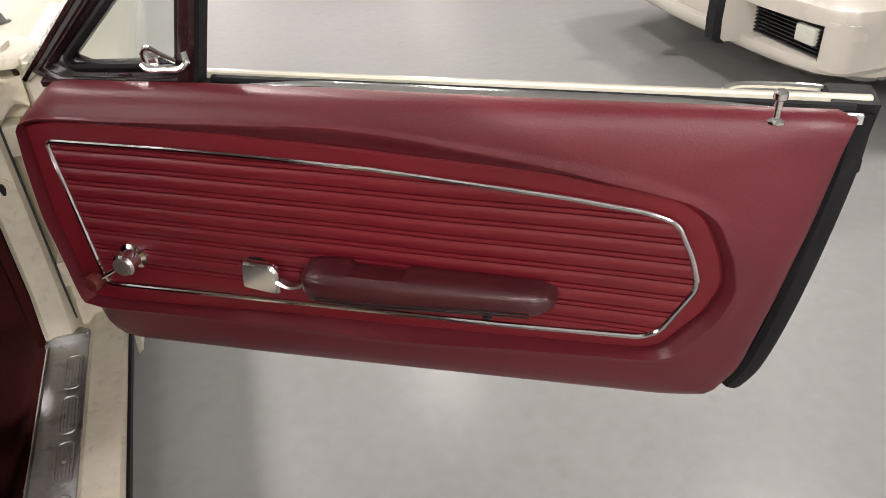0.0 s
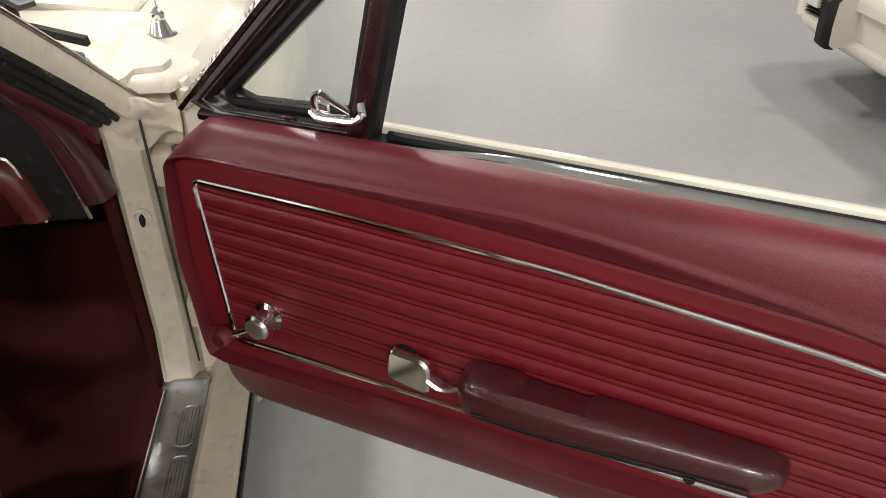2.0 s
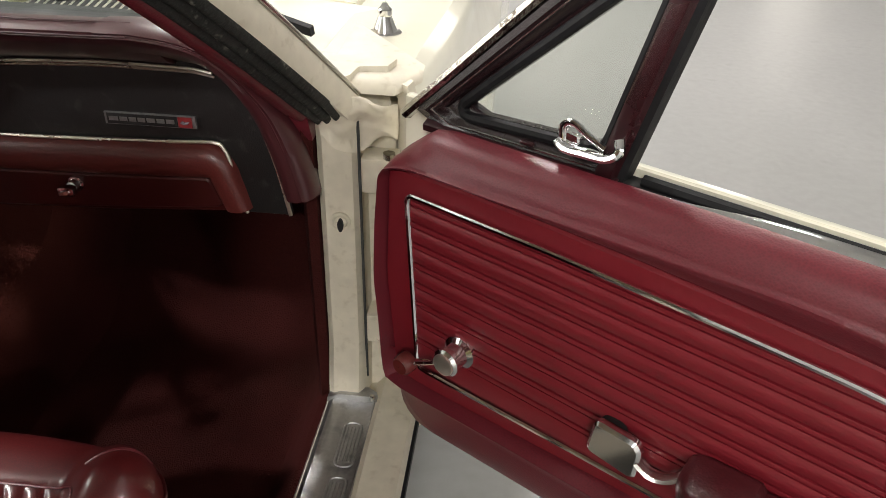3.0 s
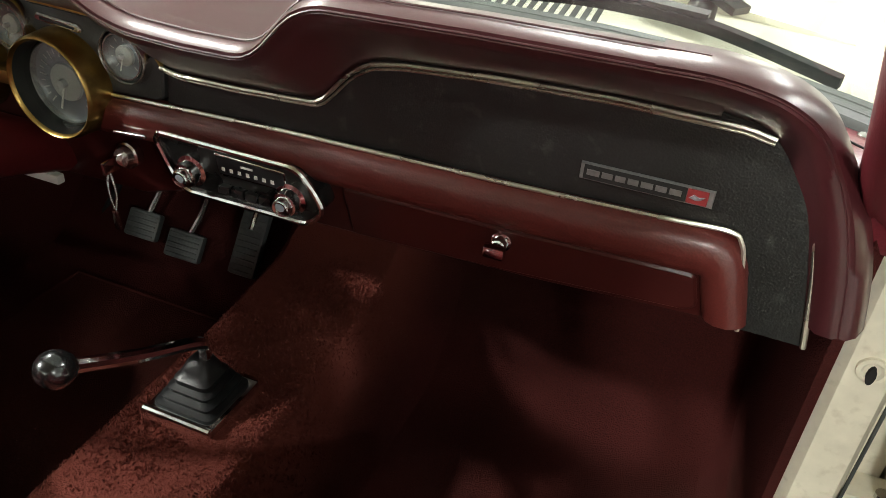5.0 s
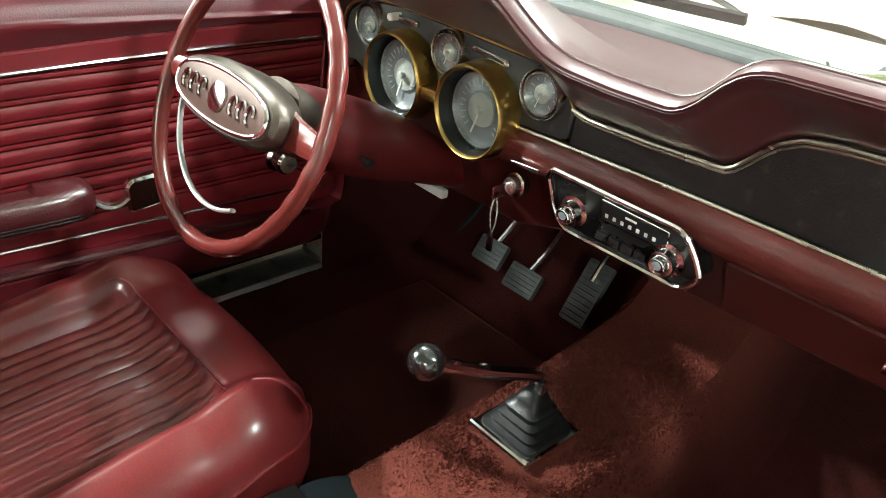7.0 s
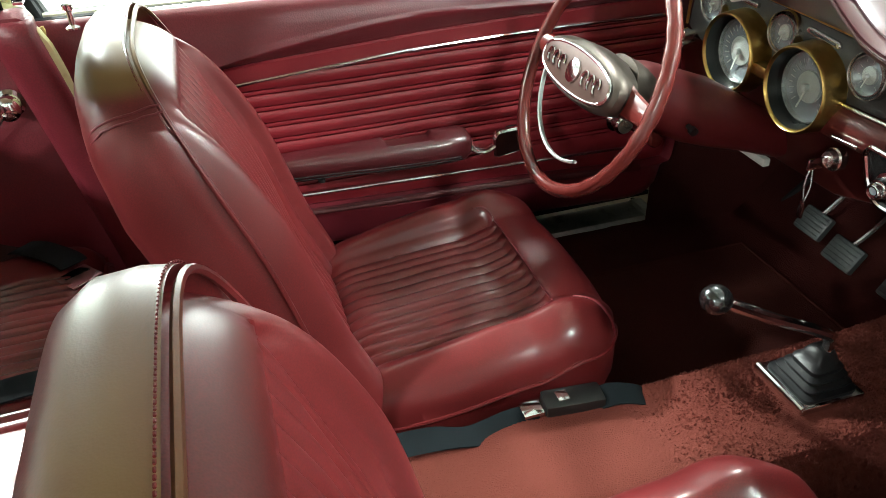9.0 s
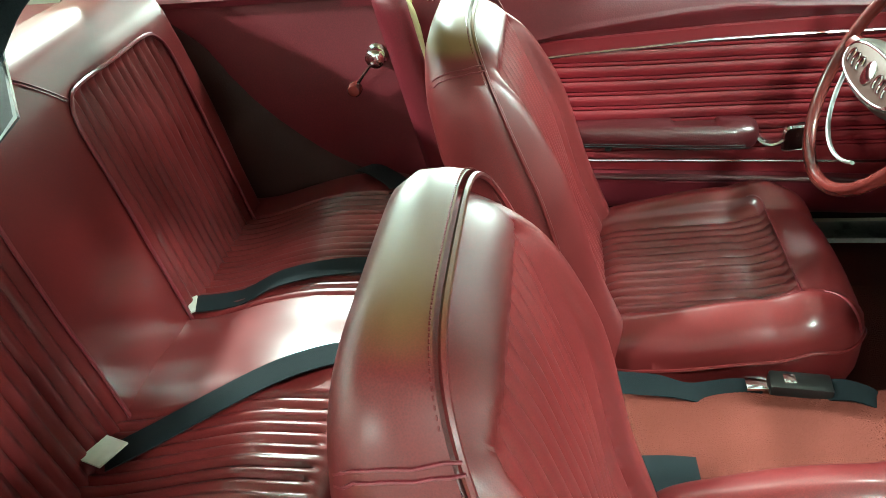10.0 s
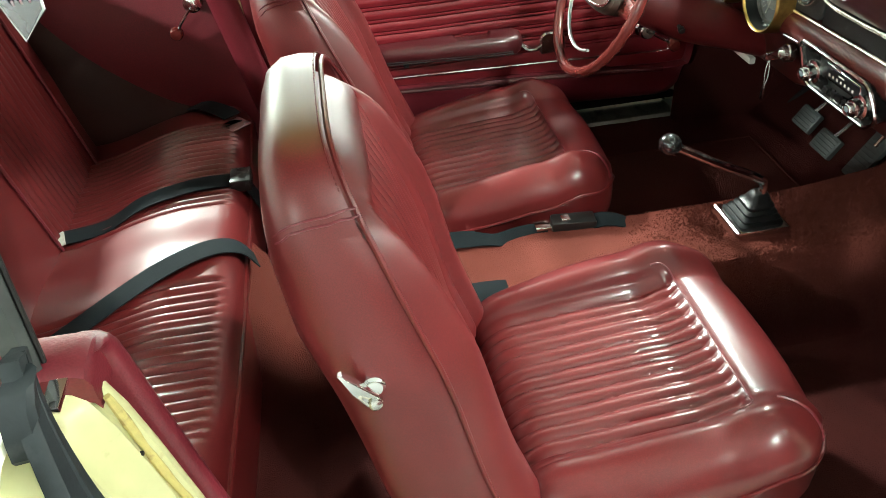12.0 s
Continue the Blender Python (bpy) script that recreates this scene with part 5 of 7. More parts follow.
gauge(-0.270, 0.774, 0.066, 0.036, "large_gauge", DIAL)
gauge(-0.440, 0.776, 0.066, 0.036, "large_gauge", DIAL)
gauge(-0.345, 0.836, 0.033, 0.012, "small_gauge", DIAL)
gauge(-0.166, 0.829, 0.034, 0.012, "small_gauge", DIAL)
gauge(-0.530, 0.832, 0.033, 0.012, "small_gauge", DIAL)
part("gauge_bridge", box(-0.378, -0.332, FY - 0.035, FY, 0.762, 0.782, 0.005), GOLD, dash, "brassy bridge between the gauges")
part("dash_switch", plate(rounded([(-0.305, 0.852), (-0.300, 0.858), (-0.235, 0.853), (-0.230, 0.846), (-0.236, 0.843), (-0.300, 0.848)], 0.003, 3), face, 0.004, 0.010, 0.002), DULL_CHROME, dash, "chrome slotted switch")
part("switch_slot", plate(rounded([(-0.294, 0.8545), (-0.240, 0.850), (-0.240, 0.8465), (-0.294, 0.851)], 0.001, 2), face, 0.004, 0.0108, 0.0005), DARK, dash)
part("dash_switch", plate(rounded([(-0.470, 0.862), (-0.420, 0.860), (-0.420, 0.852), (-0.470, 0.854)], 0.003, 3), face, 0.004, 0.012, 0.002), DULL_CHROME, dash, "chrome slotted switch")
part("knob", disc((-0.468, FY - 0.004, 0.858), (0, -1, 0), [(0, 0.006), (0.02, 0.006), (0.022, 0.004)], 14), WHITE_MARK, dash)
for x, z in ((-0.582, 0.765), (-0.585, 0.745)):
    part("knob", disc((x, FY - 0.004, z), (0, -1, 0), [(0, 0.006), (0.016, 0.006), (0.018, 0.011), (0.030, 0.011), (0.032, 0.008)], 16), CHROME, dash, "chrome pull knob")
part("knob", disc((-0.415, 0.0, 0.716), (0, -1, 0), [(0, 0.006), (0.010, 0.006), (0.012, 0.009), (0.022, 0.009), (0.023, 0.006)], 16), CHROME, dash, "chrome pull knob")

# emblem on the black panel
emb = part("emblem", plate([(0.3985, 0.8100), (0.3985, 0.8280), (0.5300, 0.8280), (0.5300, 0.8100)], face, 0.0, 0.004, 0.001), BADGE_METAL, dash, "grey framed name badge")
part("badge_field", plate([(0.4022, 0.8113), (0.4022, 0.8267), (0.504, 0.8267), (0.504, 0.8113)], face, 0.003, 0.0046, 0.0004), DARK, emb)
part("badge_end", plate([(0.5045, 0.8113), (0.5045, 0.8267), (0.5245, 0.8267), (0.5245, 0.8113)], face, 0.003, 0.0046, 0.0004), RED_MARK, emb, "red badge end")
part("badge_mark", plate([(0.507, 0.8175), (0.511, 0.8215), (0.516, 0.8195), (0.522, 0.8208), (0.518, 0.8165), (0.513, 0.8155)], face, 0.004, 0.0056, 0.0004), DIAL, emb)
for u0, w in ((0.4055, 0.0130), (0.4207, 0.0112), (0.4343, 0.0102), (0.4469, 0.0106), (0.4599, 0.0118), (0.4741, 0.0112), (0.4877, 0.0118)):
    part("badge_bar", plate([(u0, 0.8160), (u0, 0.8222), (u0 + w, 0.8222), (u0 + w, 0.8160)], face, 0.004, 0.0056, 0.0006), BADGE_METAL, emb)

# radio
radio = thing("car_radio", (-0.01, 0.0, 0.66), "chrome-framed push-button car radio with two knobs", "radio")
RF = lambda x, n, z: V((x, -0.004 + (0.74 - z) * 0.16 - n, z))
bez = rounded([(-0.119, 0.738), (-0.106, 0.694), (-0.090, 0.670), (0.090, 0.672), (0.114, 0.697), (0.104, 0.722), (0.084, 0.750), (-0.112, 0.750)], 0.013, 5)
part("backing", plate(grown(bez, -0.003), RF, -0.03, 0.004, 0.001), BLACK_PLASTIC, radio, "black radio face")
part("bezel", tube([RF(x, 0.006, z) for x, z in bez], 0.0042, 8, closed=True), CHROME, radio, "chrome radio frame")
scale_w = part("tuning_window", plate(rounded([(-0.032, 0.742), (-0.031, 0.712), (0.066, 0.712), (0.066, 0.740)], 0.002, 2), RF, 0.003, 0.007, 0.001), CHROME, radio, "tuning scale window")
part("scale", plate([(-0.030, 0.7395), (-0.029, 0.7145), (0.064, 0.7145), (0.064, 0.7375)], RF, 0.006, 0.0078, 0.0004), DIAL_BLACK, scale_w)
for k in range(7):
    x = -0.021 + k * 0.0115
    part("scale_mark", box(x - 0.0022, x + 0.0022, RF(x, 0.0086, 0.722).y, RF(x, 0.0074, 0.722).y, 0.7200, 0.7250), WHITE_MARK, scale_w, smooth=False)
part("scale_mark", box(0.006, 0.022, RF(0, 0.0088, 0.732).y, RF(0, 0.0076, 0.732).y, 0.7310, 0.7335), WHITE_MARK, scale_w, smooth=False)
for k in range(5):
    x = -0.024 + k * 0.0195
    part("push_button", box(x - 0.0085, x + 0.0085, RF(x, 0.013, 0.692).y, RF(x, 0.003, 0.692).y, 0.6865, 0.6975, 0.002), BLACK_PLASTIC, radio, "black push button")
for x, z in ((-0.072, 0.706), (0.070, 0.705)):
    kb = part("knob", disc(RF(x, 0.004, z), (0, -1, -0.1), [(0, 0.021), (0.004, 0.021), (0.006, 0.016), (0.018, 0.0155), (0.0185, 0.012), (0.026, 0.0115), (0.028, 0.010), (0.027, 0.007), (0.027, 0.0)], 30), CHROME, radio, "chrome tuning knob")
    part("knob_face", disc(RF(x, 0.0295, z), (0, -1, -0.1), [(0, 0.0085), (0.0015, 0.0085), (0.002, 0.0)], 20), DIAL, kb)

# steering column and wheel
AX0, AX1 = V((-0.367, 0.02, 0.656)), V((-0.367, -0.312, 0.806))
axis = (AX1 - AX0).normalized()
col = thing("steering_column", (-0.36, 0.0, 0.66), "red steering column shroud", "steering column")
L = (AX1 - AX0).length
part("shroud", disc(AX0, axis, [(-0.05, 0.034), (0.03, 0.040), (0.10, 0.050), (0.16, 0.055), (0.22, 0.052), (0.272, 0.048), (0.295, 0.043), (0.298, 0.03)], 32), COLUMN_RED, col, "red column shroud")
part("collar", disc(AX0 + axis * 0.285, axis, [(0, 0.030), (0.02, 0.032), (0.04, 0.030)], 24), DULL_CHROME, col)
stalk = part("indicator_stalk", tube([AX0 + axis * 0.26 + V((-0.03, 0, 0)), AX0 + axis * 0.26 + V((-0.12, -0.01, 0.0))], 0.004, 8), CHROME, col, "chrome indicator stalk")
part("knob", disc(AX0 + axis * 0.26 + V((-0.12, -0.01, 0)), (-1, 0, 0), [(0, 0.004), (0.002, 0.008), (0.018, 0.007), (0.02, 0.0)], 12), BLACK_PLASTIC, stalk)
part("flasher_knob", disc(AX0 + axis * 0.20 + V((0.052, 0, -0.018)), (1, 0, -0.2), [(0, 0.004), (0.010, 0.004), (0.011, 0.007), (0.02, 0.007), (0.021, 0.004)], 14), BLACK_PLASTIC, col, "small black flasher knob")

sw = thing("steering_wheel", AX1, "large red steering wheel with a badge bar across its hub", "steering wheel")
WX = V((1, 0, 0))
WY = WX.cross(axis).normalized() * -1
if WY.z < 0:
    WY = -WY
wp = lambda a, r, h: AX1 + WX * (r * math.cos(a)) + WY * (r * math.sin(a)) + axis * h
N = 96
rim = tube([wp(2 * math.pi * k / N, 0.1775, 0.0) for k in range(N)], 0.0108, 12, closed=True, taper=[1 + (0.07 * math.sin(2 * math.pi * k / 3.2) if k < 14 or k > 80 else 0) for k in range(N)])
rim_ob = part("rim", rim, RED_PLASTIC, sw, "glossy red plastic rim")
for sgn in (1, -1):
    a0 = 0 if sgn > 0 else math.pi
    rings = []
    for r, w, t, h in ((0.04, 0.034, 0.016, -0.012), (0.08, 0.028, 0.012, -0.010), (0.12, 0.020, 0.009, -0.006), (0.165, 0.016, 0.008, -0.002), (0.178, 0.015, 0.008, 0)):
        c = AX1 + WX * (r * sgn) + axis * h
        rings.append([c + WY * (w * math.cos(q)) + axis * (t * math.sin(q)) for q in [k * math.pi / 6 for k in range(12)]])
    part("spoke", loft(rings), RED_PLASTIC, sw, "red plastic spoke")
ell = lambda rx, ry, h, n=40, p=0.75: [AX1 + WX * (rx * math.copysign(abs(math.cos(2 * math.pi * k / n)) ** 1.0, math.cos(2 * math.pi * k / n))) + WY * (ry * math.copysign(abs(math.sin(2 * math.pi * k / n)) ** p, math.sin(2 * math.pi * k / n))) + axis * h for k in range(n)]
hub = part("hub_pad", loft([ell(0.05, 0.036, -0.045), ell(0.105, 0.043, -0.020), ell(0.121, 0.044, 0.008), ell(0.119, 0.040, 0.020), ell(0.112, 0.036, 0.025)]), HUB_GREY, sw, "grey metal hub pad")
part("badge_bar", loft([ell(0.106, 0.031, 0.024), ell(0.106, 0.031, 0.0275), ell(0.102, 0.027, 0.0285)]), material("badge_brown", (0.10, 0.055, 0.045), 0.4, metal=0.3, scale=60, bump=0.05), hub, "dark badge field")
part("badge_frame", tube(ell(0.106, 0.031, 0.027), 0.0026, 8, closed=True), CHROME, hub)
for i, xx in enumerate((-0.078, -0.059, -0.038, 0.038, 0.057, 0.075)):
    part("badge_letter", tube([AX1 + WX * (xx + 0.0075 * math.cos(q)) + WY * (0.011 * math.sin(q)) + axis * 0.030 for q in [k * math.pi / 8 for k in range(13)]], 0.0022, 6), CHROME, hub)
part("badge_medallion", disc(AX1 + axis * 0.027, axis, [(0, 0.019), (0.004, 0.018), (0.006, 0.012), (0.0062, 0.0)], 28), CHROME, hub, "round chrome medallion")
part("hub_block", loft([ell(0.05, 0.045, -0.05, p=0.6), ell(0.045, 0.04, -0.10, p=0.6)]), HUB_GREY, sw)
part("horn_ring", tube([wp(math.radians(172 + 6.0 * k), 0.132, -0.002) for k in range(22)], 0.0030, 8, flat=1.5), PALE_METAL, sw, "chrome half horn ring")

# keys in the ignition, a pull bar and pedals
keys = thing("key_set", (-0.19, -0.004, 0.58), "keys on a bead chain hanging from the ignition", "keys")
part("ignition", disc((-0.188, 0.02, 0.690), (0, -1, 0.1), [(0, 0.018), (0.012, 0.018), (0.014, 0.015), (0.022, 0.012), (0.023, 0.0)], 20), DULL_CHROME, keys, "ignition switch")
part("key", box(-0.190, -0.186, -0.035, -0.002, 0.680, 0.698, 0.001), CHROME, keys)
beads = bmesh.new()
for sgn in (-1, 1):
    for k in range(20):
        t = k / 19
        bmesh.ops.create_icosphere(beads, subdivisions=1, radius=0.0020, matrix=Matrix.Translation((-0.194 + sgn * 0.006 * math.sin(math.pi * t), -0.020, 0.682 - 0.062 * t)))
part("chain", beads, DULL_CHROME, keys)
part("fob", box(-0.199, -0.189, -0.023, -0.018, 0.592, 0.621, 0.002), DULL_CHROME, keys)
pull = thing("brake_release", (-0.42, 0.05, 0.583), "white pull handle below the dashboard", "handle")
part("grip", box(-0.445, -0.366, 0.043, 0.057, 0.583, 0.598, 0.003), WHITE_MARK, pull)
part("stem", box(-0.430, -0.416, 0.050, 0.10, 0.586, 0.640, 0.002), DARK, pull)


def pedal(x, y, z, w, h, tilt, name, label, arm_to):
    ob = thing(name, (x, y, z - h / 2), label, "pedal", "pedals")
    m = Matrix.Translation((x, y, z)) @ Matrix.Rotation(radians(tilt), 4, "X")
    pad_bm = box(-w / 2, w / 2, -0.010, 0.006, -h / 2, h / 2, 0.006)
    p = part("pad", moved(pad_bm, m), PEDAL, ob, "ribbed black rubber pedal pad")
    n = max(3, int(h / 0.011))
    for k in range(n):
        zz = -h / 2 + 0.008 + (h - 0.016) * k / (n - 1)
        part("ridge", moved(tube([(-w / 2 + 0.006, -0.0105, zz), (w / 2 - 0.006, -0.0105, zz)], 0.0018, 6), m), PEDAL, p)
    part("arm", tube(arc([(x, y + 0.006, z + h * 0.2), (x + (arm_to[0] - x) * 0.3, y + 0.05, z + 0.08), arm_to], 6), 0.006, 8), DULL_CHROME, ob, "bare steel pedal arm")


pedal(-0.462, 0.295, 0.355, 0.075, 0.055, -35, "clutch_pedal", "black rubber clutch pedal on a steel arm", (-0.40, 0.40, 0.60))
pedal(-0.368, 0.295, 0.335, 0.080, 0.055, -35, "brake_pedal", "black rubber brake pedal on a steel arm", (-0.30, 0.40, 0.60))
pedal(-0.212, 0.290, 0.392, 0.056, 0.125, -34, "accelerator_pedal", "long black rubber accelerator pedal", (-0.20, 0.45, 0.52))
part("kick_vent", tube([(-0.60, 0.30, 0.30), (-0.52, 0.42, 0.52)], 0.008, 8), RUBBER, body)

# gear lever
gl = thing("gear_lever", (-0.013, -0.10, 0.425), "chrome gear lever with a dark ball knob in a rubber boot", "gear lever")
zb = carpet_z(0, -0.1)
part("boot_frame", moved(box(-0.051, 0.051, -0.052, 0.052, -0.012, 0.004, 0.002), Matrix.Translation((-0.012, -0.105, zb + 0.0095))), CHROME, gl, "chrome boot frame")
part("frame_lip", tube([(-0.062, -0.156, zb + 0.0115), (0.038, -0.156, zb + 0.0115)], 0.0055, 10), CHROME, gl, "chrome front lip of the boot frame")
rings = []
for k, (h, w) in enumerate(((0.005, 0.045), (0.010, 0.0445), (0.013, 0.037), (0.019, 0.039), (0.023, 0.031), (0.029, 0.033), (0.033, 0.026), (0.040, 0.027), (0.045, 0.021), (0.052, 0.019), (0.060, 0.015), (0.064, 0.010))):
    poly = rounded([(-w, -w), (w, -w), (w, w), (-w, w)], 0.012, 4)
    rings.append([V((-0.012 + x, -0.105 + y + h * 0.1, zb + 0.008 + h)) for x, y in poly])
part("boot", loft(rings), BOOT_RUBBER, gl, "pleated black rubber boot")
part("shaft", tube(arc([(-0.010, -0.098, zb + 0.05), (-0.006, -0.098, zb + 0.088), (-0.004, -0.118, zb + 0.110), (-0.008, -0.20, zb + 0.152), (-0.016, -0.28, zb + 0.196)], 6), 0.0085, 10), CHROME, gl, "bent chrome shaft")
part("knob", disc((-0.016, -0.274, zb + 0.194), (-0.02, -0.87, 0.42), [(0.002, 0.009), (0.005, 0.0115), (0.010, 0.0160), (0.017, 0.0192), (0.024, 0.0202), (0.031, 0.0190), (0.038, 0.0145), (0.043, 0.008), (0.0445, 0.0)], 32), GUNMETAL, gl, "glossy dark ball knob")

# wipers on the cowl
def wiper(pivot, blade_line, arm_line, label):
    w = thing("windshield_wiper", pivot, label, "wiper", "wipers")
    x, y, z = pivot
    part("pivot", disc(pivot, (0, 0, 1), [(-0.03, 0.020), (0.012, 0.020), (0.022, 0.015), (0.028, 0.010), (0.029, 0.0)], 18), BLACK_PLASTIC, w)
    part("arm_head", strip(arc([(x + 0.05, y - 0.03, z + 0.014), (x, y, z + 0.026), (x - 0.075, y + 0.012, z + 0.024)], 6), 0.017, 0.010, (0, 0, 1)), BLACK_PLASTIC, w, "broad black arm head")
    part("arm", tube(arc(arm_line, 6), 0.0048, 8), BLACK_PLASTIC, w, "thin black arm")
    part("blade", strip(arc(blade_line, 8), 0.0050, 0.016, (0, -0.35, 1)), RUBBER, w, "black rubber blade")
    mid = len(blade_line) // 2
    part("blade_bridge", strip(arc([V(p) + V((0, 0.004, 0.015)) for p in blade_line[mid - 1:mid + 2]], 6), 0.0075, 0.008, (0, -0.2, 1)), BLACK_PLASTIC, w, "black blade bridge")


wiper((0.455, 0.424, 0.892), [(0.175, 0.322, 0.893), (0.25, 0.338, 0.896), (0.335, 0.350, 0.897), (0.47, 0.338, 0.892), (0.632, 0.272, 0.872)],
      [(0.38, 0.436, 0.916), (0.28, 0.430, 0.918), (0.195, 0.400, 0.912), (0.18, 0.36, 0.908)], "black windshield wiper lying on the cream cowl")
wiper((-0.36, 0.424, 0.892), [(-0.585, 0.290, 0.874), (-0.47, 0.335, 0.892), (-0.36, 0.352, 0.897), (-0.24, 0.360, 0.898), (-0.10, 0.372, 0.900)],
      [(-0.30, 0.436, 0.916), (-0.22, 0.430, 0.918), (-0.16, 0.410, 0.914), (-0.12, 0.385, 0.910)], "black windshield wiper lying on the cream cowl")
jet = thing("washer_jet", (0.070, 0.290, 0.875), "washer jet with a yellowed plastic pipe on the cowl", "washer jet")
part("body", disc((0.070, 0.290, 0.868), (0, 0, 1), [(0, 0.013), (0.014, 0.012), (0.020, 0.008), (0.026, 0.004), (0.027, 0)], 14), DULL_CHROME, jet)
part("nozzle", tube([(0.070, 0.290, 0.885), (0.064, 0.280, 0.902)], 0.0025, 8), DULL_CHROME, jet)
part("pipe", tube(arc([(0.078, 0.294, 0.884), (0.110, 0.325, 0.890), (0.160, 0.378, 0.897)], 5), 0.0055, 8), LOCK_PAINT, jet, "yellowed plastic pipe")

# ---------------------------------------------------------------- seats
def squircle(a, b, p):
    m = max(abs(a), abs(b))
    if m < 1e-9:
        return 0.0, 0.0, 0.0
    s = 1.0 / ((abs(a / m) ** p + abs(b / m) ** p) ** (1 / p))
    return a * s, b * s, m


def ribs(x, pitch):
    """Rolled ribs: rounded ridges with tight grooves between."""
    t = (x / pitch) % 1.0
    return abs(math.sin(math.pi * t)) ** 0.6


CUSH = (0.0, -0.520, 0.238, 0.212)   # centre x, y; half width, half length
INSET = (0.154, -0.74, -0.402)        # half width, rear y, front y
PITCH = 0.0234


def cushion_top(x, y, m):
    edge = max(0.0, (m - 0.66) / 0.34)
    z = 0.498 - 0.016 * smoothstep(-0.45, -0.72, y) + 0.024 * smoothstep(-0.47, -0.385, y)
    z += (0.022 + 0.018 * smoothstep(-0.70, -0.45, y)) * smoothstep(0.12, 0.178, abs(x)) * (1 - 0.35 * smoothstep(-0.44, -0.34, y))
    z -= 0.072 * (1 - math.sqrt(max(0.0, 1 - edge ** 2.3)))
    dx, dy = INSET[0] - abs(x), INSET[2] - y
    d = min(dx, dy) if dx > 0.03 or dy > 0.03 else 0.03 - math.hypot(max(0, 0.03 - dx), max(0, 0.03 - dy))
    if d > 0:
        k = smoothstep(0.0, 0.010, d)
        z += -0.013 * k * (1 - 0.5 * smoothstep(0.0, 0.08, d)) + 0.0078 * (ribs(x + PITCH / 2, PITCH) - 0.3) * k
    return z + 0.0014 * noise.noise((x * 6, y * 6, 5)) + 0.0004 * noise.noise((x * 18, y * 14, 7))


LEAN = [18.5]


def back_frame(x, h, n):
    """x across, h metres up the back from its foot, n metres out of its front."""
    lean = radians(LEAN[0])
    y = -0.735 - h * math.sin(lean) + 0.022 * smoothstep(0.0, 0.25, h)
    return V((x, y + n * math.cos(lean), 0.563 + h * math.cos(lean) + n * math.sin(lean)))


FOOT, HEAD = -0.135, 0.468
HALF = [(-0.14, 0.232), (0.0, 0.226), (0.10, 0.218), (0.20, 0.207), (0.30, 0.192), (0.38, 0.180), (0.48, 0.170)]
THICK = [(-0.14, 0.140), (0.0, 0.140), (0.2, 0.140), (0.32, 0.138), (0.40, 0.124), (0.48, 0.100)]


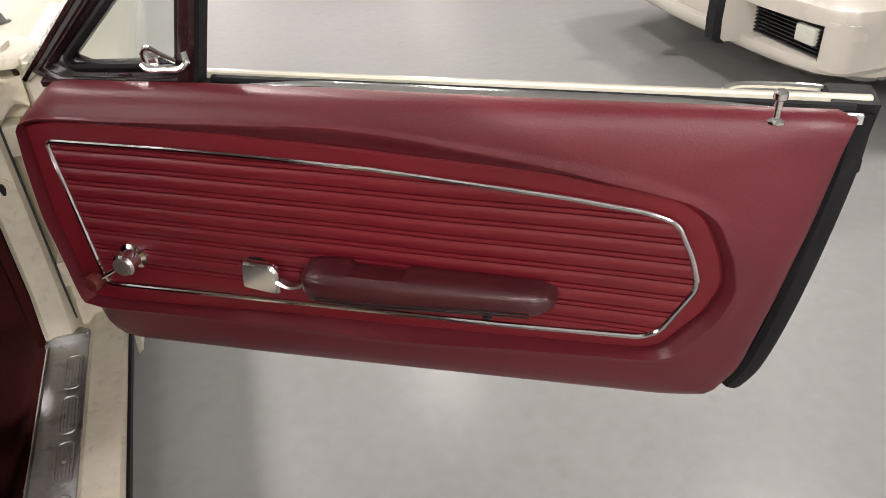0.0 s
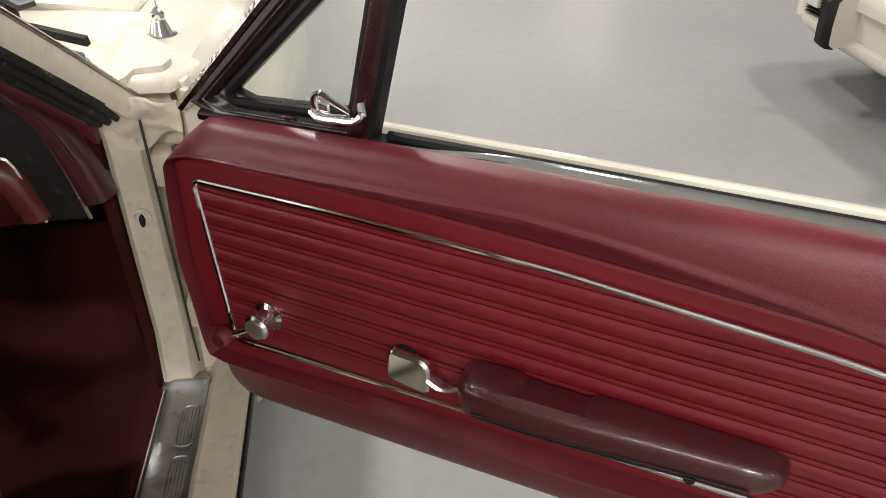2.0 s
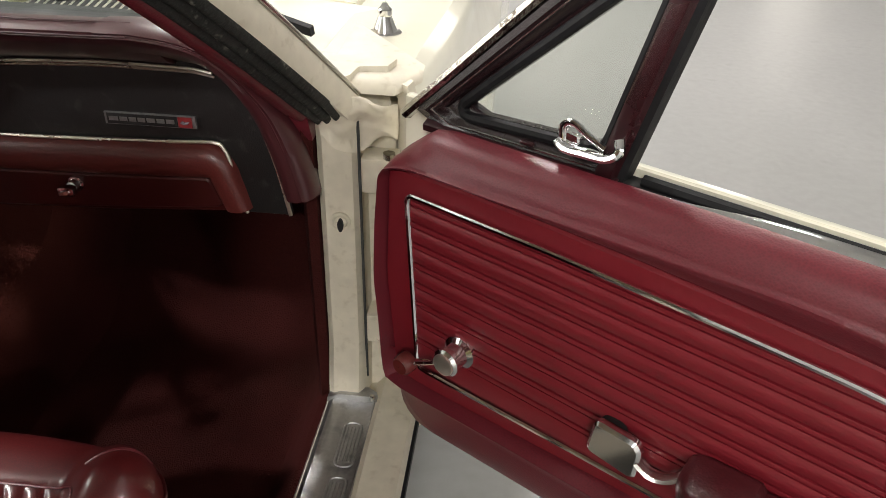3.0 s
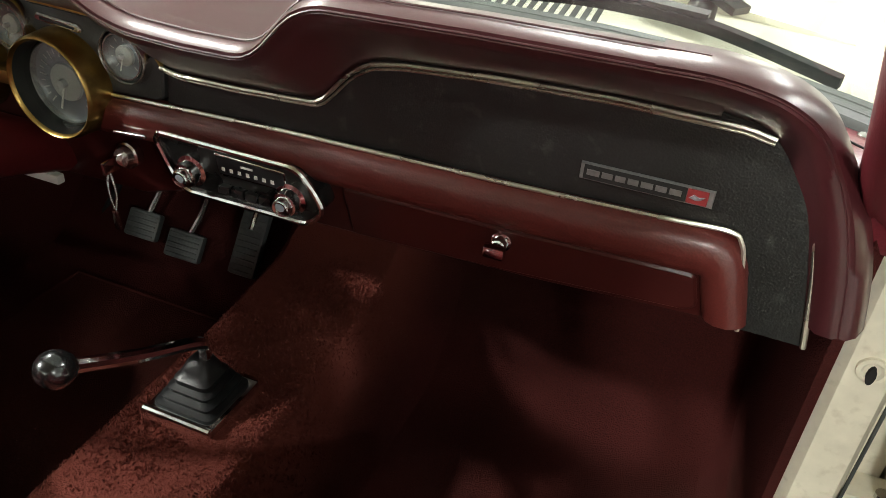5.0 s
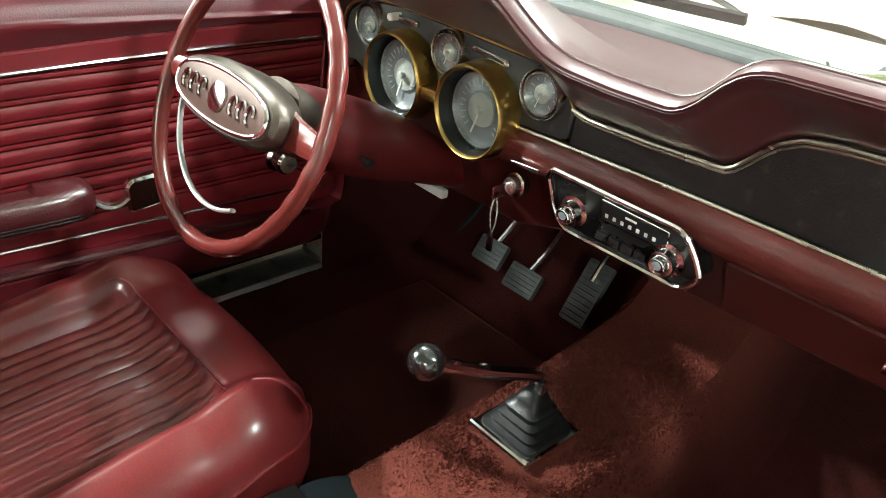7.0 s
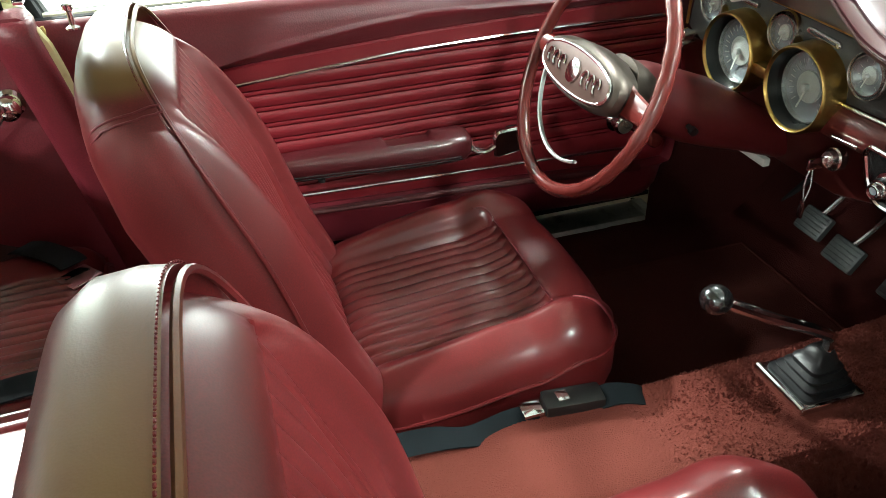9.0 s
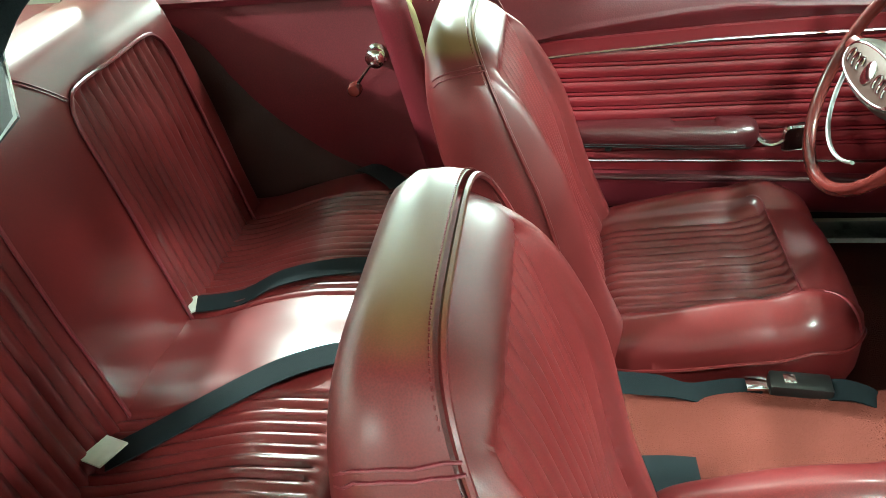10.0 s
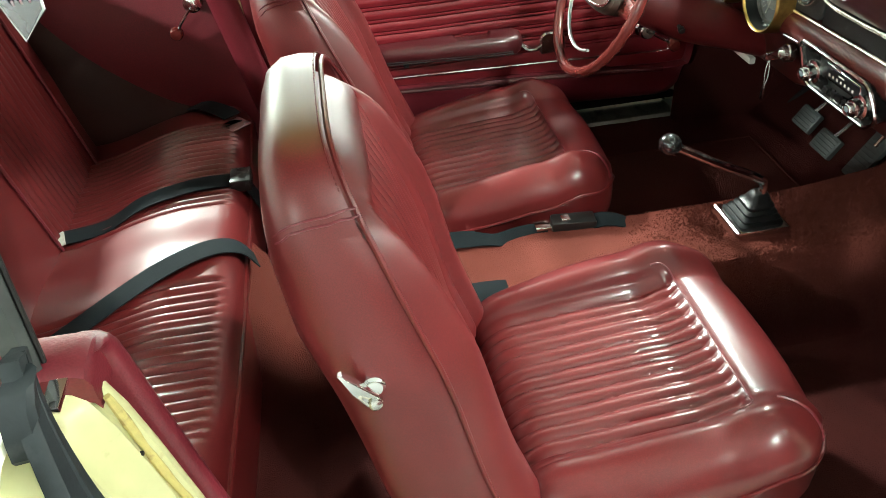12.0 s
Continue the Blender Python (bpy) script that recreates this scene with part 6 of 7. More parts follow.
def front_seat(cx, shift, lean, back_drop, back_vinyl, cushion_shift=(0.0, 0.0)):
    LEAN[0] = lean
    st = thing("bucket_seat", (cx, -0.55, 0.262), "glossy red vinyl bucket seat with pleated insets", "seat", "front seats")
    X = V((cx, *shift))
    # cushion: top, boxing and underside in one skin
    seat_x, X = X, X + V((0, *cushion_shift))
    nx, ny = 200, 72
    bm = bmesh.new()
    grid = []
    for j in range(ny + 1):
        row = []
        for i in range(nx + 1):
            a, b = -1 + 2 * i / nx, -1 + 2 * j / ny
            sx, sy, m = squircle(a, b, 4.6 if b > 0 else 9)
            taper = 1 - 0.06 * smoothstep(-0.1, -1, sy)
            x, y = sx * CUSH[2] * taper, CUSH[1] + sy * CUSH[3] + 0.016 * (1 - sx ** 2) * smoothstep(0.2, 1.0, sy)
            row.append(bm.verts.new(V((x, y, cushion_top(x, y, m))) + X))
        grid.append(row)
    for j in range(ny):
        for i in range(nx):
            bm.faces.new((grid[j][i], grid[j][i + 1], grid[j + 1][i + 1], grid[j + 1][i]))
    border = [grid[0][i] for i in range(nx)] + [grid[j][nx] for j in range(ny)] + [grid[ny][i] for i in range(nx, 0, -1)] + [grid[j][0] for j in range(ny, 0, -1)]
    prev = border
    for k, (zz, sc) in enumerate(((0.438, 1.006), (0.415, 1.004), (0.392, 0.985), (0.378, 0.95))):
        ring = []
        for v in border:
            p = v.co - X - V((0, CUSH[1], 0))
            wob = 0.005 * noise.noise((p.x * 14, p.y * 14, k * 1.7)) if k else 0
            ring.append(bm.verts.new(V((p.x * sc, p.y * sc, 0)) + X + V((0, CUSH[1], zz + wob))))
        for i in range(len(border)):
            j = (i + 1) % len(border)
            bm.faces.new((prev[i], prev[j], ring[j], ring[i]))
        prev = ring
    bm.faces.new(prev)
    cushion = part("seat_cushion", bm, VINYL_SEAT, st, "pleated red vinyl seat cushion", sharp=70)
    # piping round the boxing seam and round the inset
    edge = []
    for k in range(140):
        t = 2 * math.pi * k / 140
        a, b = math.cos(t), math.sin(t)
        mm = max(abs(a), abs(b))
        sx, sy, m = squircle(a / mm, b / mm, 4.6 if b > 0 else 9)
        taper = 1 - 0.06 * smoothstep(-0.1, -1, sy)
        x, y = sx * CUSH[2] * taper, CUSH[1] + sy * CUSH[3] + 0.016 * (1 - sx ** 2) * smoothstep(0.2, 1, sy)
        edge.append(V((x * 1.004, CUSH[1] + (y - CUSH[1]) * 1.004, cushion_top(x, y, 1.0) - 0.001)) + X)
    part("piping", tube(edge, 0.0030, 6, closed=True), VINYL_SEAT, cushion)
    line = rounded([(-INSET[0], -0.70), (-INSET[0], INSET[2]), (INSET[0], INSET[2]), (INSET[0], -0.70)], 0.03, 6)
    line = [p for p in line if p[1] > -0.52]
    part("inset_seam", tube([V((x, y, cushion_top(x, y, 0.5) + 0.0004)) + X for x, y in line], 0.0014, 6), VINYL_PAD, cushion)
    for off in (0.0, 0.006):
        corner = []
        for k in range(9):
            m = 0.74 + 0.255 * k / 8
            sx, sy, m = squircle((0.93 - off * 4) * m, m, 4.6)
            x, y = sx * CUSH[2], CUSH[1] + sy * CUSH[3] + 0.016 * (1 - sx ** 2) * smoothstep(0.2, 1, sy)
            corner.append(V((x, y, cushion_top(x, y, m) + 0.0006)) + X)
        part("seam", tube(corner, 0.0012, 6), VINYL_PAD, cushion)
    # back rest: front face, flat side panels and rear shell
    X = seat_x + V((0, 0, back_drop))
    nx, ny = 160, 84
    bm = bmesh.new()

    def pt(a, b, grow=0.0):
        """Across and up for a grid place; grow in metres widens the outline."""
        sx, sy, m = squircle(a, b, 4.5 if b > 0 else 14)
        h = FOOT + (HEAD - FOOT) * (0.5 + 0.5 * sy)
        x = sx * interp(h, HALF)
        r = math.hypot(sx, sy) + 1e-9
        return x + grow * sx / r, h + grow * sy / r, m

    def front_n(x, h, m):
        e = max(0.0, (m - 0.80) / 0.20)
        d = 0.026 * smoothstep(0.125, 0.172, abs(x)) * (1 - 0.5 * smoothstep(0.36, 0.46, h)) - 0.042 * e ** 2.0
        ix, iy = 0.160 - abs(x) - 0.012 * smoothstep(0.15, 0.40, h), 0.405 - h
        k = min(ix, iy) if ix > 0.04 or iy > 0.04 else 0.04 - math.hypot(max(0, 0.04 - ix), max(0, 0.04 - iy))
        if k > 0:
            q = smoothstep(0, 0.010, k)
            d += -0.012 * q * (1 - 0.5 * smoothstep(0, 0.08, k)) + 0.0085 * (ribs(x + PITCH / 2, PITCH) - 0.3) * q
        return d + 0.0010 * noise.noise((x * 10, h * 10, 9))

    grid = []
    for j in range(ny + 1):
        row = []
        for i in range(nx + 1):
            x, h, m = pt(-1 + 2 * i / nx, -1 + 2 * j / ny)
            row.append(bm.verts.new(back_frame(x, h, front_n(x, h, m)) + X))
        grid.append(row)
    for j in range(ny):
        for i in range(nx):
            bm.faces.new((grid[j][i], grid[j][i + 1], grid[j + 1][i + 1], grid[j + 1][i]))
    ab = [(-1 + 2 * i / nx, -1) for i in range(nx)] + [(1, -1 + 2 * j / ny) for j in range(ny)] + [(1 - 2 * i / nx, 1) for i in range(nx)] + [(-1, 1 - 2 * j / ny) for j in range(ny)]
    border = [grid[0][i] for i in range(nx)] + [grid[j][nx] for j in range(ny)] + [grid[ny][i] for i in range(nx, 0, -1)] + [grid[j][0] for j in range(ny, 0, -1)]
    prev = border
    for f, g in ((0.06, 0.004), (0.25, 0.008), (0.50, 0.008), (0.72, 0.003), (0.86, -0.006), (0.95, -0.020), (1.0, -0.045), (1.02, -0.10)):
        ring = []
        for a, b in ab:
            x, h, m = pt(a, b, g)
            side = smoothstep(0.30, 0.38, h)
            dep = 0.014 + (interp(h, THICK) - 0.014) * f
            level = 0.27 * dep * side * (1 - max(0.0, (f - 0.40) / 0.52) ** 2)
            ring.append(bm.verts.new(back_frame(x, h + level, -dep) + X))
        for i in range(len(border)):
            j = (i + 1) % len(border)
            bm.faces.new((prev[i], prev[j], ring[j], ring[i]))
        prev = ring
    bm.faces.new(prev)
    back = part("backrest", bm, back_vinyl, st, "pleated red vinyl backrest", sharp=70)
    pip = []
    for k in range(120):
        t = 2 * math.pi * k / 120
        a, b = math.cos(t), math.sin(t)
        mm = max(abs(a), abs(b))
        x, h, m = pt(a / mm, b / mm, 0.003)
        pip.append(back_frame(x, h, -0.0155) + X)
    part("piping", tube(pip, 0.0030, 6, closed=True), back_vinyl, back)
    for sgn in (1, -1):
        for drop in (0.0, 0.007):
            seamline = []
            for k in range(12):
                f = k / 11
                g = interp(f, [(0, 0.004), (0.25, 0.0085), (0.5, 0.0085), (0.72, 0.004), (0.86, -0.005), (0.95, -0.018)])
                best = min((pt(sgn, -0.2 + 1.2 * q / 120, g) for q in range(121)), key=lambda p: abs(p[1] - (0.420 - 0.002 * f - drop)))
                lift = 0.27 * (0.014 + (interp(best[1], THICK) - 0.014) * f) * smoothstep(0.30, 0.38, best[1]) * (1 - max(0.0, (f - 0.40) / 0.52) ** 2)
                seamline.append(back_frame(best[0], best[1] + lift, -(0.014 + (interp(best[1], THICK) - 0.014) * f * 0.97)) + X)
            part("cross_seam", tube(seamline, 0.0013, 6), VINYL_PAD, back)
    # stitches beside the cap's piping
    stitches = bmesh.new()
    def stitch_at(q):
        a, b = math.cos(q), math.sin(q)
        mm = max(abs(a), abs(b))
        x, h, m = pt(a / mm, b / mm, 0.0058)
        dep = 0.014 + (interp(h, THICK) - 0.014) * 0.075
        return h, back_frame(x, h + 0.27 * dep * smoothstep(0.30, 0.38, h), -dep) + X
    for k in range(150):
        q = math.pi * (0.02 + 0.96 * k / 149)
        h0, p0 = stitch_at(q)
        h1, p1 = stitch_at(q + 0.011)
        if h0 > 0.432:
            tube([p0, p1], 0.0008, 5, bm=stitches)
    part("stitching", stitches, VINYL_SEAT, back)
    # seat frame on the floor
    for sx in (-0.18, 0.18):
        part("seat_rail", box(cx + sx - 0.015, cx + sx + 0.015, -0.74, -0.37, 0.262, 0.372, 0.004), DARK, st, "dark seat rail")
    part("seat_base", box(cx - 0.19, cx + 0.19, -0.72, -0.37, 0.34, 0.385, 0.01), DARK, st)
    return st


SEAT_X = 0.358
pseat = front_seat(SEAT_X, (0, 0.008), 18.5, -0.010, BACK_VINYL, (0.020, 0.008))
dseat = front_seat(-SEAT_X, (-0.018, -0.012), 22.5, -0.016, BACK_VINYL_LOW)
# tilt lever on the outer side of the passenger's backrest
lev = part("tilt_lever", disc((0.560, -0.872, 0.772), (1, 0, 0.12), [(0, 0.012), (0.008, 0.012), (0.010, 0.010), (0.012, 0.009), (0.013, 0.0)], 22), CHROME, pseat, "chrome backrest release lever")
blade = [(-0.881, 0.752), (-0.873, 0.750), (-0.865, 0.756), (-0.869, 0.766), (-0.901, 0.803), (-0.905, 0.802), (-0.896, 0.778)]
part("lever_arm", loft([[V((x, -0.885 + (y + 0.885) * k, 0.772 + (z - 0.772) * k)) for y, z in blade] for x, k in ((0.568, 1.0), (0.575, 1.0), (0.577, 0.86))]), CHROME, lev)
part("screw", disc((0.575, -0.873, 0.757), (1, 0, 0.1), [(0, 0.007), (0.005, 0.007), (0.007, 0.004)], 14), DULL_CHROME, lev)

# rear seat: cushion and back, each with two pleated places
rs = thing("rear_seat", (0, -1.3, 0.30), "red vinyl rear bench with two pleated places", "bench seat")
PLACES = (-0.325, 0.238)


def rear_inset(x, w):
    return max(w - abs(x - c) for c in PLACES)


def rear_cushion(u, v):
    x, y = -0.62 + 1.24 * u, -1.475 + 0.385 * v
    z = 0.505 + 0.055 * smoothstep(-1.46, -1.20, y)
    z += 0.010 * (1 - smoothstep(0.02, 0.12, abs(x)))
    z -= 0.055 * (1 - math.sqrt(max(0, 1 - max(0.0, (v - 0.88) / 0.12) ** 2)))
    z -= 0.035 * smoothstep(0.565, 0.62, abs(x))
    d = min(rear_inset(x, 0.175), (-1.118 - y))
    if d > 0:
        q = smoothstep(0, 0.012, d)
        z += -0.010 * q + 0.0110 * ribs(x, 0.0195) * q
    return V((x, y + 0.015 * (1 - (x / 0.62) ** 2) * v, z + 0.003 * noise.noise((x * 7, y * 9, 2))))


rc = part("seat_cushion", sheet(rear_cushion, 300, 44, (0, 0, -0.12)), VINYL_SEAT, rs, "pleated red vinyl cushion", sharp=70)
part("cushion_front", sheet(lambda u, v: V((-0.615 + 1.23 * u, -1.092 + 0.015 * (1 - (2 * u - 1) ** 2) - 0.02 * v, 0.500 - 0.17 * v)), 20, 4, (0, -0.03, 0)), VINYL_SEAT, rs, "smooth red cushion front")
part("front_piping", tube([rear_cushion(i / 40, 0.985) + V((0, 0.004, -0.016)) for i in range(41)], 0.004, 6), VINYL_SEAT, rc)


def rear_back(u, v):
    x = -0.62 + 1.24 * u
    h = 0.53 * v
    y, z = -1.435 - 0.19 * h, 0.47 + h * 0.98
    e = max(0.0, (v - 0.86) / 0.14)
    y -= 0.055 * (1 - math.sqrt(max(0, 1 - e * e)))
    y -= 0.05 * smoothstep(0.54, 0.62, abs(x))
    place = min(rear_inset(x, 0.165), 0.455 - h)
    if rear_inset(x, 0.165) < 0.05 and 0.455 - h < 0.05:
        place = 0.05 - math.hypot(max(0, 0.05 - rear_inset(x, 0.165)), max(0, 0.05 - (0.455 - h)))
    if place > 0:
        q = smoothstep(0, 0.012, place)
        y += -0.012 * q + 0.0105 * ribs(x, 0.0225) * q
    return V((x * (1 - 0.03 * smoothstep(0.6, 1, v)), y + 0.003 * noise.noise((x * 8, h * 8, 4)), z))


rb = part("backrest", sheet(rear_back, 300, 60, (0, -0.10, -0.02)), VINYL_SEAT, rs, "pleated red vinyl backrest", sharp=70)
def back_at(x, h):
    return rear_back((x + 0.62) / 1.24, h / 0.53)


for c in PLACES:
    pts = [(c - 0.165, h) for h in (0.02, 0.12, 0.22, 0.32, 0.405)] + [(c - 0.150, 0.440), (c - 0.115, 0.455), (c, 0.455), (c + 0.115, 0.455), (c + 0.150, 0.440)] + [(c + 0.165, h) for h in (0.405, 0.32, 0.22, 0.12, 0.02)]
    part("piping", tube(arc([back_at(x, h) + V((0, 0.004, 0.001)) for x, h in pts], 4), 0.0033, 6), VINYL_PAD, rb)
for (xa, ha), (xb, hb) in (((-0.178, 0.446), (-0.095, 0.522)), ((0.098, 0.446), (0.070, 0.522))):
    for off in (0.0, 0.008):
        part("seam", tube([back_at(xa + (xb - xa) * k / 8 + off, ha + (hb - ha) * k / 8) + V((0, 0.001, 0)) for k in range(9)], 0.0014, 6), VINYL_PAD, rb)

# quarter trim either side of the rear seat
def quarter_trim(s):
    q = thing("quarter_trim", (0.64 * s, -1.35, 0.4), "dark red quarter trim panel beside the rear seat", "trim panel", "quarter trims")

    def upper(u, v):
        z = 0.40 + 0.53 * v
        y = -1.135 + 0.18 * (0.9 - z) * (1 - u) - 0.60 * u
        return V(((0.640 + 0.012 * smoothstep(0.5, 0.9, v) - 0.012 * math.sin(math.pi * v)) * s, y, z))
    part("panel", sheet(upper, 16, 12, (0.02 * s, 0, 0)), VINYL_PAD, q, "smooth red vinyl panel")
    part("window_ledge", loft([[mirror_x(p, s) for p in ((0.635, y, 0.903), (0.628, y, 0.916), (0.640, y, 0.928), (0.675, y, 0.928), (0.675, y, 0.903))] for y in (-1.145, -1.3, -1.72)]), VINYL_PAD, q, "maroon window ledge")
    part("ledge_cap", loft([[mirror_x((x, y, z + dz), s) for x, z in ((0.588, 0.900), (0.586, 0.916), (0.592, 0.927), (0.604, 0.931), (0.634, 0.931), (0.644, 0.926), (0.646, 0.900))] for y, dz in ((-1.088, -0.012), (-1.092, -0.004), (-1.100, 0.0), (-1.150, 0.001), (-1.20, 0.001))]), VINYL_PAD, q, "maroon rounded ledge end")

    def bulge(u, v):
        # wheel house cover, swelling inward below a slanting crease
        y = -1.20 - 0.50 * u
        ztop = 0.560 + 0.36 * smoothstep(0.0, 1.0, u) ** 0.9
        z = 0.40 + (ztop - 0.40) * v
        return V(((0.642 - 0.055 * math.sin(math.pi * min(1, 0.15 + 0.85 * u)) * (1 - v ** 3)) * s, y, z))
    part("wheel_house_cover", sheet(bulge, 18, 12, (0.03 * s, 0, 0)), DARK_TRIM, q, "dark maroon wheel house cover")
    cr = part("window_crank", disc(mirror_x((0.640, -1.158, 0.792), s), (-s, 0, 0), [(0, 0.022), (0.006, 0.022), (0.010, 0.016), (0.026, 0.014), (0.028, 0.019), (0.036, 0.019), (0.040, 0.014), (0.041, 0.0)], 26), CHROME, q, "chrome quarter window crank")
    part("arm", tube(arc([mirror_x(p, s) for p in ((0.600, -1.163, 0.786), (0.602, -1.182, 0.765), (0.606, -1.203, 0.738))], 4), 0.006, 8, flat=0.6), CHROME, cr)
    part("knob", disc(mirror_x((0.612, -1.207, 0.733), s), (-s, 0, 0), [(0, 0.010), (0.004, 0.015), (0.016, 0.0145), (0.021, 0.011), (0.022, 0.0)], 20), RED_PLASTIC, cr, "dark red plastic knob")
    # inner edge trim along the door opening
    part("opening_trim", loft([[mirror_x((0.594 + dx + k, -1.092 + dy + 0.18 * (0.9 - z), z), s) for dx, dy in ((0.0, -0.05), (-0.008, -0.030), (-0.011, -0.012), (-0.009, 0.002), (-0.003, 0.011), (0.006, 0.014), (0.014, 0.011), (0.019, 0.004), (0.020, -0.05))] for z, k in ((0.30, 0.022), (0.45, 0.012), (0.60, 0.006), (0.75, 0.0), (0.85, -0.006), (0.885, -0.009), (0.905, -0.009), (0.917, -0.004), (0.923, 0.004))]), VINYL_PAD, q, "maroon door opening trim", sharp=80)


quarter_trim(1)
quarter_trim(-1)

# ---------------------------------------------------------------- belts
def lap_belt(name_pts, half, label, parts=()):
    b = thing("seat_belt", name_pts[0], label, "seat belt", "seat belts")
    part("webbing", strip(arc(name_pts, 6), half, 0.0022, (0, 0, 1)), BELT, b, "charcoal woven webbing")
    return b


on_cushion = lambda x, y, dz=0.004: V((x, y, rear_cushion((x + 0.62) / 1.24, (y + 1.475) / 0.385).z + dz))
b1 = lap_belt([on_cushion(x, y, 0.007) for x, y in ((-0.185, -1.442), (-0.195, -1.36), (-0.205, -1.28), (-0.220, -1.20), (-0.232, -1.13))] + [V((-0.235, -1.085, 0.548)), V((-0.235, -1.065, 0.50))], 0.023, "charcoal rear lap belt lying over the cushion")
bk = part("buckle", box(-0.262, -0.208, -1.110, -1.068, 0.545, 0.572, 0.006), BLACK_PLASTIC, b1, "black buckle")
part("end_tag", strip([(-0.180, -1.449, 0.512), (-0.184, -1.436, 0.516)], 0.023, 0.003, (0, 0, 1)), LABEL, b1)
b2 = lap_belt([on_cushion(x, y, 0.007) for x, y in ((0.160, -1.430), (0.125, -1.36), (0.085, -1.28), (0.045, -1.20), (0.010, -1.13))] + [V((-0.005, -1.085, 0.560)), V((-0.012, -1.062, 0.52))], 0.023, "charcoal rear lap belt lying over the cushion")
part("label", strip([(0.152, -1.447, 0.527), (0.170, -1.404, 0.534)], 0.024, 0.003, (0.1, 0.3, 1)), LABEL, b2, "pale paper belt label")
b3 = lap_belt([V((-0.60, -1.215, 0.556)), V((-0.560, -1.180, 0.572)), on_cushion(-0.52, -1.135, 0.010), on_cushion(-0.497, -1.118, 0.012)], 0.022, "charcoal belt end with a chrome tongue on the rear cushion")
part("tongue", moved(box(-0.024, 0.024, -0.026, 0.026, 0, 0.004, 0.0015), Matrix.Translation(on_cushion(-0.475, -1.112, 0.004)) @ Matrix.Rotation(radians(40), 4, "Z")), CHROME, b3, "chrome buckle tongue")
# front inboard belt with its buckle beside the driver's seat
b4 = thing("seat_belt", (-0.09, -0.55, 0.40), "twisted charcoal front belt with a black buckle on the tunnel", "seat belt", "seat belts")
zt = lambda x, y: carpet_z(x, y) + 0.012
part("webbing", strip(arc([(-0.085, -0.72, 0.44), (-0.085, -0.66, 0.435), (-0.080, -0.60, 0.425), (-0.088, -0.55, 0.425), (-0.092, -0.50, 0.424)], 8), 0.017, 0.0025, lambda i: (0.5 + 0.4 * math.sin(i * 0.35), 0, 1)), BELT, b4)
part("webbing", strip(arc([(-0.085, -0.42, 0.428), (-0.080, -0.385, 0.436), (-0.072, -0.350, 0.430), (-0.068, -0.33, 0.415)], 6), 0.018, 0.0025, lambda i: (0.4 - 0.1 * i * 0.2, 0.2, 1)), BELT, b4)
bkl = part("buckle", moved(box(-0.020, 0.020, -0.045, 0.045, -0.010, 0.014, 0.007), Matrix.Translation((-0.092, -0.445, 0.430)) @ Matrix.Rotation(radians(-6), 4, "Z")), BLACK_PLASTIC, b4, "black plastic buckle")
part("release", box(-0.104, -0.084, -0.470, -0.452, 0.440, 0.4465, 0.002), CHROME, bkl, "chrome release mark")
part("tongue", moved(box(-0.014, 0.014, -0.016, 0.016, 0, 0.006, 0.002), Matrix.Translation((-0.094, -0.508, 0.430))), CHROME, b4, "chrome tongue")
b5 = thing("seat_belt", (0.10, -0.72, 0.42), "charcoal belt end between cushion and backrest", "seat belt", "seat belts")
part("webbing", strip(arc([(0.10, -0.76, 0.46), (0.105, -0.71, 0.455), (0.095, -0.66, 0.445), (0.088, -0.62, 0.435)], 6), 0.026, 0.003, (0.3, 0, 1)), BELT, b5)
# shoulder belt hanging by the passenger's window with its slotted tongue plate
sb = thing("shoulder_belt", (0.485, -1.085, 1.142), "charcoal shoulder belt hanging with a chrome slotted tongue", "seat belt", "seat belts")
TL, TR, BR, TIP = V((0.485, -1.105, 1.188)), V((0.467, -1.074, 1.187)), V((0.479, -1.072, 1.159)), V((0.496, -1.087, 1.142))
face_dir = (TR - TL).cross(TIP - TL).normalized()
outline = [TL, TR, BR, TIP]
part("webbing", strip(arc([(TL + TR) / 2 + V((0, 0, -0.006)), V((0.468, -1.068, 1.210)), V((0.460, -1.040, 1.240)), V((0.450, -0.985, 1.330))], 6), 0.0105, 0.0024, face_dir), BELT, sb)
part("webbing", strip(arc([(TL + TR) / 2 + V((0.004, 0, -0.004)), V((0.473, -1.074, 1.212)), V((0.466, -1.048, 1.244)), V((0.456, -0.995, 1.330))], 6), 0.0095, 0.0024, face_dir), BELT, sb)
plate_ob = part("tongue", loft([[p + face_dir * h for p in outline] for h in (-0.0010, 0.0010)]), BLACK_PLASTIC, sb, "dark tongue plate with a chrome edge")
part("rim", tube(outline, 0.0019, 6, closed=True), CHROME, plate_ob)
mid = (TL + TR + BR + TIP) / 4
for k in (-1, 0, 1):
    c = mid + (TR - TL).normalized() * (0.006 * k) + V((0, 0, -0.008))
    part("slot_bar", tube([c, c + V((0.002, 0, 0.010))], 0.0018, 6), CHROME, plate_ob)

# ---------------------------------------------------------------- the car parked beyond the open door
OFF_WHITE = material("off_white_paint", (0.50, 0.47, 0.41), 0.25, coat=0.4, coat_rough=0.05, scale=30, bump=0.01, vary=0.04)
other = thing("parked_car", (5.0, 1.42, 0.0), "off-white sports car with black bumper guards", "car")


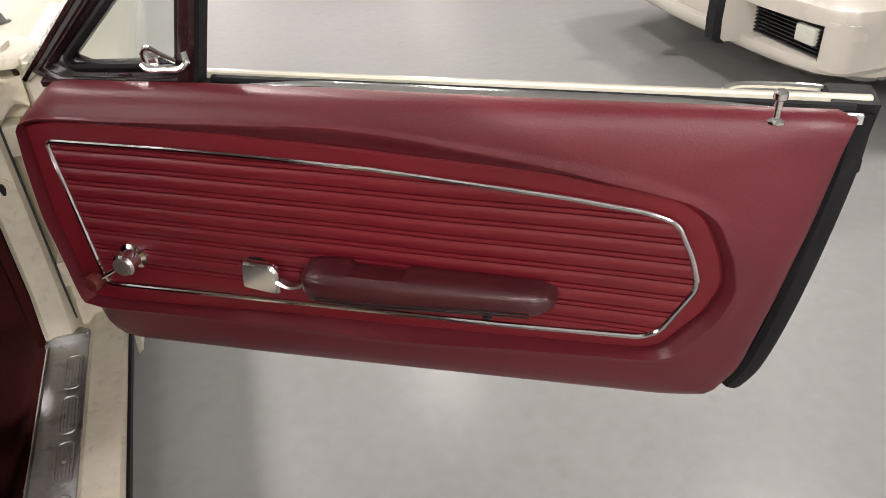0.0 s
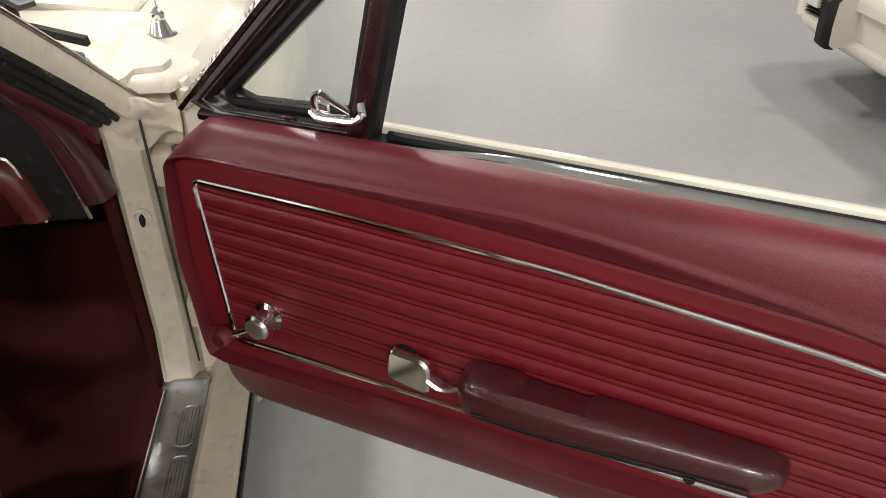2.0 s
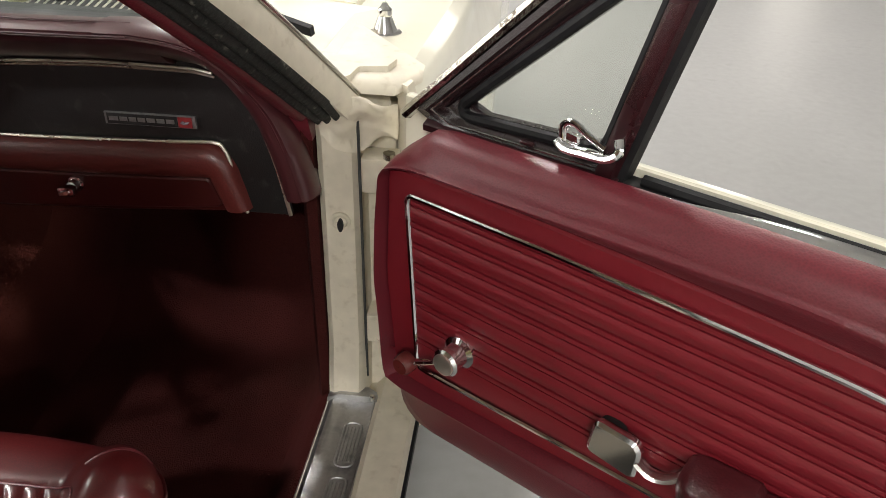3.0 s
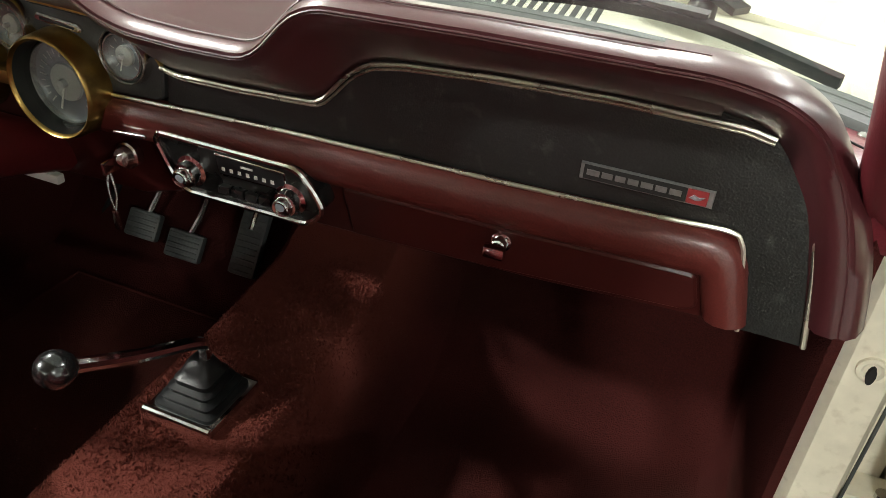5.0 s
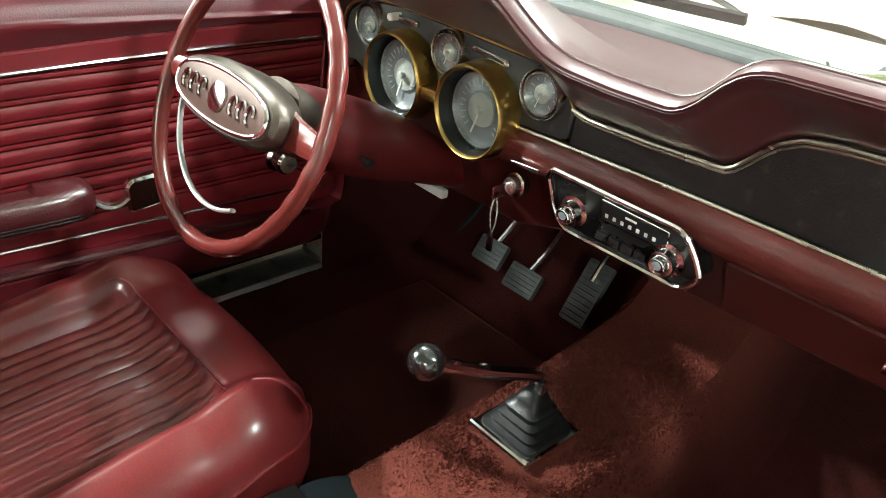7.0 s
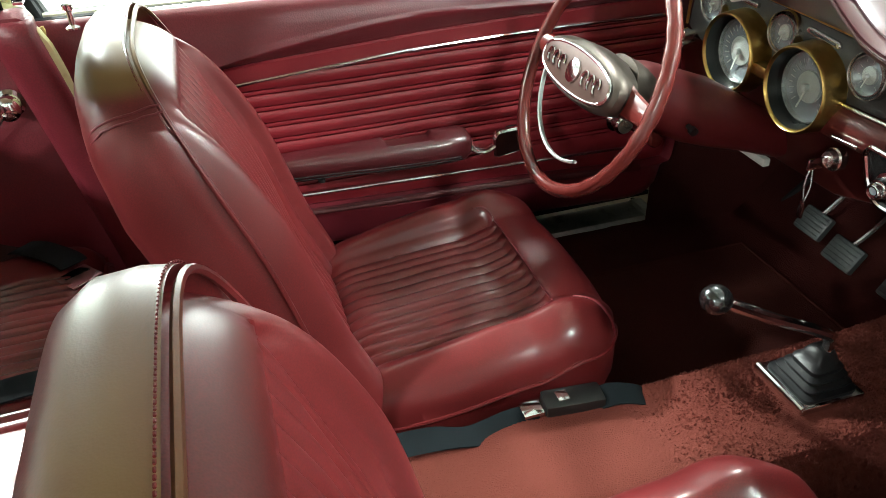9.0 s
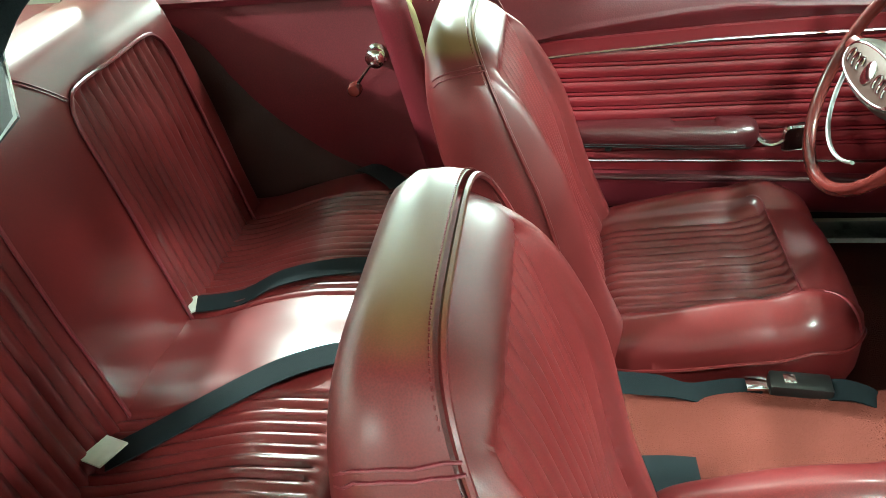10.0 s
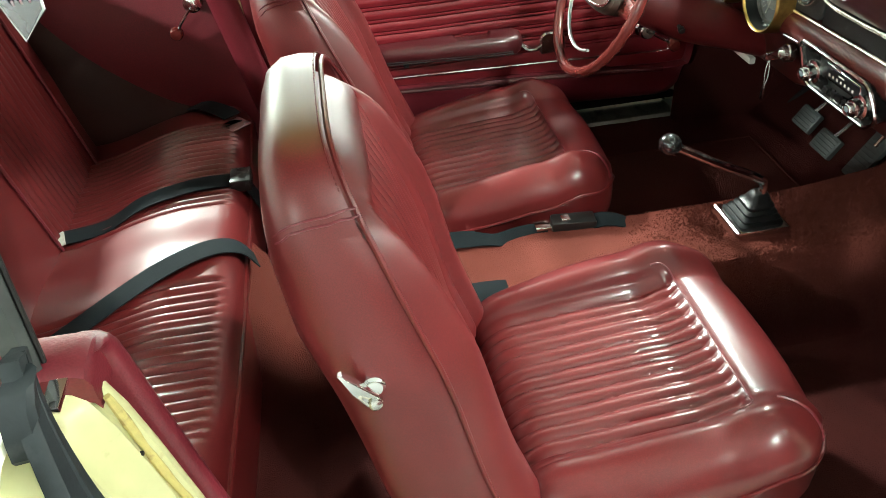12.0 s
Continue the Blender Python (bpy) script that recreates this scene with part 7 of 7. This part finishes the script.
def slab(outline, levels):
    """Plan outlines stacked: levels of (height, how far drawn in)."""
    cx, cy = sum(p[0] for p in outline) / len(outline), sum(p[1] for p in outline) / len(outline)
    wx, wy = max(p[0] for p in outline) - cx, max(p[1] for p in outline) - cy
    return loft([[V((cx + (x - cx) * (1 - d / wx), cy + (y - cy) * (1 - d / wy), z)) for x, y in outline] for z, d in levels])


Y0, Y1, NX, TX = 0.585, 2.255, 3.035, 7.05
plan = rounded([(NX + 0.05, Y0), (NX, (Y0 + Y1) / 2 - 0.55), (NX - 0.02, (Y0 + Y1) / 2), (NX, (Y0 + Y1) / 2 + 0.55), (NX + 0.05, Y1), (TX, Y1), (TX, Y0)], 0.14, 8)
part("lower_body", slab(rounded([(NX + 0.16, Y0), (NX + 0.14, Y1), (TX, Y1), (TX, Y0)], 0.1, 6), [(0.20, 0.06), (0.24, 0.01), (0.42, 0.0)]), OFF_WHITE, other)
part("nose_lip", slab(plan, [(0.245, 0.05), (0.26, 0.012), (0.280, 0.0), (0.298, 0.004), (0.302, 0.02)]), OFF_WHITE, other, "off-white bumper lip")
part("nose_upper", slab(plan, [(0.418, 0.02), (0.422, 0.004), (0.455, 0.0), (0.478, 0.010), (0.495, 0.05), (0.53, 0.35), (0.545, 0.55)]), OFF_WHITE, other, "off-white bumper top and hood")
cy = (Y0 + Y1) / 2
for s in (1, -1):
    m = lambda y: cy + (y - cy) * s
    corner = rounded([(NX + 0.052, Y0 + 0.003), (NX + 0.030, 0.70), (NX + 0.14, 0.70), (NX + 0.30, Y0 + 0.003)], 0.05, 6)
    part("nose_corner", loft([[V((x, m(y), z)) for x, y in corner] for z in (0.28, 0.44)]), OFF_WHITE, other)
    part("grille_backing", box(NX + 0.09, NX + 0.11, min(m(0.66), m(1.06)), max(m(0.66), m(1.06)), 0.285, 0.43), DARK, other, "dark grille opening")
    for k in range(8):
        z = 0.312 + 0.0135 * k
        part("grille_slat", loft([[V((NX + 0.035 + dx + 0.006, m(y), z + dz)) for dx, dz in ((0, 0), (0.0, 0.004), (0.05, 0.006), (0.05, 0.002))] for y in (0.695, 1.045)]), BLACK_PLASTIC, other)
    lamp_ob = part("fog_lamp", box(NX + 0.028, NX + 0.05, min(m(0.705), m(0.80)), max(m(0.705), m(0.80)), 0.345, 0.405, 0.008), LABEL, other, "ribbed clear fog lamp")
    part("reflector", box(NX + 0.052, NX + 0.058, min(m(0.705), m(0.80)), max(m(0.705), m(0.80)), 0.345, 0.405, 0.002), CHROME, lamp_ob)
    for y in (1.06,):
        g = part("bumper_guard", loft([[V((x, m(yy), z)) for x, yy in ((NX + 0.05, y - 0.035), (NX - 0.095 + k, y - 0.012), (NX - 0.100 + k, y + 0.05), (NX + 0.05, y + 0.055))] for z, k in ((0.275, 0.03), (0.295, 0.006), (0.36, 0.0), (0.45, 0.004), (0.47, 0.03))]), OFF_WHITE, other, "off-white bumper guard")
        part("rubber_face", loft([[V((x, m(yy), z)) for x, yy in ((NX - 0.090 + k, y - 0.016), (NX - 0.118 + k, y - 0.006), (NX - 0.120 + k, y + 0.040), (NX - 0.090 + k, y + 0.056))] for z, k in ((0.270, 0.03), (0.29, 0.004), (0.36, 0.0), (0.455, 0.004), (0.478, 0.03))]), RUBBER, g, "black rubber guard face")
part("nose_centre", box(NX + 0.02, NX + 0.2, 1.085, 2 * cy - 1.085, 0.29, 0.43, 0.01), OFF_WHITE, other)
part("cabin", slab(rounded([(4.4, Y0 + 0.12), (4.4, Y1 - 0.12), (6.6, Y1 - 0.12), (6.6, Y0 + 0.12)], 0.1, 5), [(0.52, -0.02), (0.75, 0.02), (1.12, 0.22), (1.16, 0.32)]), OFF_WHITE, other)
part("upper_body", slab(rounded([(3.5, Y0), (3.5, Y1), (TX, Y1), (TX, Y0)], 0.1, 5), [(0.41, 0.0), (0.50, 0.0), (0.68, 0.06), (0.72, 0.12)]), OFF_WHITE, other)
for x in (3.85, 6.25):
    for y, s in ((Y0 + 0.09, -1), (Y1 - 0.09, 1)):
        w = part("wheel", disc((x, y - 0.1 * s, 0.305), (0, s, 0), [(0, 0.18), (0, 0.28), (0.02, 0.303), (0.17, 0.303), (0.19, 0.28), (0.19, 0.18), (0.17, 0.17)], 36), TYRE, other, "black tyre")
        part("rim", disc((x, y - 0.06 * s, 0.305), (0, s, 0), [(0, 0.1), (0, 0.175), (0.13, 0.175), (0.14, 0.16), (0.10, 0.05)], 28), DULL_CHROME, w)
